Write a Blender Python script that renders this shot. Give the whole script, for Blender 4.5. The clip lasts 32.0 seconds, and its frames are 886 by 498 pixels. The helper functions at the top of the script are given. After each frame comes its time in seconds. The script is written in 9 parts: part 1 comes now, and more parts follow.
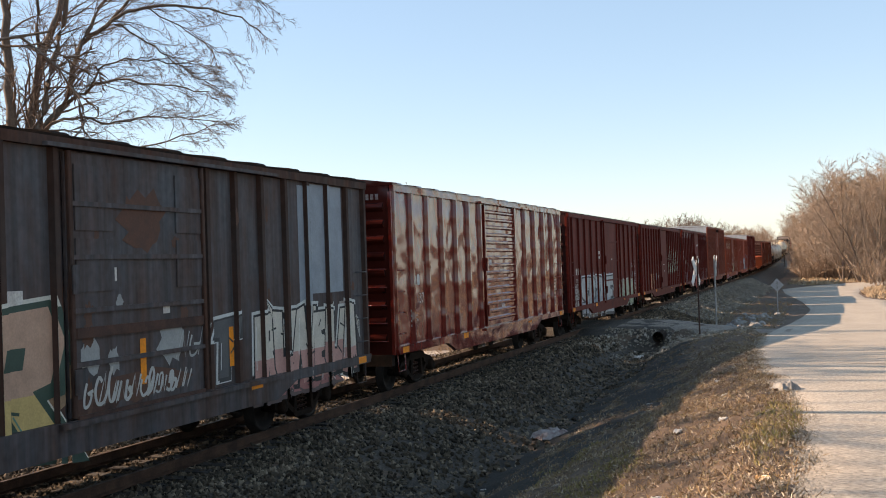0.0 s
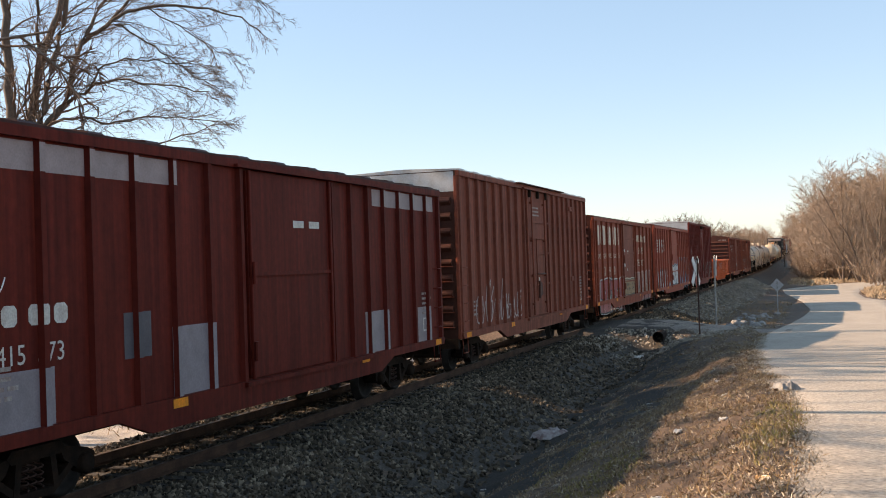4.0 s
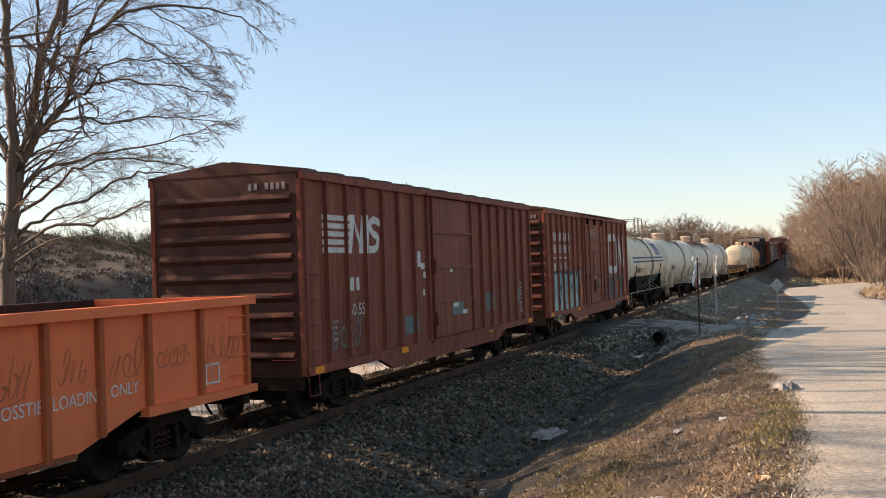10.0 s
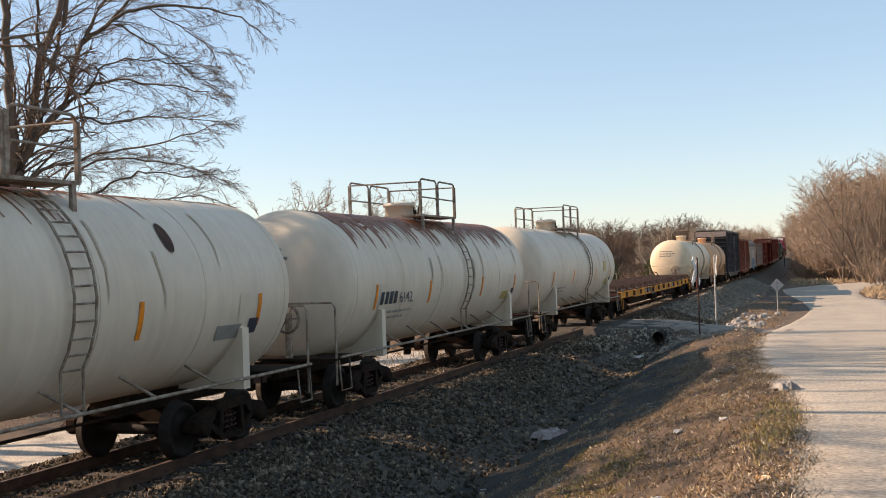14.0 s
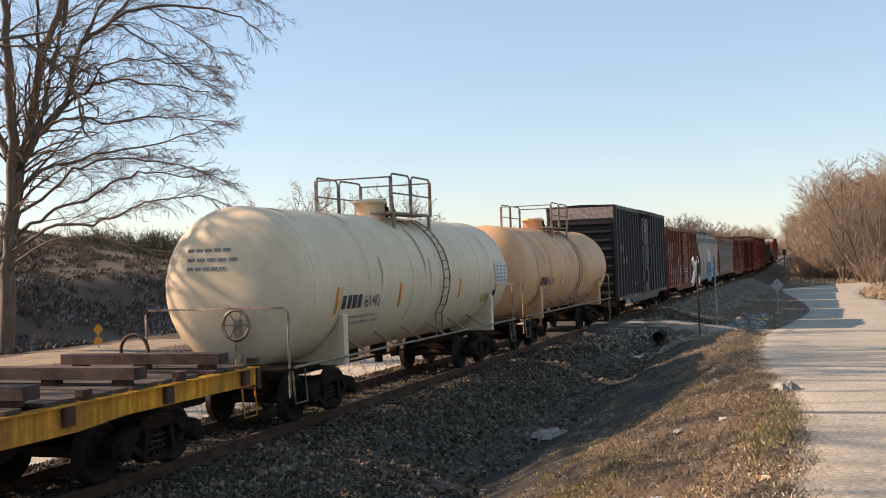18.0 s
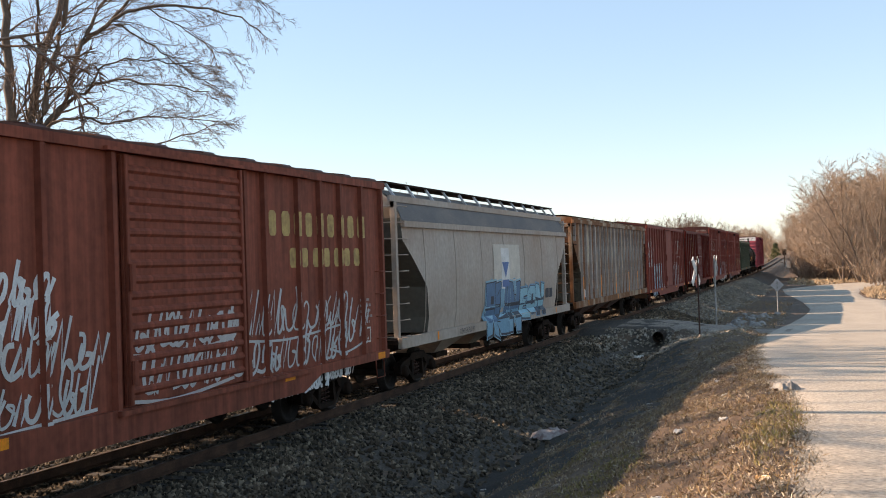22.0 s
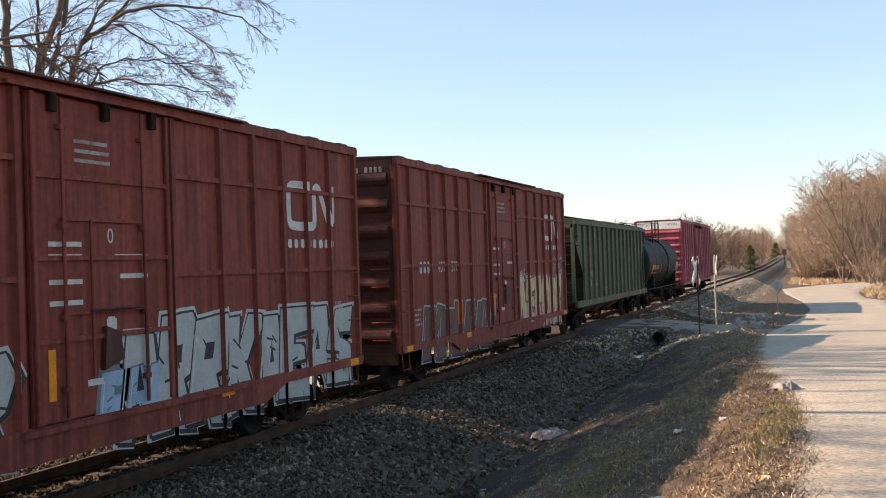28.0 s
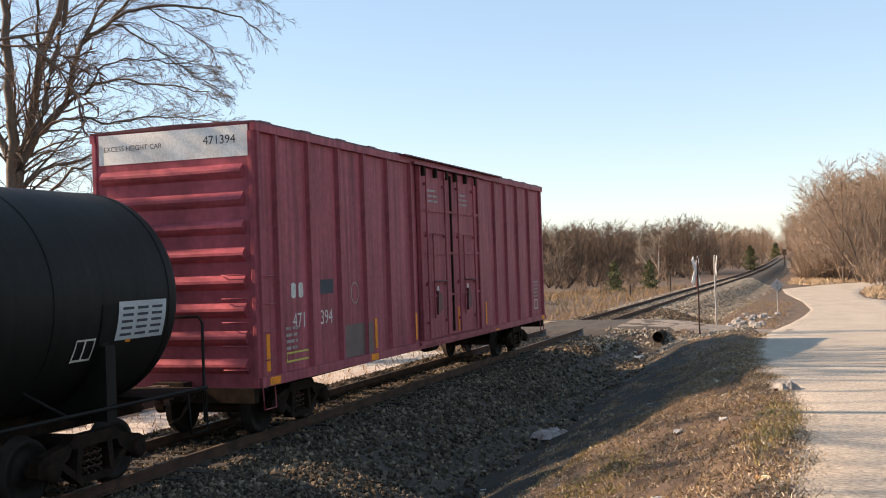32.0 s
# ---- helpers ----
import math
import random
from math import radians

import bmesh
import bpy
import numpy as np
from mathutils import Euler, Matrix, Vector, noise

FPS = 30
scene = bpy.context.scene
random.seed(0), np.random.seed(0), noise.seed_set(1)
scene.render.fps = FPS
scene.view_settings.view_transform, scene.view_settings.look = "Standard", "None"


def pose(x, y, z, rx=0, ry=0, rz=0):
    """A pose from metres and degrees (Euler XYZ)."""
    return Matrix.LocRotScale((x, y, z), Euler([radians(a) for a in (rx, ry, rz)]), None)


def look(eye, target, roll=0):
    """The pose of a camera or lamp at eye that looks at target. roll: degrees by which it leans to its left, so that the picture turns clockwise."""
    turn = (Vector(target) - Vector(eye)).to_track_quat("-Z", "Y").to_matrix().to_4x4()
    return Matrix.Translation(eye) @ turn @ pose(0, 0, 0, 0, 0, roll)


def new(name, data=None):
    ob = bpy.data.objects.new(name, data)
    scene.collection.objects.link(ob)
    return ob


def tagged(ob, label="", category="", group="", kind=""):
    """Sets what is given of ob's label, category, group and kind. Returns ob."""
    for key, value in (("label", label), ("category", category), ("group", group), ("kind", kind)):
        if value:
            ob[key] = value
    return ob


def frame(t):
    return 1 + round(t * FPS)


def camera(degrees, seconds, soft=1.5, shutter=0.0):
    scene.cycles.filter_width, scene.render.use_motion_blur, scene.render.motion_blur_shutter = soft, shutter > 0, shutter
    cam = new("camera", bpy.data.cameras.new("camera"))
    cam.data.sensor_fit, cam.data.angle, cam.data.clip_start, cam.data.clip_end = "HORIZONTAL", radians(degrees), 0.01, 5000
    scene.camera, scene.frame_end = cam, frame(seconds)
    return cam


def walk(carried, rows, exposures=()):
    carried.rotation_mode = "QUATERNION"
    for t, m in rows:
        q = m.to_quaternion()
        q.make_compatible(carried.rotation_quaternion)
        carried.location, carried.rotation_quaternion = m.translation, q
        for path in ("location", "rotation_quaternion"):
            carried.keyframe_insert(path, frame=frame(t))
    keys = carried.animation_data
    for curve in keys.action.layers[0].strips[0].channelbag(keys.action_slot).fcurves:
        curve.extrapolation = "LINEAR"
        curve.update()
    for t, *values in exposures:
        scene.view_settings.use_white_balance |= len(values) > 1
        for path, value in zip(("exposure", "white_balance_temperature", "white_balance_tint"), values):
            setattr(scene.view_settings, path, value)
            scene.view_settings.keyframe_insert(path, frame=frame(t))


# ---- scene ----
cam = camera(44.74, 32.0, soft=1.0, shutter=0.0)
EYE = (0.0, 0.0, 2.788)
PSI, TILT = radians(19.289), radians(0.826)
AIM = (EYE[0] - math.sin(PSI) * math.cos(TILT), EYE[1] + math.cos(PSI) * math.cos(TILT), EYE[2] + math.sin(TILT))
VIEW = look(EYE, AIM, -1.92)
walk(cam, [(0.0, VIEW), (32.0, VIEW)], exposures=[(0.0, 0.80, 7850, 23), (8.5, 0.80, 7850, 23), (10.0, 0.66, 7850, 23), (12.0, 0.80, 7850, 23), (13.2, 0.62, 7850, 23), (19.0, 0.60, 7850, 23), (20.5, 0.88, 7850, 23), (22.0, 0.88, 7850, 23), (23.5, 0.78, 7850, 23), (25.5, 0.78, 7850, 23), (28.0, 0.88, 7850, 23), (32.0, 0.82, 7850, 23)])

# ---- world and sun ----
SUN_EL, SUN_AZ = radians(30.1), math.atan2(-0.985, -0.168)
world = bpy.data.worlds.new("sky")
scene.world = world
world.use_nodes = True
wn = world.node_tree.nodes
sky = wn.new("ShaderNodeTexSky")
sky.sky_type = "NISHITA"
sky.sun_disc = False
sky.sun_elevation = SUN_EL
sky.sun_rotation = SUN_AZ
sky.air_density, sky.dust_density, sky.ozone_density = 1.0, 0.22, 3.2
haze = wn.new("ShaderNodeMix")        # thin even haze over the whole sky
haze.data_type = "RGBA"
haze.inputs[0].default_value = 0.36
haze.inputs[7].default_value = (1.78, 3.58, 4.95, 1)
world.node_tree.links.new(sky.outputs[0], haze.inputs[6])
world.node_tree.links.new(haze.outputs[2], wn["Background"].inputs[0])
wn["Background"].inputs[1].default_value = 0.13
sun_data = bpy.data.lights.new("sun", "SUN")
sun_data.energy, sun_data.angle, sun_data.color = 5.0, radians(0.5), (1.0, 0.885, 0.72)
sun = new("sun", sun_data)
TO_SUN = Vector((math.sin(SUN_AZ) * math.cos(SUN_EL), math.cos(SUN_AZ) * math.cos(SUN_EL), math.sin(SUN_EL)))
sun.matrix_world = look(TO_SUN * 100, (0, 0, 0))


# ---- materials ----
def material(name, colour, rough=0.7, metal=0.0, spots=None, amount=0.4, scale=2.0, stretch=(1, 1, 1), grain=0.08,
             bump=0.0, bump_scale=40.0, edge=0.12, spec=0.5, per_piece=0.0, streak=0.0, dent=0.02):
    """A surface with blotches of a second colour (at `scale`, stretched), fine grain and relief."""
    m = bpy.data.materials.new(name)
    m.use_nodes = True
    n, l = m.node_tree.nodes, m.node_tree.links
    b = n["Principled BSDF"]
    b.inputs["Roughness"].default_value, b.inputs["Metallic"].default_value = rough, metal
    b.inputs["Specular IOR Level"].default_value = spec
    tc = n.new("ShaderNodeTexCoord")
    mp = n.new("ShaderNodeMapping")
    mp.inputs["Scale"].default_value = stretch
    l.new(tc.outputs["Object"], mp.inputs[0])
    n1 = n.new("ShaderNodeTexNoise")
    n1.inputs["Scale"].default_value, n1.inputs["Detail"].default_value = scale, 6.0
    n1.inputs["Roughness"].default_value = 0.65
    l.new(mp.outputs[0], n1.inputs[0])
    r = n.new("ShaderNodeMapRange")
    mid = 0.5 + 0.25 * (0.5 - amount)
    r.inputs[1].default_value, r.inputs[2].default_value = mid - edge, mid + edge
    l.new(n1.outputs[0], r.inputs[0])
    mix = n.new("ShaderNodeMix")
    mix.data_type = "RGBA"
    l.new(r.outputs[0], mix.inputs[0])
    mix.inputs[6].default_value = (*colour, 1)
    mix.inputs[7].default_value = (*(spots or [c * 0.7 for c in colour]), 1)
    n2 = n.new("ShaderNodeTexNoise")
    n2.inputs["Scale"].default_value, n2.inputs["Detail"].default_value = bump_scale, 4.0 if dent < 0.05 else 1.0
    l.new(tc.outputs["Object"], n2.inputs[0])
    hs = n.new("ShaderNodeHueSaturation")
    r2 = n.new("ShaderNodeMapRange")
    r2.inputs[1].default_value, r2.inputs[2].default_value = 0.3, 0.7
    r2.inputs[3].default_value, r2.inputs[4].default_value = 1 - grain * 2, 1 + grain * 2
    l.new(n2.outputs[0], r2.inputs[0])
    value = r2.outputs[0]
    if streak:
        # long upright runs of dirt and washed-out paint
        m3 = n.new("ShaderNodeMapping")
        m3.inputs["Scale"].default_value = (1, 6, 0.22)
        l.new(tc.outputs["Object"], m3.inputs[0])
        n3 = n.new("ShaderNodeTexNoise")
        n3.inputs["Scale"].default_value, n3.inputs["Detail"].default_value = 1.6, 5.0
        l.new(m3.outputs[0], n3.inputs[0])
        r4 = n.new("ShaderNodeMapRange")
        r4.inputs[1].default_value, r4.inputs[2].default_value = 0.3, 0.7
        r4.inputs[3].default_value, r4.inputs[4].default_value = 1 - streak, 1 + streak
        l.new(n3.outputs[0], r4.inputs[0])
        m4 = n.new("ShaderNodeMath")
        m4.operation = "MULTIPLY"
        l.new(value, m4.inputs[0])
        l.new(r4.outputs[0], m4.inputs[1])
        value = m4.outputs[0]
    if per_piece:
        oi = n.new("ShaderNodeNewGeometry")
        r3 = n.new("ShaderNodeMapRange")
        r3.inputs[3].default_value, r3.inputs[4].default_value = 1 - per_piece, 1 + per_piece
        l.new(oi.outputs["Random Per Island"], r3.inputs[0])
        mu = n.new("ShaderNodeMath")
        mu.operation = "MULTIPLY"
        l.new(value, mu.inputs[0])
        l.new(r3.outputs[0], mu.inputs[1])
        value = mu.outputs[0]
    l.new(value, hs.inputs["Value"])
    l.new(mix.outputs[2], hs.inputs["Color"])
    l.new(hs.outputs[0], b.inputs["Base Color"])
    rr = n.new("ShaderNodeMapRange")
    rr.inputs[3].default_value, rr.inputs[4].default_value = max(0.05, rough - 0.1), min(1, rough + 0.12)
    l.new(n1.outputs[0], rr.inputs[0])
    l.new(rr.outputs[0], b.inputs["Roughness"])
    if bump:
        bp = n.new("ShaderNodeBump")
        bp.inputs["Strength"].default_value, bp.inputs["Distance"].default_value = bump, dent
        l.new(n2.outputs[0], bp.inputs["Height"])
        l.new(bp.outputs[0], b.inputs["Normal"])
    return m


def paint(name, colour, rust=(0.12, 0.05, 0.03), amount=0.25, rough=0.6, spec=0.1, grain=0.07):
    """Weathered wagon paint with downward streaks."""
    return material(name, colour, rough, 0, rust, amount, 1.3, (1, 1.2, 0.35), grain, 0.05, 9.0, 0.2, spec, streak=0.3)



def tank_paint(name, colour, stain, amount=0.35, rough=0.5):
    """Smooth shell paint with long soft runs and hardly any grain."""
    return material(name, colour, rough, 0, stain, amount, 0.7, (0.8, 1.1, 0.4), 0.02, 0.02, 3.0, 0.3, 0.3, streak=0.05)


SHADED_GRIMY = {}


def shaded_grimy(mat):
    """A darker copy of a paint: grime and the car ends' shade in its colour."""
    if mat.name not in SHADED_GRIMY:
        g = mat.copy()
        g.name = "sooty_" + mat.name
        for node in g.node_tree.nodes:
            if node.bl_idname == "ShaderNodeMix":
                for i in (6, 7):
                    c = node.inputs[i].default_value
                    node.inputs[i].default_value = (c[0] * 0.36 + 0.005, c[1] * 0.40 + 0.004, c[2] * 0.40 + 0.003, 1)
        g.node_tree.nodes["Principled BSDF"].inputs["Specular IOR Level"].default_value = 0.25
        SHADED_GRIMY[mat.name] = g
    return SHADED_GRIMY[mat.name]


M = {}
M["grey"] = paint("grey_paint", (0.082, 0.085, 0.09), (0.085, 0.04, 0.026), 0.34, 0.55)
M["gloss_red"] = material("glossy_red_paint", (0.20, 0.022, 0.014), 0.13, 0, (0.14, 0.016, 0.011), 0.3, 1.3, (1, 1.2, 0.35), 0.02, 1.0, 1.5, 0.2, 0.8, dent=0.075)
M["maroon"] = paint("maroon_paint", (0.135, 0.016, 0.009), (0.085, 0.012, 0.008), 0.3)
M["oxide"] = paint("oxide_red_paint", (0.31, 0.062, 0.030), (0.20, 0.047, 0.025), 0.3)
M["oxide_light"] = paint("faded_oxide_paint", (0.38, 0.082, 0.047), (0.26, 0.062, 0.038), 0.35)
M["brown"] = paint("brown_paint", (0.26, 0.066, 0.039), (0.17, 0.05, 0.031), 0.35)
M["cn_red"] = paint("mineral_red_paint", (0.26, 0.059, 0.041), (0.175, 0.046, 0.033), 0.3)
M["cn_brown"] = paint("brown_mineral_red_paint", (0.29, 0.078, 0.043), (0.19, 0.058, 0.035), 0.3)
M["tall_red"] = paint("tall_car_red_paint", (0.20, 0.033, 0.022), (0.13, 0.025, 0.018), 0.3)
M["tank_rail"] = material("dirty_rail_paint", (0.36, 0.30, 0.235), 0.75, 0, (0.19, 0.12, 0.08), 0.5, 6, spec=0.2)
M["wine"] = paint("wine_red_paint", (0.36, 0.080, 0.096), (0.27, 0.062, 0.075), 0.25, 0.5)
M["black"] = paint("black_paint", (0.023, 0.022, 0.028), (0.034, 0.030, 0.031), 0.3, 0.5, 0.3)
M["orange"] = tank_paint("faded_orange_paint", (0.86, 0.18, 0.06), (0.70, 0.14, 0.05), 0.35, 0.7)
M["orange_worn"] = paint("worn_orange_paint", (0.56, 0.12, 0.04), (0.20, 0.06, 0.03), 0.4, 0.7)
M["green"] = paint("dark_green_paint", (0.092, 0.100, 0.064), (0.064, 0.069, 0.046), 0.3, 0.55)
M["hopper_grey"] = material("weathered_grey_paint", (0.46, 0.40, 0.345), 0.8, 0, (0.36, 0.255, 0.19), 0.42, 0.55, (1, 0.6, 0.9), 0.05, 0.05, 9, 0.28, 0.15, streak=0.05)
M["hopper_brown"] = material("rust_eaten_grey_paint", (0.50, 0.405, 0.30), 0.85, 0, (0.20, 0.083, 0.038), 0.8, 0.8, (1, 1.5, 0.55), 0.08, 0.1, 9, 0.10, 0.15, streak=0.10)
M["hopper_roof"] = material("dusty_grey_roof", (0.15, 0.14, 0.135), 0.85, 0, (0.21, 0.185, 0.165), 0.45, 1.2, (1, 0.5, 1), spec=0.15)
M["tank_white"] = tank_paint("white_tank_paint", (0.74, 0.62, 0.485), (0.62, 0.49, 0.36), 0.38, 0.5)
M["tank_cream"] = tank_paint("cream_tank_paint", (0.78, 0.615, 0.43), (0.66, 0.49, 0.32), 0.4, 0.5)
M["tank_tan"] = tank_paint("stained_tan_tank_paint", (0.75, 0.485, 0.30), (0.68, 0.32, 0.135), 0.62, 0.55)
M["tank_black"] = paint("black_tank_paint", (0.008, 0.007, 0.006), (0.013, 0.011, 0.009), 0.3, 0.6, 0.15)
M["yellow"] = paint("dirty_yellow_paint", (0.80, 0.33, 0.035), (0.32, 0.14, 0.045), 0.35, 0.65)
M["silver"] = material("galvanised_steel", (0.50, 0.50, 0.50), 0.5, 0.2, (0.38, 0.34, 0.30), 0.35, 2, grain=0.06)
M["white"] = material("white_stencil", (0.60, 0.56, 0.50), 0.7, 0, (0.45, 0.38, 0.33), 0.3, 6)
M["end_white"] = material("white_end_paint", (0.78, 0.75, 0.70), 0.6, 0, (0.62, 0.57, 0.52), 0.3, 1.5)
M["dull_white"] = material("faded_white_stencil", (0.36, 0.31, 0.28), 0.75, 0, (0.22, 0.13, 0.11), 0.4, 6)
M["dark_text"] = material("dark_stencil", (0.04, 0.04, 0.05), 0.7)
M["blue_text"] = material("navy_stencil", (0.045, 0.075, 0.2), 0.7)
M["reflector"] = material("orange_reflector", (0.92, 0.27, 0.02), 0.6, 0, (0.68, 0.21, 0.03), 0.3, 5, spec=0.15)
M["steel_dark"] = material("grimy_steel", (0.016, 0.0105, 0.0075), 0.95, 0.0, (0.036, 0.020, 0.013), 0.4, 4, bump=0.2, spec=0.1)
M["wheel_steel"] = material("wheel_steel", (0.030, 0.022, 0.017), 0.7, 0.1, (0.018, 0.013, 0.010), 0.5, 5, spec=0.2)
M["rust"] = material("rusty_steel", (0.085, 0.034, 0.020), 0.85, 0, (0.045, 0.02, 0.013), 0.45, 3, bump=0.2)
M["rail_steel"] = material("rail_rust", (0.115, 0.060, 0.038), 0.9, 0.0, (0.07, 0.038, 0.026), 0.5, 3, bump=0.1, spec=0.15)
M["rail_top"] = material("worn_rail_head", (0.12, 0.070, 0.046), 0.65, 0.1, (0.05, 0.03, 0.02), 0.4, 3, grain=0.05)
M["tie"] = material("weathered_tie", (0.035, 0.026, 0.021), 0.9, 0, (0.06, 0.047, 0.038), 0.45, 5, (1, 6, 6), bump=0.4)


# ---- mesh building ----
class Shape:
    """Collects plain faces for one mesh."""

    def __init__(self):
        self.v, self.f, self.smooth = [], [], []

    def add(self, verts, faces, smooth=False):
        k = len(self.v)
        self.v += [tuple(p) for p in verts]
        self.f += [tuple(i + k for i in q) for q in faces]
        self.smooth += [smooth] * len(faces)
        return self

    def box(self, x0, x1, y0, y1, z0, z1, bev=0.0):
        if bev:
            b = bev
            pts = [(x0 + b, y0), (x1 - b, y0), (x1, y0 + b), (x1, y1 - b), (x1 - b, y1), (x0 + b, y1), (x0, y1 - b), (x0, y0 + b)]
            return self.prism_z(pts, z0, z1)
        v = [(x, y, z) for z in (z0, z1) for y in (y0, y1) for x in (x0, x1)]
        return self.add(v, [(0, 2, 3, 1), (4, 5, 7, 6), (0, 1, 5, 4), (2, 6, 7, 3), (0, 4, 6, 2), (1, 3, 7, 5)])

    def prism(self, pts, a, b, place):
        """Outline pts, counter-clockwise seen from the b end; place(u, v, w) gives the corner."""
        n = len(pts)
        v = [place(u, w, a) for u, w in pts] + [place(u, w, b) for u, w in pts]
        f = [tuple(reversed(range(n))), tuple(range(n, 2 * n))]
        f += [(i, (i + 1) % n, (i + 1) % n + n, i + n) for i in range(n)]
        return self.add(v, f)

    def prism_x(self, pts, x0, x1):
        return self.prism(pts, x0, x1, lambda u, w, a: (a, u, w))

    def prism_y(self, pts, y0, y1):
        return self.prism([p for p in reversed(pts)], y0, y1, lambda u, w, a: (u, a, w))

    def prism_z(self, pts, z0, z1):
        return self.prism(pts, z0, z1, lambda u, w, a: (u, w, a))

    def tube(self, path, radii, n=6, smooth=True, caps=True):
        if not hasattr(radii, "__len__"):
            radii = [radii] * len(path)
        P = [Vector(p) for p in path]
        v, f = [], []
        for i, p in enumerate(P):
            d = (P[min(i + 1, len(P) - 1)] - P[max(i - 1, 0)]).normalized()
            a = d.cross(Vector((0, 0, 1)) if abs(d.z) < 0.9 else Vector((1, 0, 0))).normalized()
            b = d.cross(a)
            for k in range(n):
                t = 2 * math.pi * k / n
                v.append(p + (a * math.cos(t) + b * math.sin(t)) * radii[i])
        for i in range(len(P) - 1):
            for k in range(n):
                k2 = (k + 1) % n
                f.append((i * n + k, i * n + k2, (i + 1) * n + k2, (i + 1) * n + k))
        self.add(v, f, smooth)
        if caps:
            self.add(v[:n], [tuple(reversed(range(n)))])
            self.add(v[-n:], [tuple(range(n))])
        return self

    def lathe(self, rings, axis_point, axis="y", n=32, smooth=True, caps=True):
        """rings: (along, radius) about an axis through axis_point."""
        cx, cy, cz = axis_point
        v, f = [], []
        for s, r in rings:
            for k in range(n):
                t = 2 * math.pi * k / n
                c, d = r * math.cos(t), r * math.sin(t)
                v.append((cx + c, cy + s, cz + d) if axis == "y" else (cx + s, cy + c, cz + d) if axis == "x" else (cx + c, cy + d, cz + s))
        for i in range(len(rings) - 1):
            for k in range(n):
                k2 = (k + 1) % n
                q = (i * n + k, i * n + k2, (i + 1) * n + k2, (i + 1) * n + k)
                f.append(tuple(reversed(q)) if axis == "y" else q)
        self.add(v, f, smooth)
        if caps:
            a, b = tuple(range(n)), tuple(reversed(range(n)))
            self.add(v[:n], [a if axis == "y" else b])
            self.add(v[-n:], [b if axis == "y" else a])
        return self

    def mesh(self, name, mat):
        me = bpy.data.meshes.new(name)
        me.from_pydata(self.v, [], self.f)
        me.polygons.foreach_set("use_smooth", self.smooth)
        me.materials.append(mat)
        me.update()
        return me


def part(name, shape, mat, parent, label="", at=None):
    """Links a shape, or a mesh that is shared, as one object under a thing or part."""
    me = shape.mesh(name, mat) if isinstance(shape, Shape) else shape
    ob = new(name, me)
    ob.parent = parent
    if at is not None:
        ob.matrix_basis = at
    return tagged(ob, label)


def thing(name, label, category, m=None, group=""):
    ob = new(name)
    ob.empty_display_size = 0.3
    if m is not None:
        ob.matrix_basis = m
    return tagged(ob, label, category, group)


def shift(x, y, z):
    return Matrix.Translation((x, y, z))


# ---- the track's line and the train's timetable ----
TRACK_X = -10.014
TRACK_END = 300.0


def track_z(y):
    return 0.0 if y < 130 else 1.6 * ((y - 130) / 160) ** 2 if y < 290 else 1.6 + 0.02 * (y - 290)


def gone(t):
    u = t - 16
    return 15.12029 * u - 0.030091 * u * u - 0.00025091 * u ** 3


# ---- ground ----
def smooth(a, b, x):
    t = min(1.0, max(0.0, (x - a) / (b - a)))
    return t * t * (3 - 2 * t)


def ramp(x, pts):
    if x <= pts[0][0]:
        return pts[0][1]
    for (a, u), (b, w) in zip(pts, pts[1:]):
        if x <= b:
            return u + (w - u) * (x - a) / (b - a)
    return pts[-1][1]


def road_z(y):
    return ramp(y, [(-40, 2.6), (0, 1.68), (60, -1.0), (80, -1.3), (130, -1.5), (400, -1.0)])


ROAD_EDGE = [(-20, 0.3), (8, -0.15), (13, -0.33), (19, -1.0), (27, -1.55), (36, -1.9), (45, -1.95), (59, -1.75), (70, -1.1), (81, -0.8), (95, -1.55), (118, -3.6), (134, -4.4), (146, -0.2), (159, 8.4), (170, 16.0)]


def road_left(y):
    return ramp(y, ROAD_EDGE)


def road_right(y):
    return road_left(y) + ramp(y, [(-40, 6.5), (60, 6.3), (84, 5.7), (95, 6.5), (101, 5.7), (113, 6.6), (132, 9.0), (140, 13), (150, 22), (170, 40)])


def ditch_z(x, y, edge, rz):
    """The ditch between the ballast and the road: a narrow bed, a shelf, a steep lip and the verge."""
    xb, zb = ramp(y, [(24, -5.5), (35, -6.1), (40, -6.5)]), -0.93
    xs_, zs = ramp(y, [(4, -3.3), (10, -3.2), (16, -2.93), (24, -2.6), (29, -3.3), (36, -4.4), (40, -4.6)]), ramp(y, [(4, 0.36), (10, 0.27), (16, 0.05), (24, -0.15), (29, 0.0), (36, -0.16), (40, -0.2)])
    xl, zl = ramp(y, [(10, -1.95), (20, -2.0), (24, -1.85), (29, -2.4), (36, -3.5), (40, -3.3)]), ramp(y, [(4, 0.72), (10, 0.62), (13, 0.69), (20, 0.66), (24, 0.46), (29, 0.3), (36, 0.09), (40, -0.06)])
    xe = max(edge, xl + 0.2)
    pts = [(-8.26, -0.24), (-7.4, -0.34), (xb - 1.0, zb + 0.3), (xb - 0.45, zb + 0.06), (xb, zb), (xb + 0.5, zb + 0.08), (xb + 0.95, zb + 0.36), (xs_, zs), (xl, zl)]
    if edge - xl > 1.0:
        pts.append((xl + 0.75, zl + 0.2 + 0.15 * (rz - zl - 0.2)))
    return ramp(x, pts + [(xe, rz)])


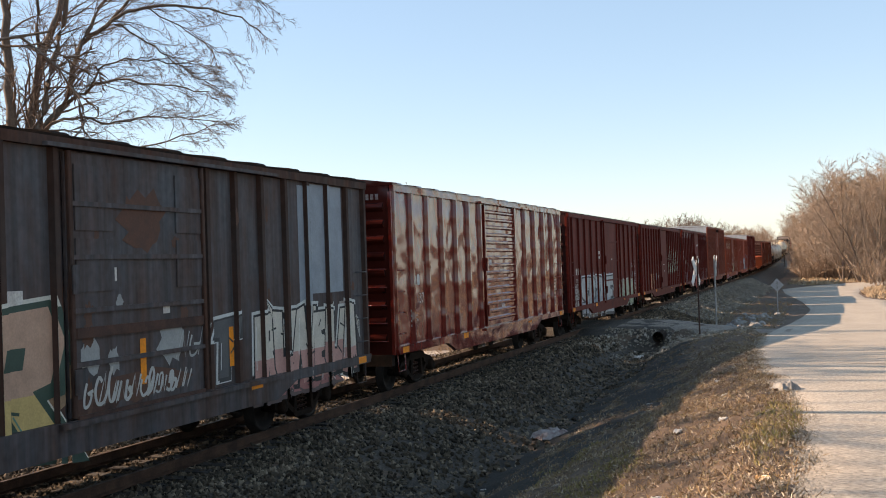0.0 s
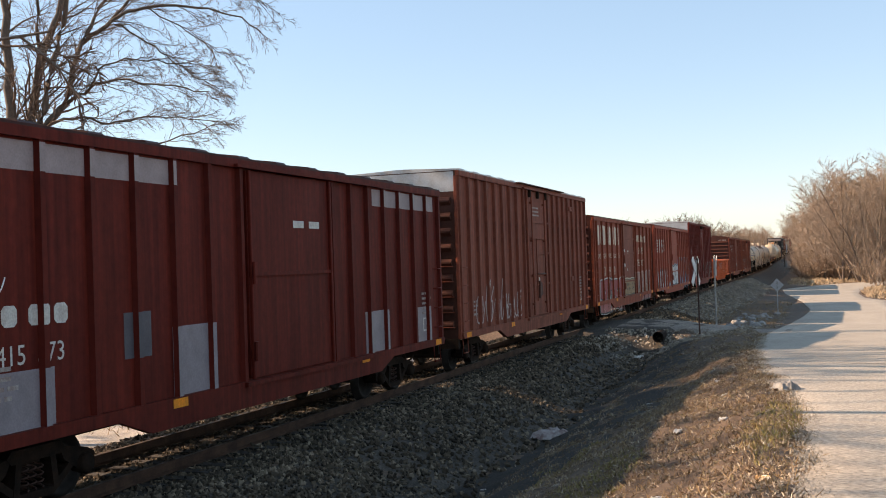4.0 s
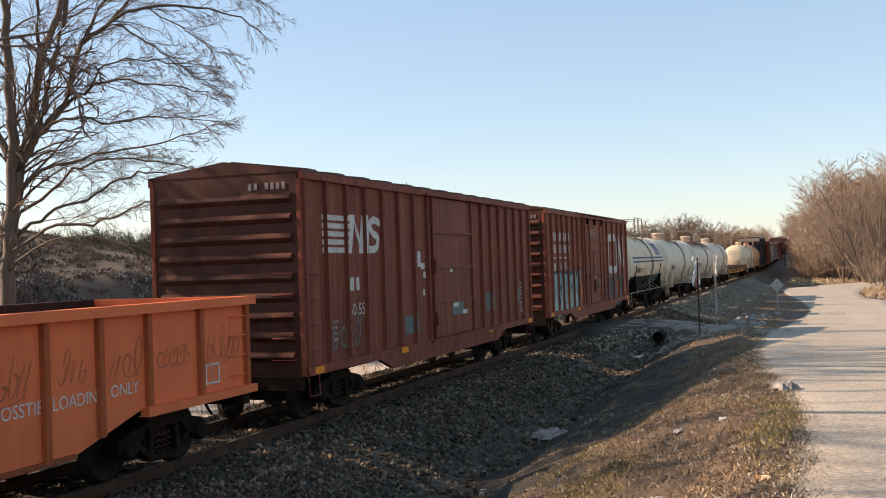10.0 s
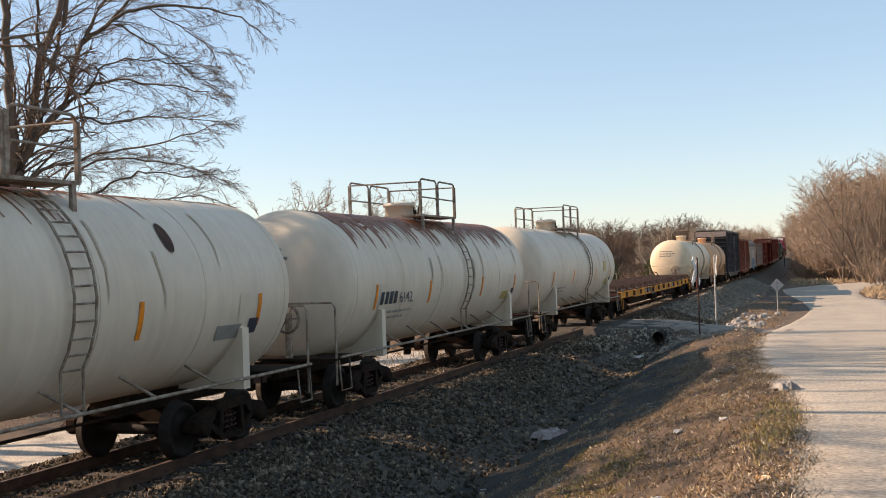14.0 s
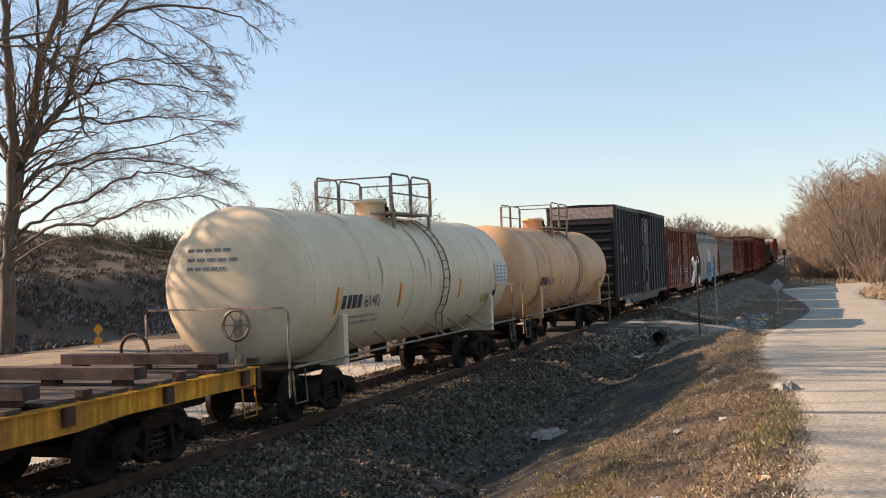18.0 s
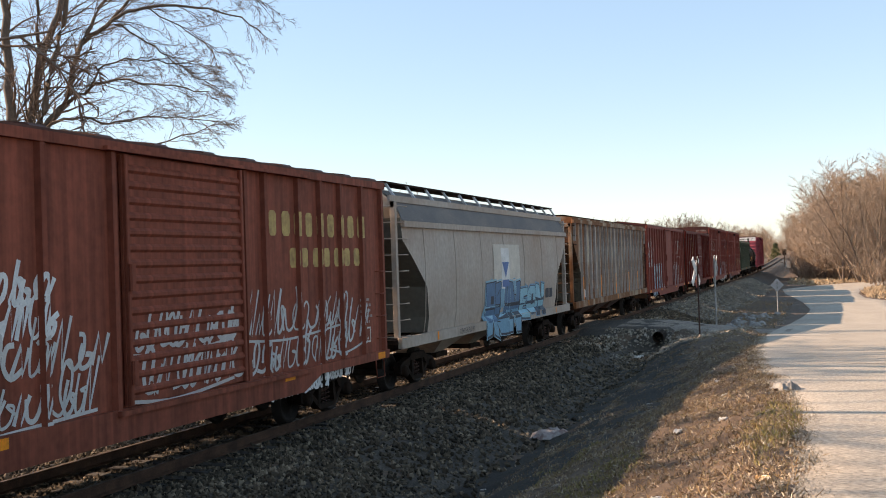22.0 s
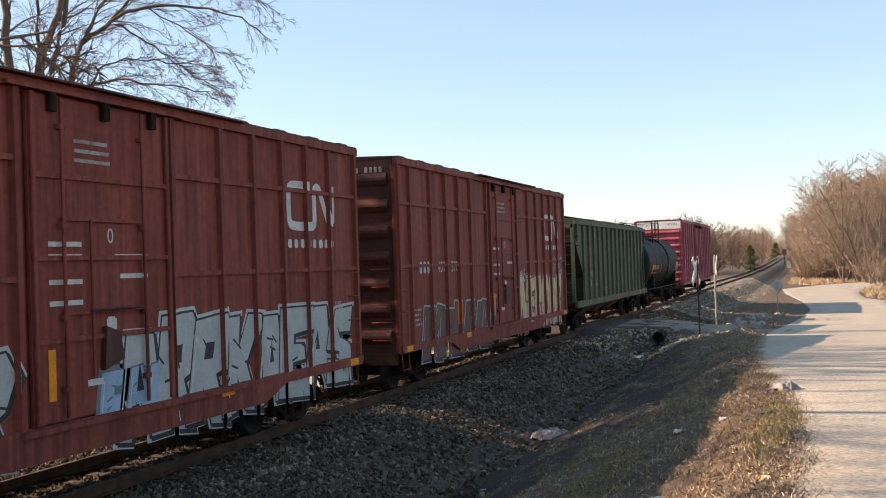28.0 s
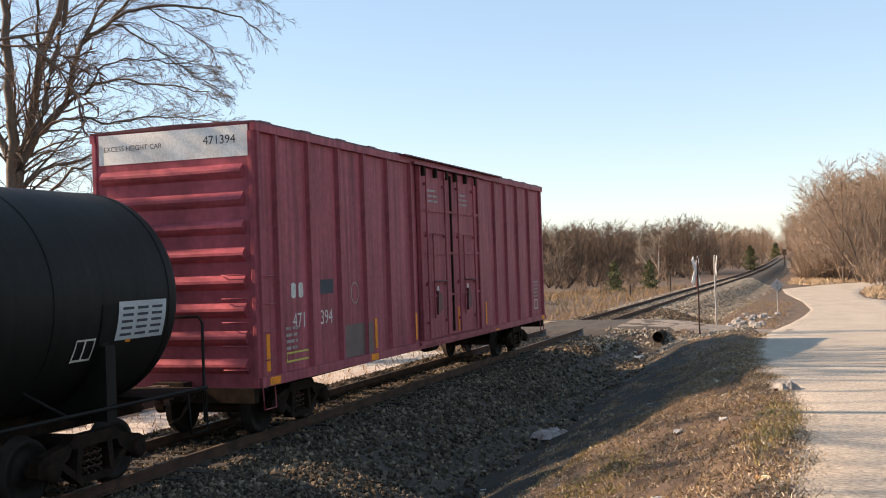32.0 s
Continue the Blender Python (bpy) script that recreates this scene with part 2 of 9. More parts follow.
def ground_z(x, y):
    edge = road_left(y) - 0.3
    rz = road_z(y)
    tz = min(track_z(y), 6.0)
    u = x - TRACK_X
    if abs(u) < 1.75:
        z = tz - 0.24
    elif u >= 1.75:
        foot, bottom = TRACK_X + 4.3, tz - ramp(y, [(0, 1.15), (20, 1.0), (38, 0.8), (60, 0.9), (100, 1.3)])
        ditch_end = foot + 0.9
        if x < foot:
            z = tz - 0.24 + (bottom - tz + 0.24) * smooth(1.75, 4.3, u) ** 0.8
        elif x < ditch_end:
            z = bottom
        elif x < edge:
            z = bottom + (rz - bottom) * smooth(ditch_end, max(edge, ditch_end + 0.5), x) ** 0.75
        else:
            z = rz
        if y < 50 and x < edge:
            near = sum(ditch_z(x + a, y, edge, rz) for a in (-0.16, -0.08, 0.0, 0.08, 0.16)) / 5
            z = near + (z - near) * smooth(40, 46, y)
    else:
        z = min(tz, 0.0) - 0.24 - 0.55 * smooth(1.75, 3.6, -u) + 0.6 * smooth(6, 14, -u)
        d = -u
        # the steep knoll across the line
        z += (2.8 * smooth(20.8, 26.5, d) + 3.6 * smooth(24, 41, d)) * (1 - smooth(56, 90, y + 0.25 * (d - 25))) * smooth(-30, 0, y)
        z += ramp(d, [(40, 0), (70, -0.5), (110, 2.0), (160, 3.2), (260, 4.0), (620, 9.0)])
        if y > 60:
            z -= 1.0 * smooth(60, 110, y) * smooth(4, 20, d)
    # the level crossing
    c = smooth(41.5, 43.5, y) * (1 - smooth(49.0, 51.5, y))
    if c > 0 and -30 < x < edge + 1:
        lane = tz - 0.02 if abs(u) < 2.2 else (tz - 0.03 + (rz - tz) * smooth(3, -TRACK_X + edge, u) if u > 0 else tz - 0.03 - 0.4 * smooth(3, 12, -u))
        z = z + (lane - z) * c
        if abs(u) < 1.9:
            z = min(z, tz - 0.03)
    return z


def grid(xs, ys, zf):
    v = [(x, y, zf(x, y)) for y in ys for x in xs]
    n = len(xs)
    f = [(j * n + i, j * n + i + 1, (j + 1) * n + i + 1, (j + 1) * n + i) for j in range(len(ys) - 1) for i in range(n - 1)]
    return v, f


def steps(pts):
    """Coordinates at a spacing that changes: (start, spacing), ..., end."""
    out = []
    for (a, s), nxt in zip(pts, pts[1:]):
        b = nxt[0]
        k = max(1, round((b - a) / s))
        out += [a + (b - a) * i / k for i in range(k)]
    return out + [pts[-1][0]]


def rough_ground(x, y):
    z = ground_z(x, y)
    on_road = x > road_left(y) - 0.1
    a = 0.0 if on_road else 0.05
    if -5.5 < x < road_left(y) - 0.4:
        a = 0.11
    return z + a * noise.noise((x * 0.9, y * 0.9, 0)) + a * 0.6 * noise.noise((x * 2.6, y * 2.6, 4)) + a * 0.45 * noise.noise((x * 5.3, y * 5.3, 8))


M["ground"] = material("winter_grass_ground", (0.132, 0.082, 0.050), 0.95, 0, (0.07, 0.045, 0.028), 0.5, 0.7, grain=0.2, bump=0.6, bump_scale=14, edge=0.2)
M["gravel"] = material("ballast_bed", (0.072, 0.055, 0.039), 0.95, 0, (0.038, 0.029, 0.021), 0.5, 1.2, grain=0.35, bump=0.9, bump_scale=22)
M["asphalt"] = material("sun_bleached_road", (0.42, 0.355, 0.28), 0.9, 0, (0.30, 0.25, 0.195), 0.45, 0.6, (1, 0.35, 1), 0.2, 0.45, 26, 0.25)

xs = steps([(-620, 40), (-200, 10), (-80, 2), (-62, 0.8), (-30, 1.0), (-14, 0.4), (-5.4, 0.14), (0.3, 0.35), (6, 2), (30, 10), (200, 60), (620, 1)])
ys = steps([(-620, 60), (-60, 8), (-4, 0.5), (5, 0.2), (30, 0.6), (60, 1.2), (140, 6), (300, 25), (900, 100), (2600, 1)])
v, f = grid(xs, ys, rough_ground)
tagged(new("ground", Shape().add(v, f, True).mesh("ground", M["ground"])), "winter-brown rough grass ground with a drainage ditch", "ground", kind="structure")

# road: a sheet just above the ground
ry = steps([(-40, 1.0), (4, 0.3), (40, 1.0), (168, 1)])
v, f = [], []
W = 11
for y in ry:
    a = road_left(y) + 0.14 * noise.noise((y * 0.8, 2.0, 1.0)) + 0.07 * noise.noise((y * 3.0, 5.0, 1.0))
    b = a + road_right(y) - road_left(y)
    for i in range(W):
        x = a + (b - a) * (0.0, 0.008, 0.06, 0.18, 0.3, 0.42, 0.55, 0.7, 0.85, 0.992, 1.0)[i]
        v.append((x, y, max(ground_z(x, y), road_z(y)) + 0.02 - (0.03 if i in (0, W - 1) else 0)))
f = [(j * W + i, j * W + i + 1, (j + 1) * W + i + 1, (j + 1) * W + i) for j in range(len(ry) - 1) for i in range(W - 1)]
tagged(new("road", Shape().add(v, f, True).mesh("road", M["asphalt"])), "pale sun-bleached asphalt country road beside the railway", "road", kind="structure")

# ballast sheet
by = steps([(-30, 0.5), (80, 2), (TRACK_END, 1)])
bu = [-2.6, -2.2, -1.75, -1.3, -0.8, 0, 0.8, 1.3, 1.75, 2.2, 2.7, 3.2, 3.7, 4.2, 4.6]
v = []
for y in by:
    for u in bu:
        x = TRACK_X + u
        z = ground_z(x, y) + 0.03 + 0.03 * noise.noise((x * 2, y * 2, 2))
        if u in (bu[0], bu[-1]):
            z -= 0.1
        v.append((x, y, z))
W = len(bu)
f = [(j * W + i, j * W + i + 1, (j + 1) * W + i + 1, (j + 1) * W + i) for j in range(len(by) - 1) for i in range(W - 1)]
tagged(new("ballast_bed", Shape().add(v, f, True).mesh("ballast_bed", M["gravel"])), "grey crushed-stone track bed", "ballast", kind="structure")

# rails
track = thing("railway_track", "single railway track with rusty rails on wooden ties", "railway track")
for u in (-0.7525, 0.7525):
    v, f = [], []
    prof = [(-0.07, -0.17), (0.07, -0.17), (0.07, -0.155), (0.012, -0.135), (0.012, -0.045), (0.037, -0.035), (0.037, -0.004), (-0.037, -0.004), (-0.037, -0.035), (-0.012, -0.045), (-0.012, -0.135), (-0.07, -0.155)]
    yy = steps([(-30, 10), (TRACK_END, 1)])
    for y in yy:
        for a, b in prof:
            v.append((TRACK_X + u + a, y, track_z(y) + b))
    n = len(prof)
    f = [(j * n + i, (j + 1) * n + i, (j + 1) * n + (i + 1) % n, j * n + (i + 1) % n) for j in range(len(yy) - 1) for i in range(n)]
    rail = part("rail", Shape().add(v, f), M["rail_steel"], track)
    s = Shape()
    v = [(TRACK_X + u + a, y, track_z(y)) for y in yy for a in (-0.034, 0.034)]
    v += [(p[0], p[1], p[2] - 0.0035) for p in v]
    h = 2 * len(yy)
    f = [(2 * j, 2 * j + 1, 2 * j + 3, 2 * j + 2) for j in range(len(yy) - 1)] + [(2 * j + h, 2 * j + 2 + h, 2 * j, 2 * j)[:3] for j in range(0)]
    f += [(2 * j + 1, 2 * j + 1 + h, 2 * j + 3 + h, 2 * j + 3) for j in range(len(yy) - 1)] + [(2 * j, 2 * j + 2, 2 * j + 2 + h, 2 * j + h) for j in range(len(yy) - 1)]
    part("running_surface", s.add(v, f), M["rail_top"], rail, "worn brown rail head")
tie_mesh = Shape().box(-1.3, 1.3, -0.115, 0.115, -0.36, -0.17, 0.015).mesh("tie", M["tie"])
y = -12.0
while y < 140:
    part("tie", tie_mesh, None, track, at=pose(TRACK_X + random.uniform(-0.03, 0.03), y, track_z(y) + random.uniform(-0.012, 0.004), 0, 0, random.uniform(-1, 1)))
    y += 0.52


# ---- running gear ----
def side_frame_shape():
    """One cast truck side frame with its two openings, in y and z, as a ring of bars."""
    s = Shape()
    for x0 in (0.0,):
        a, b = x0, x0 + 0.16
        s.prism_x([(-1.08, 0.40), (-0.86, 0.33), (-0.50, 0.55), (-0.40, 0.74), (-0.95, 0.63), (-1.08, 0.56)], a, b)
        s.prism_x([(1.08, 0.40), (1.08, 0.56), (0.95, 0.63), (0.40, 0.74), (0.50, 0.55), (0.86, 0.33)], a, b)
        s.prism_x([(-0.5, 0.72), (-0.42, 0.64), (0.42, 0.64), (0.5, 0.72), (0.42, 0.80), (-0.42, 0.80)], a + 0.01, b + 0.01)
        s.prism_x([(-0.70, 0.46), (-0.30, 0.18), (0.30, 0.18), (0.70, 0.46), (0.60, 0.50), (0.26, 0.27), (-0.26, 0.27), (-0.60, 0.50)], a - 0.005, b - 0.005)
        s.prism_x([(-0.40, 0.25), (-0.30, 0.25), (-0.24, 0.66), (-0.34, 0.66)], a + 0.005, b + 0.005)
        s.prism_x([(0.30, 0.25), (0.40, 0.25), (0.34, 0.66), (0.24, 0.66)], a + 0.005, b + 0.005)
    return s


R_WHEEL = 0.42
GEAR = {}


def gear_meshes():
    s = Shape()
    for k in (-1, 1):
        rings = [(-0.06, 0.10), (-0.06, 0.16), (-0.02, 0.19), (-0.02, 0.32), (-0.07, 0.345), (-0.07, R_WHEEL - 0.006), (0.06, R_WHEEL), (0.06, 0.455), (0.075, 0.455), (0.075, 0.35), (0.02, 0.32), (0.02, 0.19), (0.05, 0.16), (0.05, 0.10)]
        rings = [(-k * a, r) for a, r in rings]
        if k > 0:
            rings = list(reversed(rings))
        s.lathe(rings, (k * 0.7525, 0, 0), "x", 28, True, True)
    s.tube([(-1.0, 0, 0), (1.0, 0, 0)], 0.085, 10)
    GEAR["wheelset"] = s.mesh("wheelset", M["wheel_steel"])
    GEAR["side_frame"] = side_frame_shape().mesh("side_frame", M["steel_dark"])
    b = Shape().prism_x([(-0.22, 0.42), (0.22, 0.42), (0.22, 0.66), (0.12, 0.74), (-0.12, 0.74), (-0.22, 0.66)], -1.02, 1.02)
    b.lathe([(0.70, 0.20), (0.84, 0.20)], (0, 0, 0), "z", 16)
    GEAR["bolster"] = b.mesh("bolster", M["steel_dark"])
    GEAR["brake_beam"] = Shape().prism_x([(-0.05, 0.30), (0.05, 0.30), (0.07, 0.44), (-0.07, 0.44)], -0.86, 0.86).box(-0.86, -0.62, -0.09, 0.09, 0.28, 0.5).box(0.62, 0.86, -0.09, 0.09, 0.28, 0.5).mesh("brake_beam", M["steel_dark"])
    sp = Shape()
    for yy in (-0.13, 0.0, 0.13):
        path = [(0.08 + 0.055 * math.cos(t * 0.9), yy + 0.055 * math.sin(t * 0.9), 0.28 + 0.012 * t) for t in range(0, 26)]
        sp.tube(path, 0.014, 4)
    GEAR["springs"] = sp.mesh("spring_nest", M["rust"])
    c = Shape().lathe([(0.0, 0.13), (0.10, 0.13), (0.13, 0.10), (0.14, 0.05)], (0, 0, 0), "x", 14)
    GEAR["bearing_cap"] = c.mesh("bearing_cap", M["steel_dark"])
    k = Shape().box(-0.10, 0.10, -0.55, 0.15, -0.1, 0.1, 0.02)
    k.prism_z([(-0.16, 0.15), (0.10, 0.12), (0.14, 0.32), (0.05, 0.46), (-0.03, 0.36), (-0.06, 0.25), (-0.17, 0.34), (-0.22, 0.28)], -0.15, 0.15)
    GEAR["coupler"] = k.mesh("coupler", M["rust"])
    GEAR["cap_rust"] = M["rust"]


gear_meshes()
WHEELSETS = []


def truck(car, y, wheel_base=1.73):
    t = part("truck", Shape().box(-0.9, 0.9, -0.06, 0.06, 0.36, 0.44), M["steel_dark"], car, "grime-coated cast steel truck", at=shift(0, y, 0))
    t.name = "truck"
    part("bolster", GEAR["bolster"], None, t)
    for j in (-1, 1):
        part("brake_beam", GEAR["brake_beam"], None, t, at=shift(0, j * 0.36, 0))
    for k in (-1, 1):
        part("side_frame", GEAR["side_frame"], None, t, at=pose(1.0, 0, 0) if k > 0 else pose(-1.0, 0, 0, 0, 0, 180))
        part("spring_nest", GEAR["springs"], None, t, at=pose(1.0, 0, 0) if k > 0 else pose(-1.0, 0, 0, 0, 0, 180))
        for j in (-1, 1):
            part("bearing_cap", GEAR["bearing_cap"], None, t, at=pose(1.12, j * wheel_base / 2, 0.44) if k > 0 else pose(-1.12, j * wheel_base / 2, 0.44, 0, 0, 180))
    for j in (-1, 1):
        w = part("wheelset", GEAR["wheelset"], None, t, "worn steel wheels on an axle", at=shift(0, j * wheel_base / 2, R_WHEEL))
        WHEELSETS.append((w, car, j * wheel_base / 2))
    return t


def couplers(car, h, reach=0.75):
    part("coupler", GEAR["coupler"], None, car, at=pose(0, h + reach - 0.45, 0.86))
    part("coupler", GEAR["coupler"], None, car, at=pose(0, -h - reach + 0.45, 0.86, 0, 0, 180))


def hose(car, h):
    for k in (-1, 1):
        p = [(0.35, k * (h - 0.1), 0.85), (0.4, k * (h + 0.25), 0.75), (0.38, k * (h + 0.5), 0.5), (0.30, k * (h + 0.7), 0.42)]
        part("air_hose", Shape().tube(p, 0.025, 5), M["steel_dark"], car)


# ---- lettering and spray paint ----
GLYPHS = {}


def lettering(car, text, size, mat, x, y, z, squeeze=1.0, name="lettering", label=""):
    """Stencilled words on the side that faces the road; y is where the text begins, read with rising y."""
    key = (text, mat.name)
    if key not in GLYPHS:
        c = bpy.data.curves.new("stencil", "FONT")
        c.body, c.size, c.extrude = text, 1.0, 0.0
        c.resolution_u = 3
        ob = bpy.data.objects.new("stencil", c)
        scene.collection.objects.link(ob)
        dg = bpy.context.evaluated_depsgraph_get()
        me = bpy.data.meshes.new_from_object(ob.evaluated_get(dg))
        bpy.data.objects.remove(ob)
        me.materials.clear()
        me.materials.append(mat)
        GLYPHS[key] = me
    m = Matrix(((0, 0, 1, x), (squeeze * size * 1.35, 0, 0, y), (0, size * 1.35, 0, z), (0, 0, 0, 1)))
    return part(name, GLYPHS[key], None, car, label, at=m)


def bars(car, spec, mat, x, name="stencil_block", label=""):
    """Rows of plain bars: (y, z, width, height)."""
    s = Shape()
    for y, z, w, h in spec:
        s.box(x, x + 0.003, y, y + w, z, z + h)
    return part(name, s, mat, car, label)


def text_rows(y, z, n, w, h, gap, rnd):
    out = []
    for i in range(n):
        yy, end = y, y + w * rnd.uniform(0.7, 1.0)
        while yy < end:
            k = min(end - yy, rnd.uniform(0.12, 0.3))
            out.append((yy, z - i * gap, k, h))
            yy += k + 0.05
    return out


def data_panel(car, y, z, x, mat, rnd, w=0.7, n=5):
    return bars(car, text_rows(y, z, n, w, 0.05, 0.11, rnd), mat, x, "data_stencil")


def framed_label(car, y, z, w, h, x, mat, inner):
    s = Shape()
    e = 0.03
    s.box(x, x + 0.002, y, y + w, z, z + e).box(x, x + 0.002, y, y + w, z + h - e, z + h)
    s.box(x, x + 0.002, y, y + e, z + e, z + h - e).box(x, x + 0.002, y + w - e, y + w, z + e, z + h - e)
    s.box(x, x + 0.002, y + w * 0.48, y + w * 0.52, z + e, z + h - e)
    return part("label_frame", s, mat, car)


BANDS = {}


def clip_y(poly, a, b):
    """The part of a polygon in (y, z) with a <= y <= b."""
    for lim, sign in ((a, 1), (b, -1)):
        out = []
        for i, p in enumerate(poly):
            q = poly[(i + 1) % len(poly)]
            dp, dq = sign * (p[0] - lim), sign * (q[0] - lim)
            if dp >= 0:
                out.append(p)
            if dp * dq < 0:
                t = dp / (dp - dq)
                out.append((lim, p[1] + (q[1] - p[1]) * t))
        poly = out
        if len(poly) < 3:
            return []
    return poly


def painted(car, name, polys, mat, label="", lift=0.0, parent=None, xf=None):
    """Flat paint on a car's road side that follows the skin, the posts and the door."""
    s = Shape()
    base = lift
    for k, poly in enumerate(polys):
        base += 0.0000015
        lift = base
        if isinstance(poly[0], float) or poly[0] == 0:
            lift, poly = base + poly[0], poly[1]
        if xf:
            z0, z1 = min(p[1] for p in poly), max(p[1] for p in poly)
            n = max(1, int((z1 - z0) / 0.12))
            for i in range(n):
                q = clip_y([(p[1], p[0]) for p in poly], z0 + (z1 - z0) * i / n, z0 + (z1 - z0) * (i + 1) / n)
                if q:
                    s.add([(xf(a) + lift, b, a) for a, b in q], [tuple(range(len(q)))])
            continue
        for a, b, x in BANDS[car.name]:
            q = clip_y(list(poly), a, b)
            if q:
                s.add([(x + lift, *p) for p in q], [tuple(range(len(q)))])
    return part(name, s, mat, parent or car, label)


def fan(c, pts):
    return [(c, pts[i], pts[(i + 1) % len(pts)]) for i in range(len(pts))]


def stroke(pts, width):
    """Quads of a painted line along pts in y and z."""
    P = [Vector(p) for p in pts]
    v = []
    for i, p in enumerate(P):
        d = P[min(i + 1, len(P) - 1)] - P[max(i - 1, 0)]
        d = Vector((-d.y, d.x)).normalized() * width * 0.5
        v.append((tuple(p + d), tuple(p - d)))
    return [(v[i][0], v[i][1], v[i + 1][1], v[i + 1][0]) for i in range(len(v) - 1)]


def rect(y, z, w, h):
    return [(y, z), (y + w, z), (y + w, z + h), (y, z + h)]


def curve_pts(ctrl, k=5):
    """A smooth line through control points."""
    out = []
    n = len(ctrl)
    for i in range(n - 1):
        p0, p1, p2, p3 = (Vector(ctrl[max(0, min(n - 1, j))]) for j in (i - 1, i, i + 1, i + 2))
        for q in range(k):
            t = q / k
            out.append(0.5 * ((2 * p1) + (p2 - p0) * t + (2 * p0 - 5 * p1 + 4 * p2 - p3) * t * t + (3 * p1 - p0 - 3 * p2 + p3) * t ** 3))
    out.append(Vector(ctrl[-1]))
    return out


SPRAY = {}


def spray(colour):
    key = tuple(round(c, 3) for c in colour)
    if key not in SPRAY:
        SPRAY[key] = material("spray_paint", colour, 0.6, 0, [c * 0.72 for c in colour], 0.45, 3.5, grain=0.05, edge=0.22)
    return SPRAY[key]


def clip_low(poly, top):
    """The part of a polygon below a height."""
    flip = clip_y([(p[1], p[0]) for p in poly], -99, top)
    return [(p[1], p[0]) for p in flip]


BLOCKS = ("0,0 0,1 .8,1.02 1,.8 .95,.5 .75,.42 1.05,-.05 .62,0 .42,.35 .4,0|.38,.6 .62,.6 .62,.76 .38,.76",
          "0,.05 0,.35 .5,.33 .5,.4 0,.5 .02,1 .95,1.02 .95,.7 .48,.7 .5,.62 1,.52 1,0|",
          "0,1 0,.2 .2,0 .8,0 1,.2 1,1 .66,1 .66,.36 .34,.36 .34,1|",
          "0,0 .26,1 .74,1 1,0 .68,0 .6,.24 .4,.24 .32,0|.43,.45 .57,.45 .5,.72",
          "0,0 0,1 .95,1.02 .95,.74 .5,.72 .5,.62 .85,.6 .85,.42 .5,.4 .5,.28 1,.26 1,-.04|",
          "0,0 0,1 .35,1 .66,.5 .66,1 1,1 1,0 .66,0 .34,.46 .34,0|",
          "0,.25 0,.75 .25,1 .75,1 1,.75 1,.25 .75,0 .25,0|.4,.3 .6,.3 .6,.7 .4,.7",
          ".02,1 .98,1.02 .98,.7 .68,.7 .7,0 .32,0 .33,.7 .02,.7|",
          "0,0 0,1 .36,1 .38,.65 .65,1.03 1.05,1 .66,.52 1.08,-.04 .66,0 .38,.35 .36,0|")


def block_form(k):
    """One fat letter-like mass and its opening, in a unit box."""
    outline, hole = BLOCKS[k].split("|")
    return [[tuple(float(q) for q in pt.split(",")) for pt in text.split()] for text in (outline, hole)]


def swell(poly, e):
    """A polygon grown outwards by e, corner by corner."""
    n = len(poly)
    area = sum(poly[i][0] * poly[(i + 1) % n][1] - poly[(i + 1) % n][0] * poly[i][1] for i in range(n))
    sign = 1 if area > 0 else -1
    out = []
    for i in range(n):
        p, q, r = Vector(poly[i - 1]), Vector(poly[i]), Vector(poly[(i + 1) % n])
        a, b = (q - p).normalized(), (r - q).normalized()
        na, nb = Vector((a.y, -a.x)) * sign, Vector((b.y, -b.x)) * sign
        m = na + nb
        m = m.normalized() if m.length > 0.1 else na
        out.append(tuple(q + m * min(e * 2.0, e / max(0.4, m.dot(na)))))
    return out


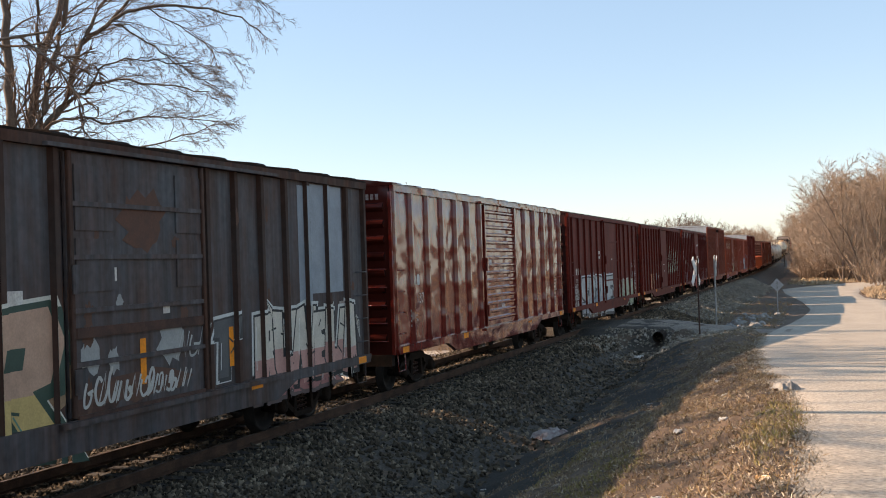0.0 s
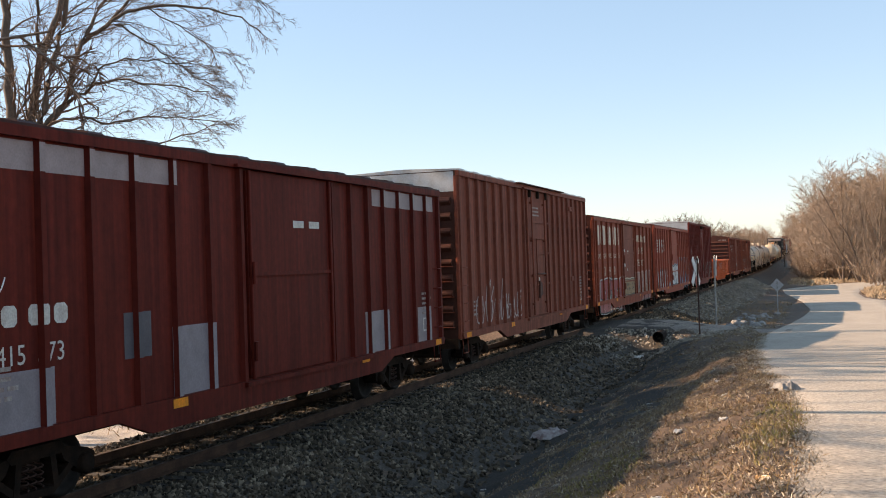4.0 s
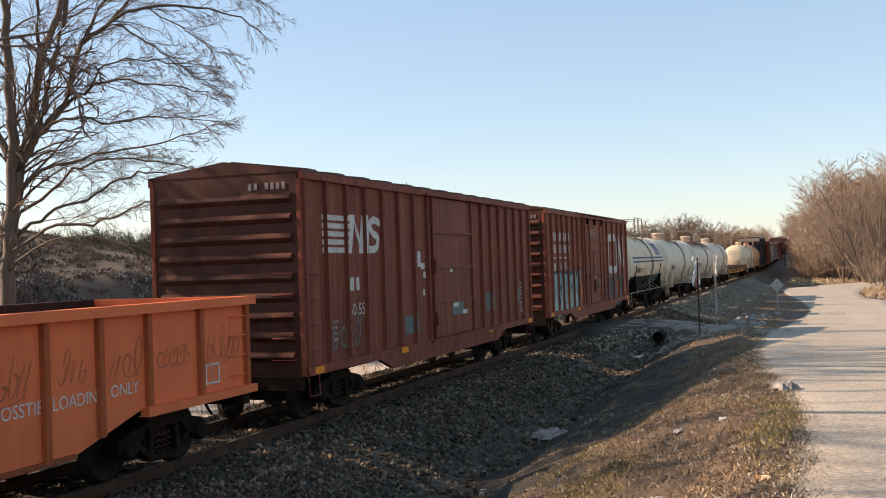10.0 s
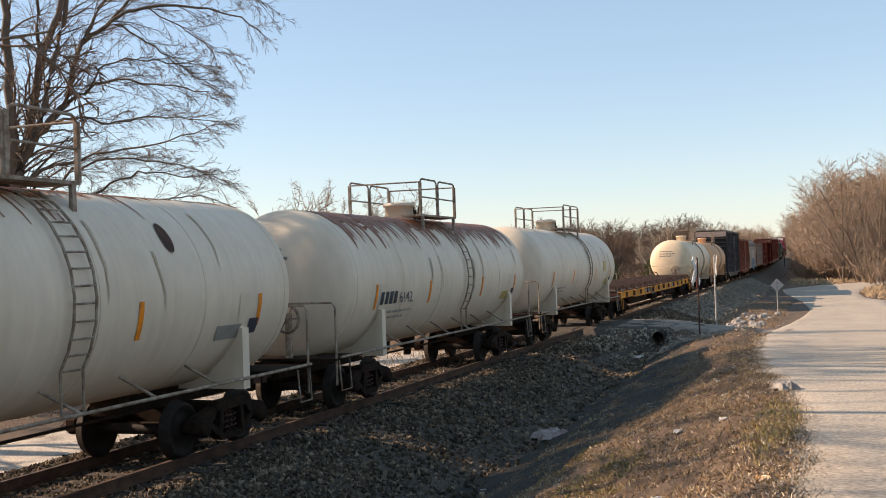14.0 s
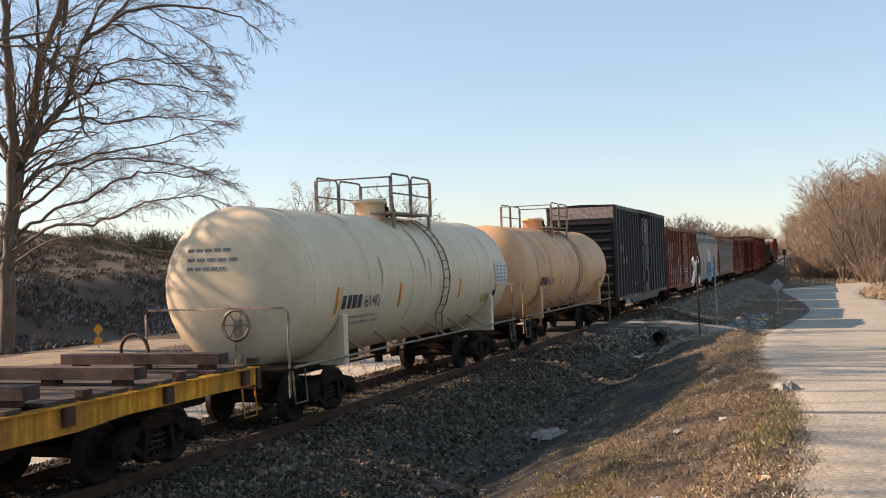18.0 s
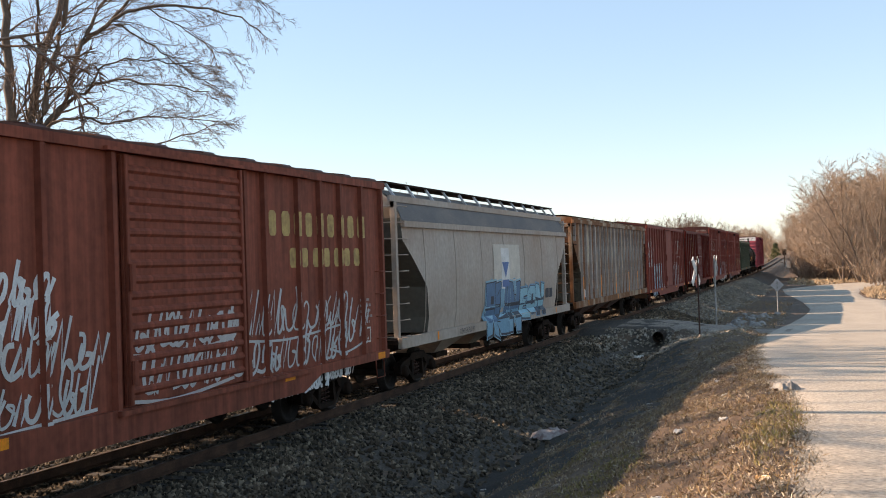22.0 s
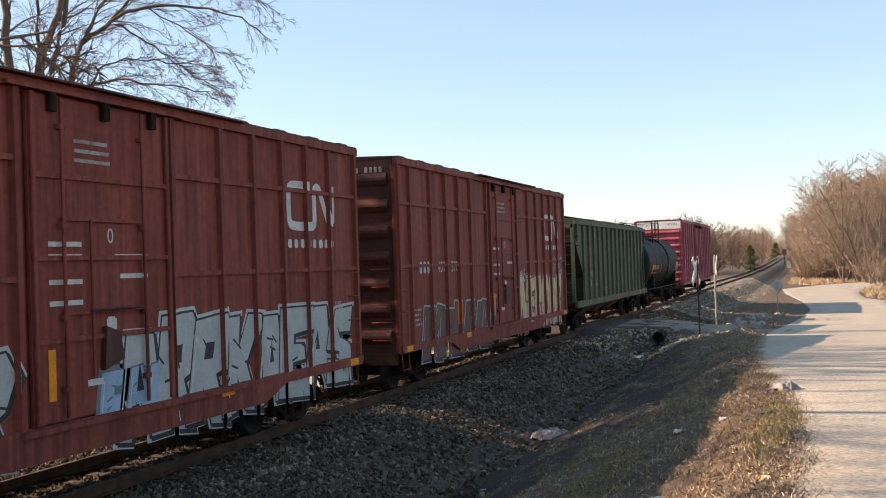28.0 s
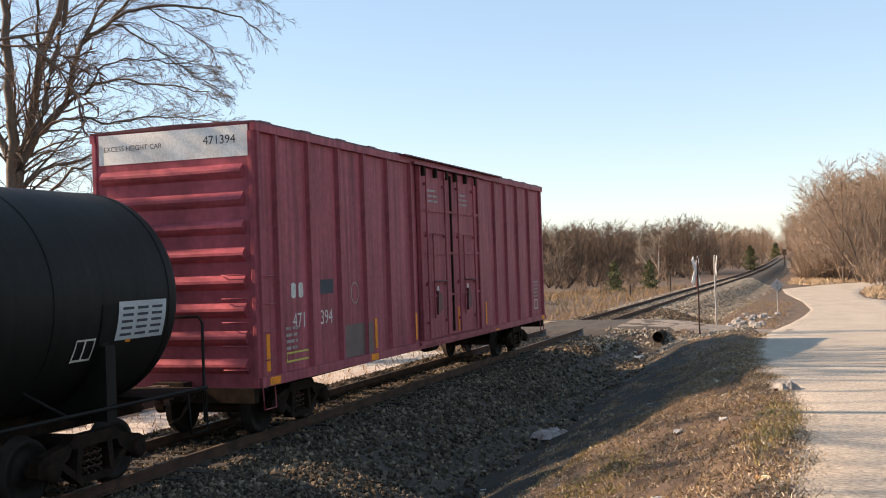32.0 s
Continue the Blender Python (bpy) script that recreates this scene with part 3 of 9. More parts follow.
def graffiti(car, y, z, w, h, n, fill, edge, seed, inner=None, slant=0.12, label="", xf=None, thick=0.07, word=(), key=None, low=None, cloud=None, tight=1.12):
    """A sprayed piece: fat interlocking masses, each outlined over its neighbour, with a thrown shadow,
    a thin key line round all, a second colour low down, shine marks, flicks and a cloud behind."""
    rnd = random.Random(seed)
    edge = tuple(c * 0.35 for c in edge)
    outer, backs, fronts, lows, marks, shine = [], [], [], [], [], []
    step = w / n
    e = min(0.075, max(0.022, thick * h * 0.45))
    for i in range(n):
        hh = h * rnd.uniform(0.86, 1.06)
        zz = z + (h - hh) * rnd.random()
        lw = step * tight * rnd.uniform(0.92, 1.12)
        x0 = y + step * (i + 0.5) - lw / 2
        up = 0.0005 * (i % 6)
        k = word[i % len(word)] if word else rnd.randrange(len(BLOCKS))
        lean, bend, top = slant + rnd.uniform(-0.12, 0.12), rnd.uniform(-0.1, 0.1), rnd.uniform(0.88, 1.15)

        def place(p):
            a, b = p
            a = 0.5 + (a - 0.5) * (1 + (top - 1) * b) + bend * math.sin(b * 3.1)
            return (x0 + a * lw + lean * (b - 0.5) * hh, zz + b * hh)
        form, hole = block_form(k)
        body = [place((a + rnd.uniform(-0.035, 0.035), b + rnd.uniform(-0.03, 0.03))) for a, b in form]
        back = swell(body, e)
        outer.append(swell(body, e + 0.05))
        backs += [(up, back), (up, [(a + e * 1.3, b - e * 1.1) for a, b in back])]
        fronts.append((up, body))
        cut = zz + hh * rnd.uniform(0.34, 0.5)
        q = clip_low(body, cut)
        if len(q) > 2:
            lows.append((up, q))
        if hole:
            marks.append([place(p) for p in hole])
        for j in range(rnd.randrange(1, 4)):
            a, b = rnd.uniform(0.15, 0.85), rnd.uniform(0.15, 0.8)
            d = rnd.uniform(-1.2, 1.2)
            r = rnd.uniform(0.10, 0.22) * hh
            c0 = place((a, b))
            marks += stroke([c0, (c0[0] + r * math.cos(d), c0[1] + r * math.sin(d))], 0.018 + 0.012 * hh)
        for a, b in zip(body, body[1:]):
            if b[1] - a[1] > 0.3 * hh and rnd.random() < 0.8:
                m0, m1 = Vector(a).lerp(Vector(b), 0.2), Vector(a).lerp(Vector(b), 0.85)
                shine += stroke([m0 + Vector((0.05, 0)), m1 + Vector((0.05, 0))], 0.022)
        if rnd.random() < 0.5:
            # a flick or arrow thrown out of the mass
            a, b = place((rnd.choice((0.0, 1.0)), rnd.uniform(0.6, 1.0)))
            sx = rnd.choice((-1, 1))
            fl = [(a, b - 0.1 * hh), (a + sx * 0.22 * lw, b + 0.16 * hh), (a + sx * 0.05 * lw, b + 0.06 * hh)]
            outer.append(swell(fl, e + 0.03))
            backs.append((up, swell(fl, e * 0.7)))
            fronts.append((up, fl))
        if rnd.random() < 0.4:
            yy = x0 + lw * rnd.uniform(0.2, 0.8)
            marks += stroke([(yy, zz + 0.04), (yy + 0.004, zz - rnd.uniform(0.04, 0.14) * h)], 0.014)
    if cloud:
        blobs = []
        for i in range(n * 3):
            cy, cz, r = y + w * (i + 0.5) / (n * 3), z + h * rnd.uniform(0.25, 0.9), h * rnd.uniform(0.2, 0.36)
            ring = [(cy + r * math.cos(t * 0.524) * rnd.uniform(0.85, 1.15), cz + r * math.sin(t * 0.524) * rnd.uniform(0.85, 1.15)) for t in range(12)]
            blobs += fan((cy, cz), ring)
        g = painted(car, "graffiti", blobs, spray(cloud), label or "sprayed graffiti", 0.0002, None, xf)
        painted(car, "graffiti_outline", outer, spray(key or edge), "", 0.0012, g, xf)
    else:
        g = painted(car, "graffiti", outer, spray(key or edge), label or "sprayed graffiti", 0.0008, None, xf)
    painted(car, "graffiti_shadow", backs, spray(edge), "", 0.0024, g, xf)
    painted(car, "graffiti_fill", fronts, spray(fill), "", 0.0027, g, xf)
    if low:
        painted(car, "graffiti_fade", lows, spray(low), "", 0.00285, g, xf)
    painted(car, "graffiti_stroke", marks, spray(edge), "", 0.0062, g, xf)
    if shine:
        painted(car, "graffiti_shine", shine, spray(inner or key or fill), "", 0.0066, g, xf)
    return g


def tag_scrawl(car, y, z, w, h, colour, seed, lines=3, width=0.035, xf=None):
    """Quick looping spray handwriting, unreadable."""
    rnd = random.Random(seed)
    out = []
    for i in range(lines):
        a = h / lines
        zc = z + h * (1 - (i + 1) / lines)
        yy = y
        while yy < y + w - a * 0.15:
            cw = min(a * rnd.uniform(0.35, 0.6), w)
            tall = a * (rnd.uniform(0.95, 1.3) if rnd.random() < 0.3 else rnd.uniform(0.55, 0.9))
            kind = rnd.randrange(3)
            if kind == 0:        # a loop that leans on
                t0 = rnd.uniform(0, 6.28)
                pts = [(yy + cw * (0.5 + 0.5 * math.cos(t0 + k * 1.15) + 0.12 * k), zc + tall * (0.5 + 0.5 * math.sin(t0 + k * 1.15))) for k in range(rnd.randrange(5, 8))]
            elif kind == 1:      # sharp zigzag
                pts = [(yy + cw * k / 3 + rnd.uniform(-0.06, 0.06) * a, zc + tall * ((k % 2) * 0.95 + rnd.uniform(-0.05, 0.1))) for k in range(4)]
            else:                # a hooked stem
                pts = [(yy + cw * u, zc + tall * q) for u, q in ((0.2, 1.0), (0.1, 0.5), (0.25, 0.02), (0.7, 0.1), (0.85, 0.5), (0.45, 0.55), (1.0, rnd.uniform(0.0, 1.0)))]
            pts = [(p + 0.22 * (q - zc), q) for p, q in pts]
            out += stroke(curve_pts(pts, 4) if kind != 1 else [Vector(p) for p in pts], width * rnd.uniform(0.7, 1.3))
            yy += cw * rnd.uniform(0.75, 1.0)
        if rnd.random() < 0.35:
            out += stroke(curve_pts([(y - a * 0.1, zc - a * 0.1), (y + w * 0.4, zc - a * 0.22), (y + w, zc - a * 0.02)], 5), width * 0.8)
    return painted(car, "spray_tag", out, spray(colour), "scrawled spray tag", 0.004, None, xf)


def worm_emblem(car, y, z, w, h, mat):
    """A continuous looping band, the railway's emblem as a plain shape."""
    k = [(0.47, 0.93), (0.2, 0.93), (0.1, 0.9), (0.06, 0.78), (0.06, 0.22), (0.1, 0.1), (0.2, 0.07), (0.44, 0.07), (0.53, 0.1), (0.56, 0.22), (0.56, 0.78), (0.59, 0.91), (0.64, 0.92), (0.68, 0.84), (0.83, 0.26), (0.88, 0.17), (0.93, 0.22), (0.945, 0.34), (0.945, 1.0)]
    return painted(car, "emblem", stroke(curve_pts([(y + a * w, z + b * h) for a, b in k], 4), 0.19 * h), mat, "broad white looping band emblem", 0.001)


def stripe_emblem(car, y, z, w, h, mat):
    """Five bars that end in two slanting blocks."""
    out = [rect(y, z + h * (0.02 + 0.2 * i), w * (0.36 + 0.02 * i), h * 0.13) for i in range(5)]
    out += [[(y + w * a, z + h * b) for a, b in q] for q in (
        [(0.34, 0), (0.46, 0), (0.53, 1), (0.41, 1)], [(0.50, 1), (0.53, 0.6), (0.62, 0.0), (0.60, 0.45)], [(0.58, 0), (0.68, 0), (0.74, 1), (0.64, 1)])]
    s = [(0.98, 0.82), (0.86, 0.9), (0.78, 0.76), (0.84, 0.55), (0.93, 0.42), (0.9, 0.16), (0.8, 0.1), (0.7, 0.16)]
    out += stroke(curve_pts([(y + a * w, z + b * h) for a, b in s], 4), 0.2 * h)
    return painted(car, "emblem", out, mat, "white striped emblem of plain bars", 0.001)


def name_blocks(car, y, z, w, h, n, mat, seed, thick=0.24, gaps=()):
    """A painted company name as plain chamfered blocks of the letters' size."""
    rnd = random.Random(seed)
    out = []
    step = w / n
    for i in range(n):
        if i in gaps:
            continue
        a, lw = y + i * step, step * rnd.uniform(0.54, 0.68)
        c = min(lw, h) * 0.2
        out.append([(a + c, z), (a + lw - c, z), (a + lw, z + c), (a + lw, z + h - c), (a + lw - c, z + h), (a + c, z + h), (a, z + h - c), (a, z + c)])
    return painted(car, "name_stencil", out, mat, "painted name in plain blocks", 0.001)


def patch(car, y, z, w, h, mat, label="", name="paint_patch"):
    return painted(car, name, [rect(y, z, w, h)], mat, label, 0.0006)


def stickers(car, spots, mat=None):
    for y, z, w, h in spots:
        painted(car, "sticker", [rect(y, z, w, h)], mat or M["white"], "", 0.003)


# ---- box cars ----
def ladder(car, x, y, z0, z1, width, mat, rungs, axis="y"):
    """Rungs and stiles standing off a face: axis y on the side, x on the end."""
    s = Shape()
    for i in range(rungs):
        z = z0 + (z1 - z0) * (i + 0.5) / rungs
        if axis == "y":
            s.tube([(x, y, z), (x + 0.06, y + 0.02, z), (x + 0.06, y + width - 0.02, z), (x, y + width, z)], 0.012, 5, True, False)
        else:
            s.tube([(x, y, z), (x + 0.02, y - 0.06, z), (x + width - 0.02, y - 0.06, z), (x + width, y, z)], 0.012, 5, True, False)
    return part("ladder", s, mat, car)


def boxcar(name, label, length, eave, body, seed, posts=7, door=(-1.5, 1.5), door_mat=None, door_ribs=3, door_style="flat", end_ridges=9, rise=0.21, posts_rear=None, post_list=None,
           roof=None, end_top=None, sill=1.02, belts=(), reflect=True, corner=None, mesh_end=None, plug=False, open_sill=False, trim=None, ladders=True):
    rnd = random.Random(seed)
    h = length / 2
    car = thing(name, label, "railway wagon", group="freight train")
    xs_, xo = 1.50, 1.585          # skin and outer face of the posts
    floor = 1.12
    # side skins
    for k in (-1, 1):
        x0, x1 = (xs_ - 0.04, xs_) if k > 0 else (-xs_, -xs_ + 0.04)
        part("side_wall", Shape().box(x0, x1, -h + 0.06, h - 0.06, sill, eave - 0.12), body, car)
        xa, xb = (xs_ - 0.02, xo) if k > 0 else (-xo, -xs_ + 0.02)
        part("top_rail", Shape().box(xa, xb, -h, h, eave - 0.13, eave, 0.012), trim or body, car)
        # the sill drops between the trucks
        pts = [(-h, sill), (-h + 0.06, sill - 0.10), (-h + 3.2, sill - 0.10), (-h + 3.9, sill - 0.34), (h - 3.9, sill - 0.34), (h - 3.2, sill - 0.10), (h - 0.06, sill - 0.10), (h, sill), (h, sill + 0.06), (-h, sill + 0.06)]
        if open_sill:
            pts = [(-h, sill - 0.1), (h, sill - 0.1), (h, sill + 0.06), (-h, sill + 0.06)]
        part("side_sill", Shape().prism_x(pts, xa, xb), body, car)
    # posts
    z0, z1 = sill + 0.06, eave - 0.13
    post = Shape().prism_z([(0, -0.07), (0.075, -0.045), (0.075, 0.045), (0, 0.07)], z0, z1).mesh("post", trim or body)
    spots = []
    d0, d1 = door
    for i in range(posts + 1):
        spots.append(-h + 0.09 + (d0 + h - 0.2) * i / posts)
    pr = posts_rear or posts
    for i in range(pr + 1):
        spots.append(d1 + 0.11 + (h - d1 - 0.2) * i / pr)
    if post_list:
        spots = list(post_list)
    for y in spots:
        part("post", post, None, car, at=shift(xs_ - 0.001, y, 0))
        part("post", post, None, car, at=pose(-xs_ + 0.001, y, 0, 0, 0, 180))
    skin, bands, at_y = xs_ + 0.004, [], -h - 1
    lim = sorted([(y - 0.05, y + 0.05, xs_ + 0.079) for y in spots] + [(d0 + 0.04, d1 - 0.04, xs_ + 0.064)])
    for a, b, x in lim:
        if a > at_y:
            bands.append((at_y if at_y > -h - 1 else -h + 0.02, a, skin))
        bands.append((a, b, x))
        at_y = b
    bands.append((at_y, h - 0.02, skin))
    BANDS[car.name] = bands
    for z in belts:
        for a, b in ((-h + 0.15, d0 - 0.1), (d1 + 0.1, h - 0.15)):
            part("belt_rail", Shape().box(xs_ - 0.01, xs_ + 0.055, a, b, z - 0.035, z + 0.035, 0.01), body, car)
    # doors
    for k in (1, -1):
        dm = door_mat or body
        s = Shape().box(xs_ + 0.02, xs_ + 0.06, d0 + 0.04, d1 - 0.04, z0 + 0.03, z1 - 0.03)
        if k < 0:
            s = Shape().box(-xs_ - 0.06, -xs_ - 0.02, d0 + 0.04, d1 - 0.04, z0 + 0.03, z1 - 0.03)
            part("door", s, dm, car)
            continue
        d = part("door", s, dm, car, "sliding door")
        if door_style == "ribbed":
            nr = 15
            rib = Shape().prism_y([(xs_ + 0.058, -0.06), (xs_ + 0.095, -0.02), (xs_ + 0.095, 0.02), (xs_ + 0.058, 0.06)], d0 + 0.12, d1 - 0.12).mesh("door_rib", dm)
            for i in range(nr):
                part("door_rib", rib, None, d, at=shift(0, 0, z0 + 0.2 + (z1 - z0 - 0.4) * i / (nr - 1)))
        else:
            rib = Shape().box(xs_ + 0.058, xs_ + 0.10, d0 + 0.06, d1 - 0.06, -0.03, 0.03, 0.01).mesh("door_rib", dm)
            for i in range(door_ribs):
                part("door_rib", rib, None, d, at=shift(0, 0, z0 + (z1 - z0) * (i + 1) / (door_ribs + 1)))
        for y in (d0 + 0.06, d1 - 0.12):
            part("door_stile", Shape().box(xs_ + 0.055, xs_ + 0.115, y, y + 0.07, z0 + 0.02, z1 - 0.02, 0.012), trim or dm, d)
        if plug:
            mid = (d0 + d1) / 2
            leaves = ((d0, mid), (mid, d1)) if d1 - d0 > 4 else ((d0, d1),)
            if len(leaves) > 1:
                part("door_split", Shape().box(xs_ + 0.058, xs_ + 0.10, mid - 0.035, mid + 0.035, z0 + 0.1, z1 - 0.1), M["steel_dark"], d)
            tall = z1 - z0
            for a0, a1 in leaves:
                wd = a1 - a0
                for t in (0.2, 0.76):
                    y = a0 + wd * t
                    part("lock_rod", Shape().tube([(xs_ + 0.12, y, z0 + 0.05), (xs_ + 0.12, y, z1 - 0.05)], 0.024, 6), dm, d)
                    for q in (0.1, 0.32, 0.6, 0.9):
                        part("rod_guide", Shape().box(xs_ + 0.058, xs_ + 0.15, y - 0.05, y + 0.05, z0 + tall * q - 0.03, z0 + tall * q + 0.03, 0.012), dm, d)
                y = a0 + wd * 0.38
                part("lock_rod", Shape().tube([(xs_ + 0.11, y, z0 + tall * 0.12), (xs_ + 0.11, y, z0 + tall * 0.62)], 0.02, 6), dm, d)
                for q in (0.33, 0.62):
                    part("lock_arm", Shape().box(xs_ + 0.06, xs_ + 0.11, a0 + wd * 0.2, a0 + wd * 0.76, z0 + tall * q - 0.022, z0 + tall * q + 0.022, 0.01), dm, d)
                part("door_handle", Shape().tube([(xs_ + 0.13, a0 + wd * 0.36, z0 + tall * 0.335), (xs_ + 0.16, a0 + wd * 0.40, z0 + tall * 0.335), (xs_ + 0.16, a0 + wd * 0.72, z0 + tall * 0.335)], 0.022, 6), shaded_grimy(dm), d, "worn sooty handle")
                part("gear_box", Shape().prism_x([(a0 + wd * 0.44, z0 + tall * 0.14), (a0 + wd * 0.58, z0 + tall * 0.17), (a0 + wd * 0.55, z0 + tall * 0.26), (a0 + wd * 0.46, z0 + tall * 0.28)], xs_ + 0.06, xs_ + 0.14), shaded_grimy(dm), d)
                painted(car, "sticker", [rect(a0 + wd * 0.5, z0 + tall * 0.2, 0.14, 0.42)], M["white"], "", 0.004)
                rn = random.Random(seed + 7)
                painted(car, "door_stencil", [rect(a0 + wd * 0.3, z0 + tall * (0.86 - 0.03 * i), wd * rn.uniform(0.22, 0.3), tall * 0.012) for i in range(3)], M["dull_white"], "", 0.004)
                for t in (0.15, 0.5, 0.85):
                    part("door_hanger", Shape().box(xs_ + 0.07, xs_ + 0.15, a0 + wd * t - 0.06, a0 + wd * t + 0.06, z1 - 0.22, z1 + 0.02, 0.015), M["steel_dark"], d)
            part("track_hood", Shape().box(xs_ + 0.02, xs_ + 0.2, d0 - 1.0, d1 + 2.0, eave + 0.004, eave + 0.03, 0.01), shaded_grimy(body), car, "sooty door track hood")
        else:
            part("door_latch", Shape().box(xs_ + 0.115, xs_ + 0.17, d0 + 0.05, d0 + 0.17, z0 + 1.5, z0 + 1.85, 0.02), dm, d)
            part("door_latch", Shape().box(xs_ + 0.115, xs_ + 0.17, d0 + 0.05, d0 + 0.17, z0 + 0.3, z0 + 0.6, 0.02), dm, d)
        a = Shape().box(xs_ + 0.06, xs_ + 0.16, d0 - 0.35, d1 + 2.2 if not plug else d1 + 0.3, z1 + 0.0, z1 + 0.05, 0.01)
        part("door_track", a, dm, car)
        part("door_track", Shape().box(xs_ + 0.05, xs_ + 0.15, d0 - 0.2, min(h - 0.3, d1 + 2.2), sill - 0.02, sill + 0.05, 0.01), dm, car)
    # ends
    for k in (-1, 1):
        y0, y1 = (-h, -h + 0.06) if k < 0 else (h - 0.06, h)
        # shade on the ends is put into their paint colour
        em = mesh_end or (body if end_top is M["end_white"] else shaded_grimy(body))
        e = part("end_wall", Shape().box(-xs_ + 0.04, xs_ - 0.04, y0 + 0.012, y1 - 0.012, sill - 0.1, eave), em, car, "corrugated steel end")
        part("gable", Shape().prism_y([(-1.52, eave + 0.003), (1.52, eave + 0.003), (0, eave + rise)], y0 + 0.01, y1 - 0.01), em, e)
        span = eave - (0.86 if end_top else 0.55) - sill - 0.15
        for i in range(end_ridges):
            z = sill + 0.25 + span * i / (end_ridges - 1)
            q = 0.10 if k < 0 else -0.10
            yy = y0 + 0.012 if k < 0 else y1 - 0.012
            hh = span / (end_ridges - 1) * 0.27
            prof = [(yy, z - hh), (yy - q * 0.55, z - hh * 0.6), (yy - q, z - hh * 0.1), (yy - q * 0.95, z + hh * 0.25), (yy - q * 0.45, z + hh * 0.7), (yy, z + hh)]
            if k < 0:
                prof = list(reversed(prof))
            part("end_ridge", Shape().prism_x(prof, -xs_ + 0.16, xs_ - 0.16), em, e)
        if end_top:
            yy = -h + 0.012 if k < 0 else h - 0.012
            part("end_panel", Shape().box(-xs_ + 0.10, xs_ - 0.06, min(yy, yy + k * 0.006), max(yy, yy + k * 0.006), eave - 0.52, eave - 0.02), end_top, e, "light painted upper end panel")
        if k < 0 and not end_top:
            tm = M["dull_white"]
            for i in range(7):
                if i != 2:
                    part("end_stencil", Shape().box(0.5 + 0.11 * i, 0.565 + 0.11 * i, -h - 0.001, -h + 0.0045, eave - 0.29, eave - 0.17), tm, e)
        cm = corner or body
        for sx in (-1, 1):
            a, b = (xs_ - 0.06, xs_ + 0.03) if sx > 0 else (-xs_ - 0.03, -xs_ + 0.06)
            part("corner_post", Shape().box(a, b, y0 - 0.02, y1 + 0.02, sill - 0.1, eave - 0.13, 0.015), cm, car)
        ladder(car, 0.92 if k < 0 else -1.4, y0 - 0.03 if k < 0 else y1 + 0.09, sill, sill + 1.9, 0.45, body, 5, "x")
        part("end_sill", Shape().box(-1.45, 1.45, y0 - 0.05, y1 + 0.05, sill - 0.34, sill - 0.1), M["steel_dark"], car)
        part("step", Shape().tube([(1.5, k * (h - 0.15), sill - 0.1), (1.52, k * (h - 0.15), 0.55), (1.52, k * (h - 0.55), 0.55), (1.5, k * (h - 0.55), sill - 0.1)], 0.016, 5), body, car)
    ladder(car, xs_ + 0.02, -h + 0.10, sill + 0.1, sill + 1.9, 0.42, body, 4)
    ladder(car, xs_ + 0.02, h - 0.52, sill + 0.1, sill + 1.9, 0.42, body, 4)
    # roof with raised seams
    rm = roof or shaded_grimy(body)
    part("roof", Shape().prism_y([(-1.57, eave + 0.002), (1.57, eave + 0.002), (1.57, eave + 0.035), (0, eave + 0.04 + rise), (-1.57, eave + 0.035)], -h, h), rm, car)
    ns = 13
    seam = Shape()
    for sx in (-1, 1):
        a = [(sx * 1.56, eave + 0.03), (0, eave + 0.035 + rise), (0, eave + 0.07 + rise), (sx * 1.50, eave + 0.075)]
        if sx > 0:
            seam.prism_y([a[0], a[3], a[2], a[1]][::-1], -0.16, 0.16)
        else:
            seam.prism_y([a[0], a[3], a[2], a[1]], -0.16, 0.16)
    sm = seam.mesh("roof_panel", rm)
    for i in range(ns):
        part("roof_panel", sm, None, car, at=shift(0, -h + 0.5 + (length - 1.0) * i / (ns - 1), 0))
    # under the floor
    part("floor", Shape().box(-1.45, 1.45, -h + 0.08, h - 0.08, floor - 0.09, floor), M["steel_dark"], car)
    part("centre_sill", Shape().box(-0.28, 0.28, -h - 0.25, h + 0.25, 0.72, floor - 0.1), M["steel_dark"], car)
    part("brake_cylinder", Shape().lathe([(-0.35, 0.16), (0.3, 0.16), (0.35, 0.1)], (0.65, 0.9, 0.78), "y", 14), M["steel_dark"], car)
    part("air_reservoir", Shape().lathe([(-0.55, 0.05), (-0.5, 0.2), (0.5, 0.2), (0.55, 0.05)], (-0.7, -1.2, 0.8), "y", 14), M["steel_dark"], car)
    part("brake_rod", Shape().tube([(0.45, -h + 2.8, 0.66), (0.5, 0.6, 0.72), (0.45, h - 2.8, 0.66)], 0.02, 5), M["steel_dark"], car)
    couplers(car, h)
    hose(car, h)
    truck(car, -h + 2.15)
    truck(car, h - 2.15)
    if reflect:
        m = M["reflector"]
        for y in (-h + 0.25, -h + 4.4, d1 + 1.2, h - 0.62):
            part("reflector", Shape().box(xo + 0.001, xo + 0.004, y, y + 0.36, sill - 0.085, sill + 0.04), m, car, "orange reflector strip")
    data_panel(car, -h + 1.0, sill + 0.75, xs_ + 0.004, M["dull_white"], rnd, 0.5, 4)
    data_panel(car, h - 1.25, sill + 1.1, xs_ + 0.004, M["dull_white"], rnd, 0.6, 5)
    framed_label(car, h - 1.2, sill + 0.28, 0.42, 0.3, xs_ + 0.004, M["white"], None)
    return car


XS = 1.504    # painted marks sit on the skin
XP = 1.588    # or over the posts


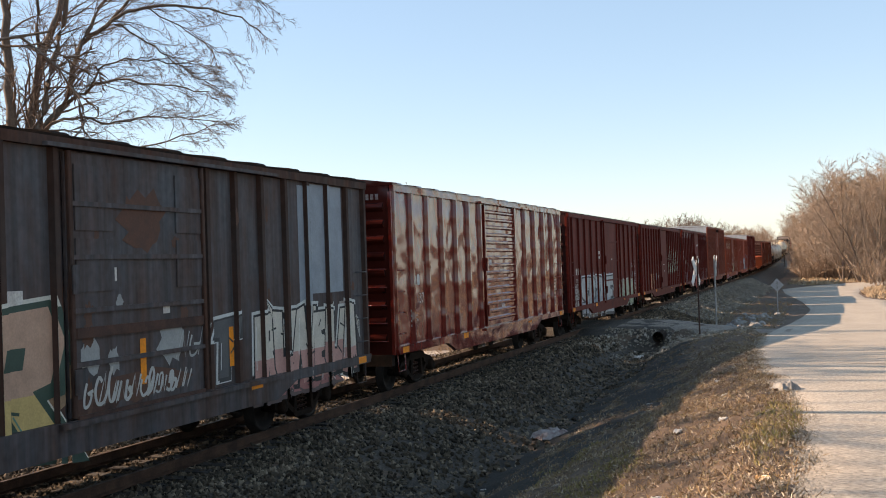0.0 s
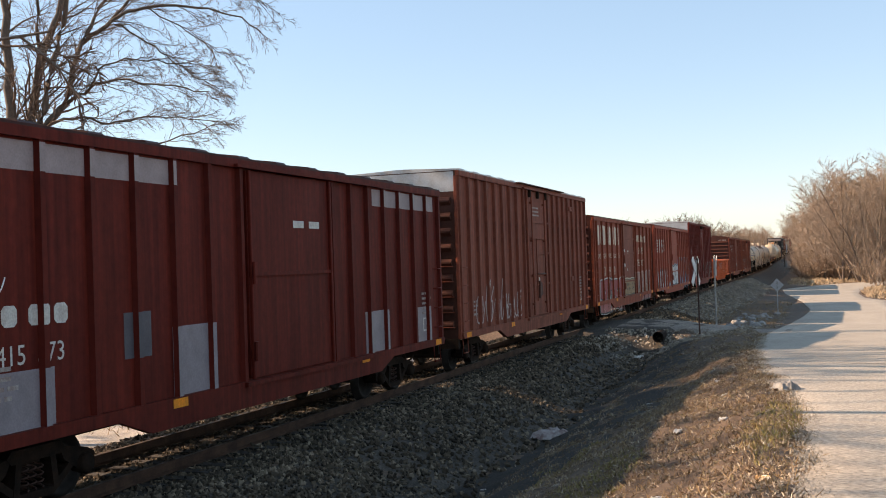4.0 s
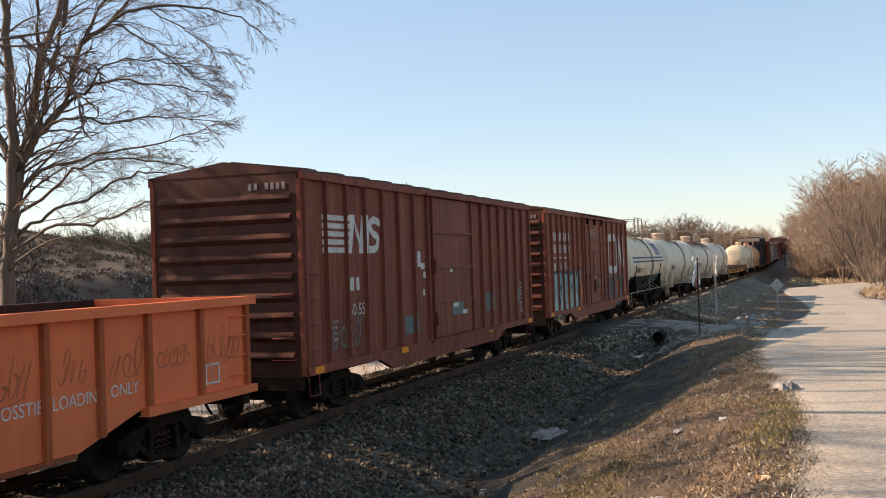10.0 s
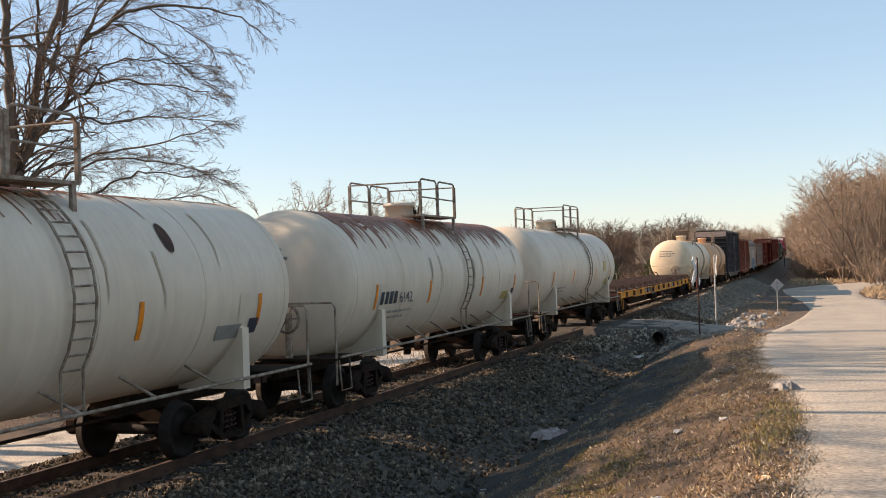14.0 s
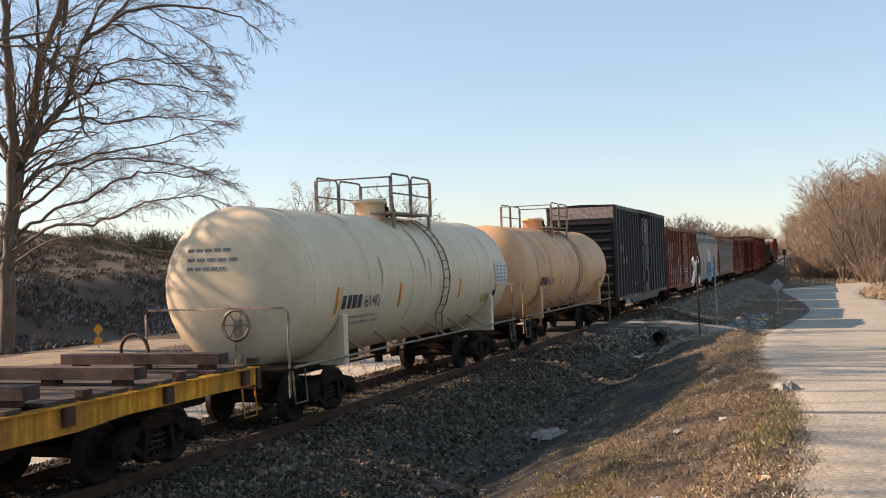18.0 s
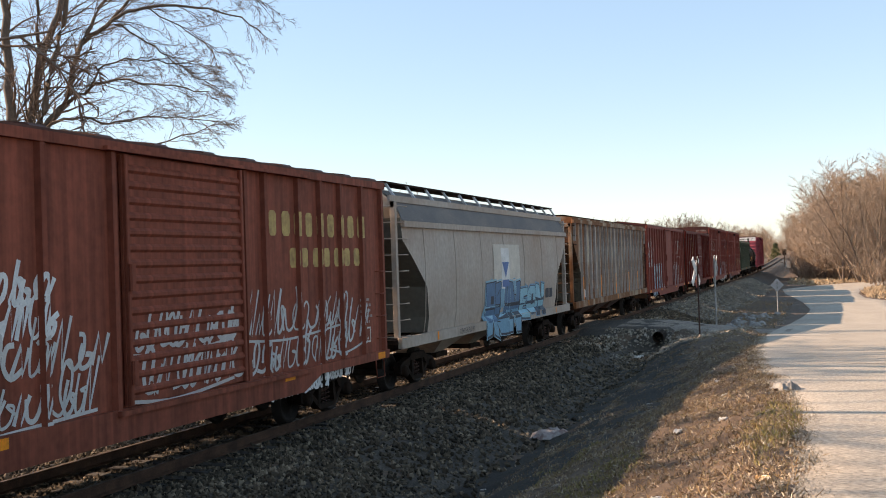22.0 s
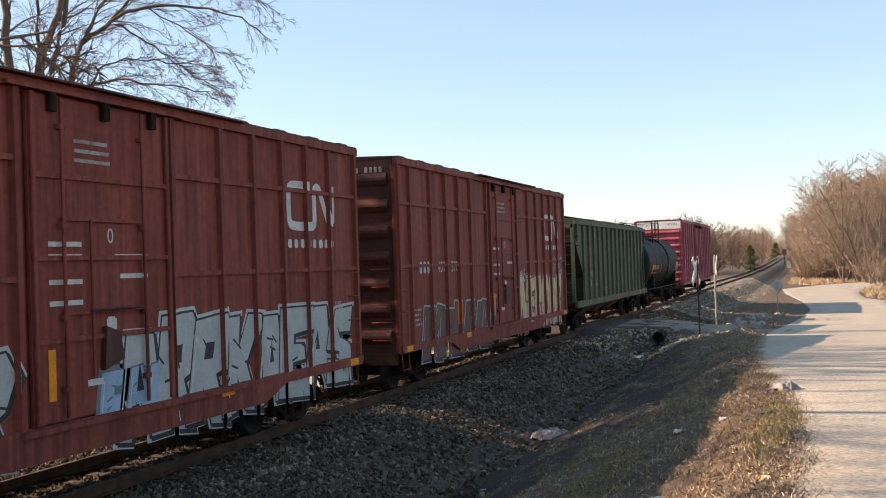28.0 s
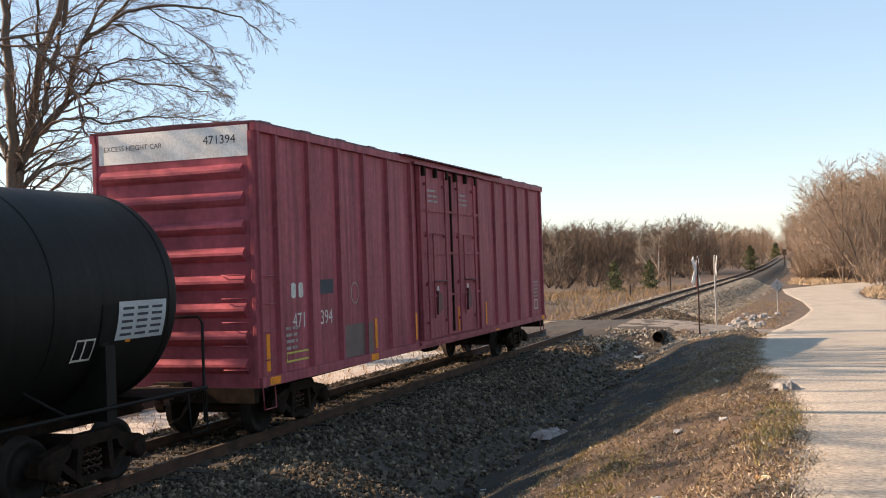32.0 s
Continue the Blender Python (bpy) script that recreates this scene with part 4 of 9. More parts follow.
# ---- tank cars ----
def tankcar(name, label, length, body, radius=1.50, centre=2.48, seed=0, platform=True, dome=True, lower=None, rails=None, side_rail=True, walk_y=0.3):
    rnd = random.Random(seed)
    car = thing(name, label, "railway wagon", group="freight train")
    h = length / 2
    rm = rails or (M["tank_rail"] if body is not M["tank_black"] else body)
    sl = h - 0.05
    rings = [(-sl + 0.55 * (1 - math.cos(math.pi / 2 * i / 12)) ** 0.92, max(0.02, radius * math.sin(math.pi / 2 * i / 12) ** 0.72)) for i in range(13)]
    full = rings + [(-a, r) for a, r in reversed(rings)]
    shell = part("tank", Shape().lathe(full, (0, 0, centre), "y", 48), body, car)
    # weld seams and course laps
    for i, y in enumerate([-sl + 0.64 + (2 * sl - 1.28) * k / 5 for k in range(6)]):
        part("seam", Shape().lathe([(-0.02, radius), (-0.02, radius + 0.007), (0.02, radius + 0.007), (0.02, radius)], (0, y, centre), "y", 48, False, False), body, shell)
    zt = centre + radius
    if lower:
        n = 20
        v, f = [], []
        a0, a1 = math.pi + 0.42, 2 * math.pi - 0.42
        yy = [-sl + 0.63, sl - 0.63]
        for y in yy:
            rr = radius + 0.006
            for k in range(n + 1):
                t = a0 + (a1 - a0) * k / n
                v.append((rr * math.cos(t), y, centre + rr * math.sin(t)))
        f = [(k, k + 1, n + 2 + k, n + 1 + k) for k in range(n)]
        part("lower_band", Shape().add(v, [q[::-1] for q in f], True), lower, shell, "black lower half of the tank")
    # lifting lugs and a stiffening pad over each cradle
    for k in (-1, 1):
        y = k * (h - 2.0)
        v = [((radius + 0.012) * math.cos(math.radians(a)), y + o, centre + (radius + 0.012) * math.sin(math.radians(a))) for a in (-2, -12, -22, -32, -42, -52) for o in (-0.17, 0.17)]
        part("shell_pad", Shape().add(v, [(2 * i, 2 * i + 2, 2 * i + 3, 2 * i + 1) for i in range(5)], True), lower or body, shell)
        part("bolster_leg", Shape().prism_y([(1.30, 0.95), (1.47, 0.95), (1.47, 1.9), (1.40, 1.9), (1.30, 1.3)], y - 0.1, y + 0.1), lower or body, car)
    # hand brake wheel over the leading deck
    bw = Shape().lathe([(-0.02, 0.26), (0.0, 0.29), (0.02, 0.26), (0.02, 0.235), (-0.02, 0.235), (-0.02, 0.26)], (0.35, -h - 0.14, 1.85), "y", 20, True, False)
    for k in range(3):
        a = k * math.pi / 3
        bw.tube([(0.35 + 0.25 * math.cos(a), -h - 0.14, 1.85 + 0.25 * math.sin(a)), (0.35 - 0.25 * math.cos(a), -h - 0.14, 1.85 - 0.25 * math.sin(a))], 0.014, 5)
    part("brake_wheel", bw, rm, car, "spoked hand brake wheel")
    part("brake_stand", Shape().box(0.29, 0.41, -h - 0.12, -h + 0.0, 1.10, 1.95, 0.02), rm, car)
    # manway, valves and the railed platform
    py = walk_y
    if dome:
        d = part("manway", Shape().lathe([(-0.12, 0.36), (0.30, 0.36), (0.30, 0.41), (0.37, 0.41), (0.40, 0.30), (0.42, 0.02)], (0.0, py - 0.35, zt), "z", 24), body, car)
        part("vent_pipe", Shape().tube([(-0.15, py + 0.55, zt - 0.05), (-0.15, py + 0.55, zt + 0.34), (-0.15, py + 0.72, zt + 0.44), (-0.15, py + 1.0, zt + 0.40)], 0.04, 8), M["steel_dark"], car)
        part("valve", Shape().lathe([(-0.1, 0.10), (0.25, 0.10), (0.25, 0.06), (0.42, 0.05), (0.44, 0.02)], (0.1, py + 0.35, zt), "z", 10), M["steel_dark"], car)
        part("valve", Shape().lathe([(-0.1, 0.08), (0.2, 0.08), (0.2, 0.05), (0.36, 0.04)], (0.1, py + 0.85, zt), "z", 10), M["steel_dark"], car)
    if platform:
        pz = zt + 0.05
        part("platform", Shape().box(-0.95, -0.42, py - 1.3, py + 1.3, pz - 0.05, pz).box(0.42, 0.95, py - 1.3, py + 1.3, pz - 0.05, pz), rm, car)
        for sx in (-0.93, 0.93):
            part("bracket", Shape().box(sx - 0.03, sx + 0.03, py - 1.2, py - 1.12, centre + 0.9, pz - 0.05).box(sx - 0.03, sx + 0.03, py + 1.12, py + 1.2, centre + 0.9, pz - 0.05), rm, car)
            for y in (py - 1.28, py - 0.05, py + 1.28):
                part("rail_post", Shape().box(sx - 0.035, sx + 0.035, y - 0.035, y + 0.035, pz - 0.02, pz + 0.78, 0.008), rm, car)
            part("guard_rail", Shape().tube([(sx, py - 1.28, pz + 0.42), (sx, py + 1.28, pz + 0.42)], 0.02, 6), rm, car)
            for ya, yb in ((py - 1.28, py - 0.10), (py - 0.0, py + 1.28)):
                part("guard_rail", Shape().tube([(sx, ya, pz), (sx, ya, pz + 0.74), (sx, ya + 0.04, pz + 0.82), (sx, ya + 0.12, pz + 0.86), (sx, yb - 0.12, pz + 0.86), (sx, yb - 0.04, pz + 0.82), (sx, yb, pz + 0.74), (sx, yb, pz)], 0.024, 6), rm, car)
        for y in (py - 1.28, py + 1.28):
            part("guard_rail", Shape().tube([(-0.93, y, pz + 0.78), (0.93, y, pz + 0.78)], 0.02, 6), rm, car)
    # side ladder bent round the shell
    for sx in (1,):
        s = Shape()
        ts = [math.radians(a) for a in (62, 50, 38, 26, 14, 2, -10, -22, -32)]
        for off in (0.32, 0.74):
            s.tube([((radius + 0.08) * math.cos(t) * sx, py + off, centre + (radius + 0.08) * math.sin(t)) for t in ts] + [((radius + 0.08) * math.cos(ts[-1]), py + off, 1.1)], 0.02, 5)
        for i in range(13):
            t = ts[0] + (ts[-1] - ts[0]) * i / 12
            s.tube([((radius + 0.08) * math.cos(t), py + 0.32, centre + (radius + 0.08) * math.sin(t)), ((radius + 0.08) * math.cos(t), py + 0.74, centre + (radius + 0.08) * math.sin(t))], 0.014, 5)
        part("ladder", s, rm, car)
    # cradles, stub sills, end decks
    zb = centre - radius
    for k in (-1, 1):
        y = k * (h - 2.0)
        pts = [(-1.35, 0.95), (1.35, 0.95), (1.25, 1.45), (0.9, zb + 0.42), (0, zb + 0.02), (-0.9, zb + 0.42), (-1.25, 1.45)]
        part("cradle", Shape().prism_y([(-1.35, 0.95), (1.35, 0.95), (1.42, centre - 0.35), (1.28, centre - 0.75), (0.8, zb + 0.2), (0, zb - 0.02), (-0.8, zb + 0.2), (-1.28, centre - 0.75), (-1.42, centre - 0.35)], y - 0.06, y + 0.06), lower or body, car)
        a, b = sorted((k * (h - 3.6), k * (h + 0.35)))
        part("stub_sill", Shape().box(-0.26, 0.26, a, b, 0.72, 1.04), M["steel_dark"], car)
        a, b = sorted((k * (h - 0.9), k * (h + 0.28)))
        part("end_deck", Shape().box(-1.45, 1.45, a, b, 1.06, 1.10), M["steel_dark"], car)
        # end handrail hoop
        yh = k * (h + 0.24)
        part("end_rail", Shape().tube([(1.42, yh, 0.6), (1.42, yh, 2.05), (1.36, yh, 2.14), (-1.36, yh, 2.14), (-1.42, yh, 2.05), (-1.42, yh, 0.6)], 0.022, 6), rm, car)
        part("step", Shape().tube([(1.46, k * (h + 0.2), 1.06), (1.5, k * (h + 0.2), 0.5), (1.5, k * (h - 0.25), 0.5), (1.46, k * (h - 0.25), 1.06)], 0.018, 5), rm, car)
        truck(car, k * (h - 1.95))
    if side_rail:
        for sx in (-1, 1):
            part("side_rail", Shape().tube([(sx * 1.5, -h - 0.2, 1.12), (sx * 1.5, h + 0.2, 1.12)], 0.026, 6), rm, car)
            for i in range(6):
                y = -h + 2.9 + (length - 5.8) * i / 5
                part("rail_strut", Shape().tube([(sx * 1.5, y, 1.12), (sx * 1.12, y - 0.3, centre - 0.93 * radius * 0.75)], 0.022, 5), rm, car)
    part("bottom_valve", Shape().lathe([(-0.45, 0.10), (-0.25, 0.10), (-0.25, 0.2), (0.1, 0.2)], (0, 0.2, zb), "z", 12), M["steel_dark"], car)
    part("brake_gear", Shape().box(-0.5, 0.2, -2.2, -1.4, 0.8, 1.05, 0.03).tube([(0.3, -h + 3.0, 0.75), (0.3, h - 3.0, 0.75)], 0.025, 5), M["steel_dark"], car)
    couplers(car, h, 0.95)
    for y in (-h + 1.6, -h + 4.8, h - 4.8, h - 1.6):
        t0 = math.radians(-22)
        s = Shape()
        v = []
        for a in (-2, -7, -12, -17, -22):
            for yy in (0, 0.11):
                v.append(((radius + 0.009) * math.cos(math.radians(a)), y + yy, centre + (radius + 0.009) * math.sin(math.radians(a))))
        s.add(v, [(2 * i, 2 * i + 2, 2 * i + 3, 2 * i + 1) for i in range(4)])
        part("reflector", s, M["reflector"], car, "upright orange reflector strip")
    return car


def on_shell(car, y0, y1, a0, a1, radius, centre, mat, name="band", label="", lift=0.010):
    """A curved patch on a tank between two angles above the horizontal."""
    n = 6
    v = []
    for k in range(n + 1):
        t = math.radians(a0 + (a1 - a0) * k / n)
        for y in (y0, y1):
            v.append(((radius + lift) * math.cos(t), y, centre + (radius + lift) * math.sin(t)))
    return part(name, Shape().add(v, [(2 * k, 2 * k + 1, 2 * k + 3, 2 * k + 2) for k in range(n)], True), mat, car, label)


# ---- gondola, flat car, hoppers ----
def gondola(name, label, length, body):
    car = thing(name, label, "railway wagon", group="freight train")
    h = length / 2
    top = 2.4
    for k in (1, -1):
        xa, xb = (1.42, 1.46) if k > 0 else (-1.46, -1.42)
        pts = [(-h + 0.05, 1.0), (-h + 2.9, 1.0), (-h + 4.3, 0.62), (h - 4.3, 0.62), (h - 2.9, 1.0), (h - 0.05, 1.0), (h - 0.05, top - 0.1), (-h + 0.05, top - 0.1)]
        # far wall and its rail: rust darkened to carry the inside's shade
        part("side_wall", Shape().prism_x(pts, xa, xb), body if k > 0 else shaded_grimy(M["rust"]), car, "" if k > 0 else "sooty worn inner face")
        xa, xb = (1.38, 1.60) if k > 0 else (-1.60, -1.38)
        part("top_rail", Shape().box(xa, xb, -h, h, top - 0.13, top, 0.02), body if k > 0 else shaded_grimy(M["rust"]), car)
        part("bottom_chord", Shape().prism_x([(-h + 4.3, 0.6), (h - 4.3, 0.6), (h - 4.3, 0.66), (-h + 4.3, 0.66)], *((1.461, 1.52) if k > 0 else (-1.52, -1.461))), shaded_grimy(body), car)
        for y in [q * w for w in (1.09, 2.18, 3.31, 4.32, 5.35, 6.63, h - 0.15) for q in (-1, 1)] + [0.0]:
            lo = ramp(abs(y), [(0, 0.64), (h - 4.3, 0.64), (h - 2.9, 1.0), (h, 1.0)])
            p = Shape().prism_z([(0, -0.065), (0.065, -0.05), (0.065, 0.05), (0, 0.065)], lo, top - 0.13)
            part("post", p, M["orange_worn"], car, at=shift(1.459, y, 0) if k > 0 else pose(-1.459, y, 0, 0, 0, 180))
        a = Shape().prism_x([(-h, 0.9), (-h + 2.9, 0.9), (-h + 2.9, 1.02), (-h, 1.02)], *((1.44, 1.58) if k > 0 else (-1.58, -1.44)))
        part("side_sill", a, body, car)
        a = Shape().prism_x([(h - 2.9, 0.9), (h, 0.9), (h, 1.02), (h - 2.9, 1.02)], *((1.44, 1.58) if k > 0 else (-1.58, -1.44)))
        part("side_sill", a, body, car)
    for k in (-1, 1):
        y0, y1 = sorted((k * h, k * (h - 0.06)))
        e = part("end_wall", Shape().box(-1.42, 1.42, y0 + 0.01, y1 - 0.01, 0.9, top - 0.1), M["rust"] if k < 0 else body, car, "rusty steel end")
        for i in range(3):
            z = 1.2 + 0.38 * i
            part("end_ridge", Shape().box(-1.35, 1.35, *sorted((k * (h - 0.012), k * (h + 0.08))), z, z + 0.16, 0.03), M["rust"], e)
        part("top_rail", Shape().box(-1.38, 1.38, *sorted((k * (h - 0.1), k * (h + 0.03))), top - 0.1, top - 0.002), body, car)
        ladder(car, 1.46, -h + 0.2 if k < 0 else h - 0.65, 1.05, top - 0.15, 0.42, body, 4)
        ladder(car, 0.95 if k < 0 else -1.4, y0 - 0.02 if k < 0 else y1 + 0.08, 0.9, top - 0.2, 0.42, body, 4, "x")
        truck(car, k * (h - 1.95))
        part("end_sill", Shape().box(-1.4, 1.4, *sorted((k * (h - 0.15), k * (h + 0.05))), 0.7, 0.9), M["steel_dark"], car)
    part("floor", Shape().box(-1.42, 1.42, -h + 0.1, h - 0.1, 1.0, 1.06), M["rust"], car)
    part("centre_sill", Shape().box(-0.28, 0.28, -h - 0.25, h + 0.25, 0.66, 0.99), M["steel_dark"], car)
    couplers(car, h)
    hose(car, h)
    return car


M["deck_plank"] = material("dark_deck_plank", (0.045, 0.030, 0.024), 0.9, 0, (0.085, 0.055, 0.045), 0.4, 4, bump=0.3)
M["bunk"] = material("dark_red_brown_bunk", (0.055, 0.024, 0.018), 0.85, 0, (0.085, 0.05, 0.036), 0.4, 4, bump=0.2)


def flatcar(name, label, length, body):
    car = thing(name, label, "railway wagon", group="freight train")
    h = length / 2
    rnd = random.Random(16)
    for k in (-1, 1):
        xa, xb = (1.30, 1.42) if k > 0 else (-1.42, -1.30)
        pts = [(-h, 0.97), (-h + 3.4, 0.97), (-h + 4.4, 0.90), (h - 4.4, 0.90), (h - 3.4, 0.97), (h, 0.97), (h, 1.24), (-h, 1.24)]
        part("side_sill", Shape().prism_x(pts, xa, xb), body, car)
        fl = Shape().box(*((1.30, 1.50) if k > 0 else (-1.50, -1.30)), -h, h, 1.241, 1.262)
        part("sill_flange", fl, body, car)
    plank = Shape().box(-1.4, 1.4, -0.14, 0.14, 1.263, 1.31, 0.01).mesh("plank", M["deck_plank"])
    n = int(length / 0.34)
    for i in range(n):
        if rnd.random() < 0.86:
            part("plank", plank, None, car, at=pose(rnd.uniform(-0.02, 0.02), -h + 0.4 + (length - 0.8) * i / (n - 1), rnd.uniform(0, 0.01)))
    nb = 13
    for i in range(nb):
        y = -h + 1.0 + (length - 2.0) * i / (nb - 1)
        bk = part("bunk", Shape().box(-1.46, 1.46, y - 0.14, y + 0.14, 1.40, 1.56, 0.03), M["bunk"], car, "dark red-brown cross bunk")
        for sx in (-1, 0, 1):
            part("bunk_foot", Shape().box(sx * 1.15 - 0.12, sx * 1.15 + 0.12, y - 0.1, y + 0.1, 1.312, 1.399, 0.02), M["rust"], bk)
        for sx in (-1, 1):
            part("stake_pocket", Shape().box(*sorted((sx * 1.425, sx * 1.50)), y + 0.5, y + 0.7, 1.0, 1.235, 0.02), M["rust"], car)
            part("chain_anchor", Shape().box(*sorted((sx * 1.30, sx * 1.46)), y + 0.9, y + 1.08, 1.312, 1.40, 0.02), M["rust"], car)
    for k in (-1, 1):
        part("end_sill", Shape().box(-1.45, 1.45, *sorted((k * h, k * (h + 0.12))), 0.9, 1.24), M["rust"], car)
        truck(car, k * (h - 2.3))
        part("brake_wheel", Shape().lathe([(-0.02, 0.28), (0.0, 0.31), (0.02, 0.28), (0.02, 0.25), (-0.02, 0.25), (-0.02, 0.28)], (-1.0, k * (h + 0.2), 1.5), "y", 20, True, False), M["rust"], car)
        part("step", Shape().tube([(1.45, k * (h - 0.1), 0.95), (1.48, k * (h - 0.1), 0.5), (1.48, k * (h - 0.5), 0.5), (1.45, k * (h - 0.5), 0.95)], 0.016, 5), body, car)
    part("centre_sill", Shape().box(-0.3, 0.3, -h - 0.2, h + 0.2, 0.62, 1.24), M["steel_dark"], car)
    # dark block added to give the shade under the deck
    part("underframe", Shape().prism_x([(-h + 4.2, 0.95), (-h + 5.6, 0.50), (h - 5.6, 0.50), (h - 4.2, 0.95)], -0.95, 0.95), M["steel_dark"], car, "deep dark underframe that fills in shade below the deck")
    part("air_reservoir", Shape().lathe([(-0.55, 0.05), (-0.5, 0.2), (0.5, 0.2), (0.55, 0.05)], (1.15, -2.0, 0.72), "y", 14), M["steel_dark"], car)
    part("air_reservoir", Shape().lathe([(-0.35, 0.05), (-0.3, 0.16), (0.3, 0.16), (0.35, 0.05)], (1.15, 1.0, 0.72), "y", 14), M["rust"], car)
    couplers(car, h)
    return car


def hopper(name, label, length, eave, body, kind, ribs=16):
    """A covered hopper: smooth bowed sides ("flow") or ribbed ("ribbed")."""
    car = thing(name, label, "railway wagon", group="freight train")
    h = length / 2
    xs_ = 1.52
    top = eave
    # profile of half the body: the sides lean in a little at the bottom for the bowed kind
    if kind == "flow":
        prof = [(1.46, 1.25), (1.52, 1.6), (1.55, 2.3), (1.555, 2.9), (1.53, 3.35), (1.50, top - 0.62), (1.30, top - 0.25), (1.05, top - 0.02), (0.5, top + 0.04)]
        slope = [(-h + 0.05, top - 0.25), (-h + 0.1, 3.4), (-h + 1.15, 2.0), (-h + 0.9, 1.3)]
    else:
        prof = [(1.50, 1.25), (1.50, 2.1), (1.50, 2.8), (1.50, 3.45), (1.50, 3.8), (1.50, top - 0.2), (1.50, top - 0.05), (0.9, top + 0.02), (0.5, top + 0.03)]
    pp = prof + [(-x, z) for x, z in reversed(prof)]

    def end_y(z):
        if kind == "flow":
            return ramp(z, [(1.25, h - 1.85), (1.5, h - 1.85), (2.3, h - 1.7), (3.35, h - 0.3), (4.6, h - 0.25)])
        return ramp(z, [(1.25, h - 1.55), (2.1, h - 1.55), (3.45, h - 0.2), (4.6, h - 0.16)])
    v, f = [], []
    n = len(pp)
    # each profile point runs from end to end at its own length
    cols = 7
    for x, z in pp:
        e = end_y(z)
        for j in range(cols):
            v.append((x, -e + 2 * e * j / (cols - 1), z))
    for i in range(n - 1):
        for j in range(cols - 1):
            f.append((i * cols + j, i * cols + j + 1, (i + 1) * cols + j + 1, (i + 1) * cols + j))
    s = Shape().add(v, f, kind == "flow")
    sheets = {0: Shape(), cols - 1: Shape()}
    # ends
    for j in (0, cols - 1):
        ring = [v[i * cols + j] for i in range(n)]
        for i in range(n // 2 - 1):
            q = (ring[i], ring[i + 1], ring[n - 2 - i], ring[n - 1 - i])
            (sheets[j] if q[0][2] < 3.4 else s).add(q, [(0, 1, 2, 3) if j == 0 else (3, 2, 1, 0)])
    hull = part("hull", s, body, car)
    # darker paint on these sheets carries the shade inside the open ends
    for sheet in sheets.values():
        part("slope_sheet", sheet, shaded_grimy(body), car, "sooty slope sheet under the end")
    for k in (-1, 1):
        xa, xb = sorted((k * 1.46, k * 1.58))
        part("side_sill", Shape().box(xa, xb, -h, h, 1.02, 1.249, 0.02), body, car)
        xa, xb = sorted((k * (1.30 if kind == "flow" else 1.49), k * (1.37 if kind == "flow" else 1.60)))
        part("top_rail", Shape().box(xa, xb, -h + 0.05, h - 0.05, top - 0.27, top - 0.13, 0.015), body, car)
    if kind == "ribbed":
        rib = Shape().prism_z([(0, -0.07), (0.08, -0.045), (0.08, 0.045), (0, 0.07)], 1.25, top - 0.27)
        me = rib.mesh("rib", body)
        for i in range(ribs):
            y = -h + 1.4 + (length - 2.8) * i / (ribs - 1)
            for k in (-1, 1):
                part("rib", me, None, car, at=shift(1.499, y, 0) if k > 0 else pose(-1.499, y, 0, 0, 0, 180))
        for yy in (-1, 1):
            for j, b in ((0.30, 3.5),):
                r2 = Shape().prism_z([(0, -0.07), (0.08, -0.045), (0.08, 0.045), (0, 0.07)], b, top - 0.27)
                part("rib", r2, body, car, at=shift(1.499, yy * (h - j), 0))
    else:
        for i in range(7):
            y = -h + 1.6 + (length - 3.2) * i / 6
            sm = Shape()
            pts = [(x + 0.004, y, z) for x, z in prof[:6]]
            sm.tube(pts, 0.012, 4)
            part("seam", sm, body, hull)
    # running boards on the roof with their brackets
    if kind == "flow":
        roof_mat = M["hopper_roof"]
        for k in (-1, 1):
            line = [(1.53, top - 0.68), (1.47, top - 0.52), (1.33, top - 0.24), (1.08, top - 0.01), (0.5, top + 0.055)]
            v = [(k * x, y, z) for x, z in line for y in (-h + 0.3, h - 0.3)]
            f = [(2 * i, 2 * i + 2, 2 * i + 3, 2 * i + 1) for i in range(4)]
            part("roof_sheet", Shape().add(v, f if k > 0 else [q[::-1] for q in f], True), roof_mat, car, "dusty dark grey roof sheet")
            part("roof_flange", Shape().box(*sorted((k * 1.49, k * 1.60)), -h + 0.28, h - 0.28, top - 0.82, top - 0.69, 0.02), body, car)
    for k in (-1, 1):
        flow = kind == "flow"
        part("running_board", Shape().box(*sorted((k * 0.62, k * 1.12)), -h + 0.3, h - 0.3, top + (0.16 if flow else 0.03), top + (0.20 if flow else 0.06)), M["steel_dark"], car)
        for i in range(13 if flow else 0):
            y = -h + 0.5 + (length - 1.0) * i / 12
            part("board_bracket", Shape().prism_y([(k * 1.12, top + 0.159), (k * 1.06, top + 0.159), (k * 1.30, top - 0.20), (k * 1.36, top - 0.20)][::k], y - 0.03, y + 0.03), M["silver"], car)
    part("hatch", Shape().box(-0.42, 0.42, -h + 1.2, h - 1.2, top + 0.03, top + 0.13, 0.03), body, car)
    # end frames: posts, slanting sheet stiffeners, ladders
    for k in (-1, 1):
        for sx in (-1, 1):
            part("end_post", Shape().box(sx * 1.42 - 0.06, sx * 1.42 + 0.06, *sorted((k * (h - 0.16), k * (h - 0.04))), 1.25, top - 0.27, 0.01), body, car)
        part("end_post", Shape().box(-0.1, 0.1, *sorted((k * (h - 0.2), k * (h - 0.08))), 1.25, 2.8, 0.01), body, car)
        part("end_beam", Shape().box(-1.45, 1.45, *sorted((k * (h - 0.14), k * (h - 0.04))), top - 0.40, top - 0.27), body, car)
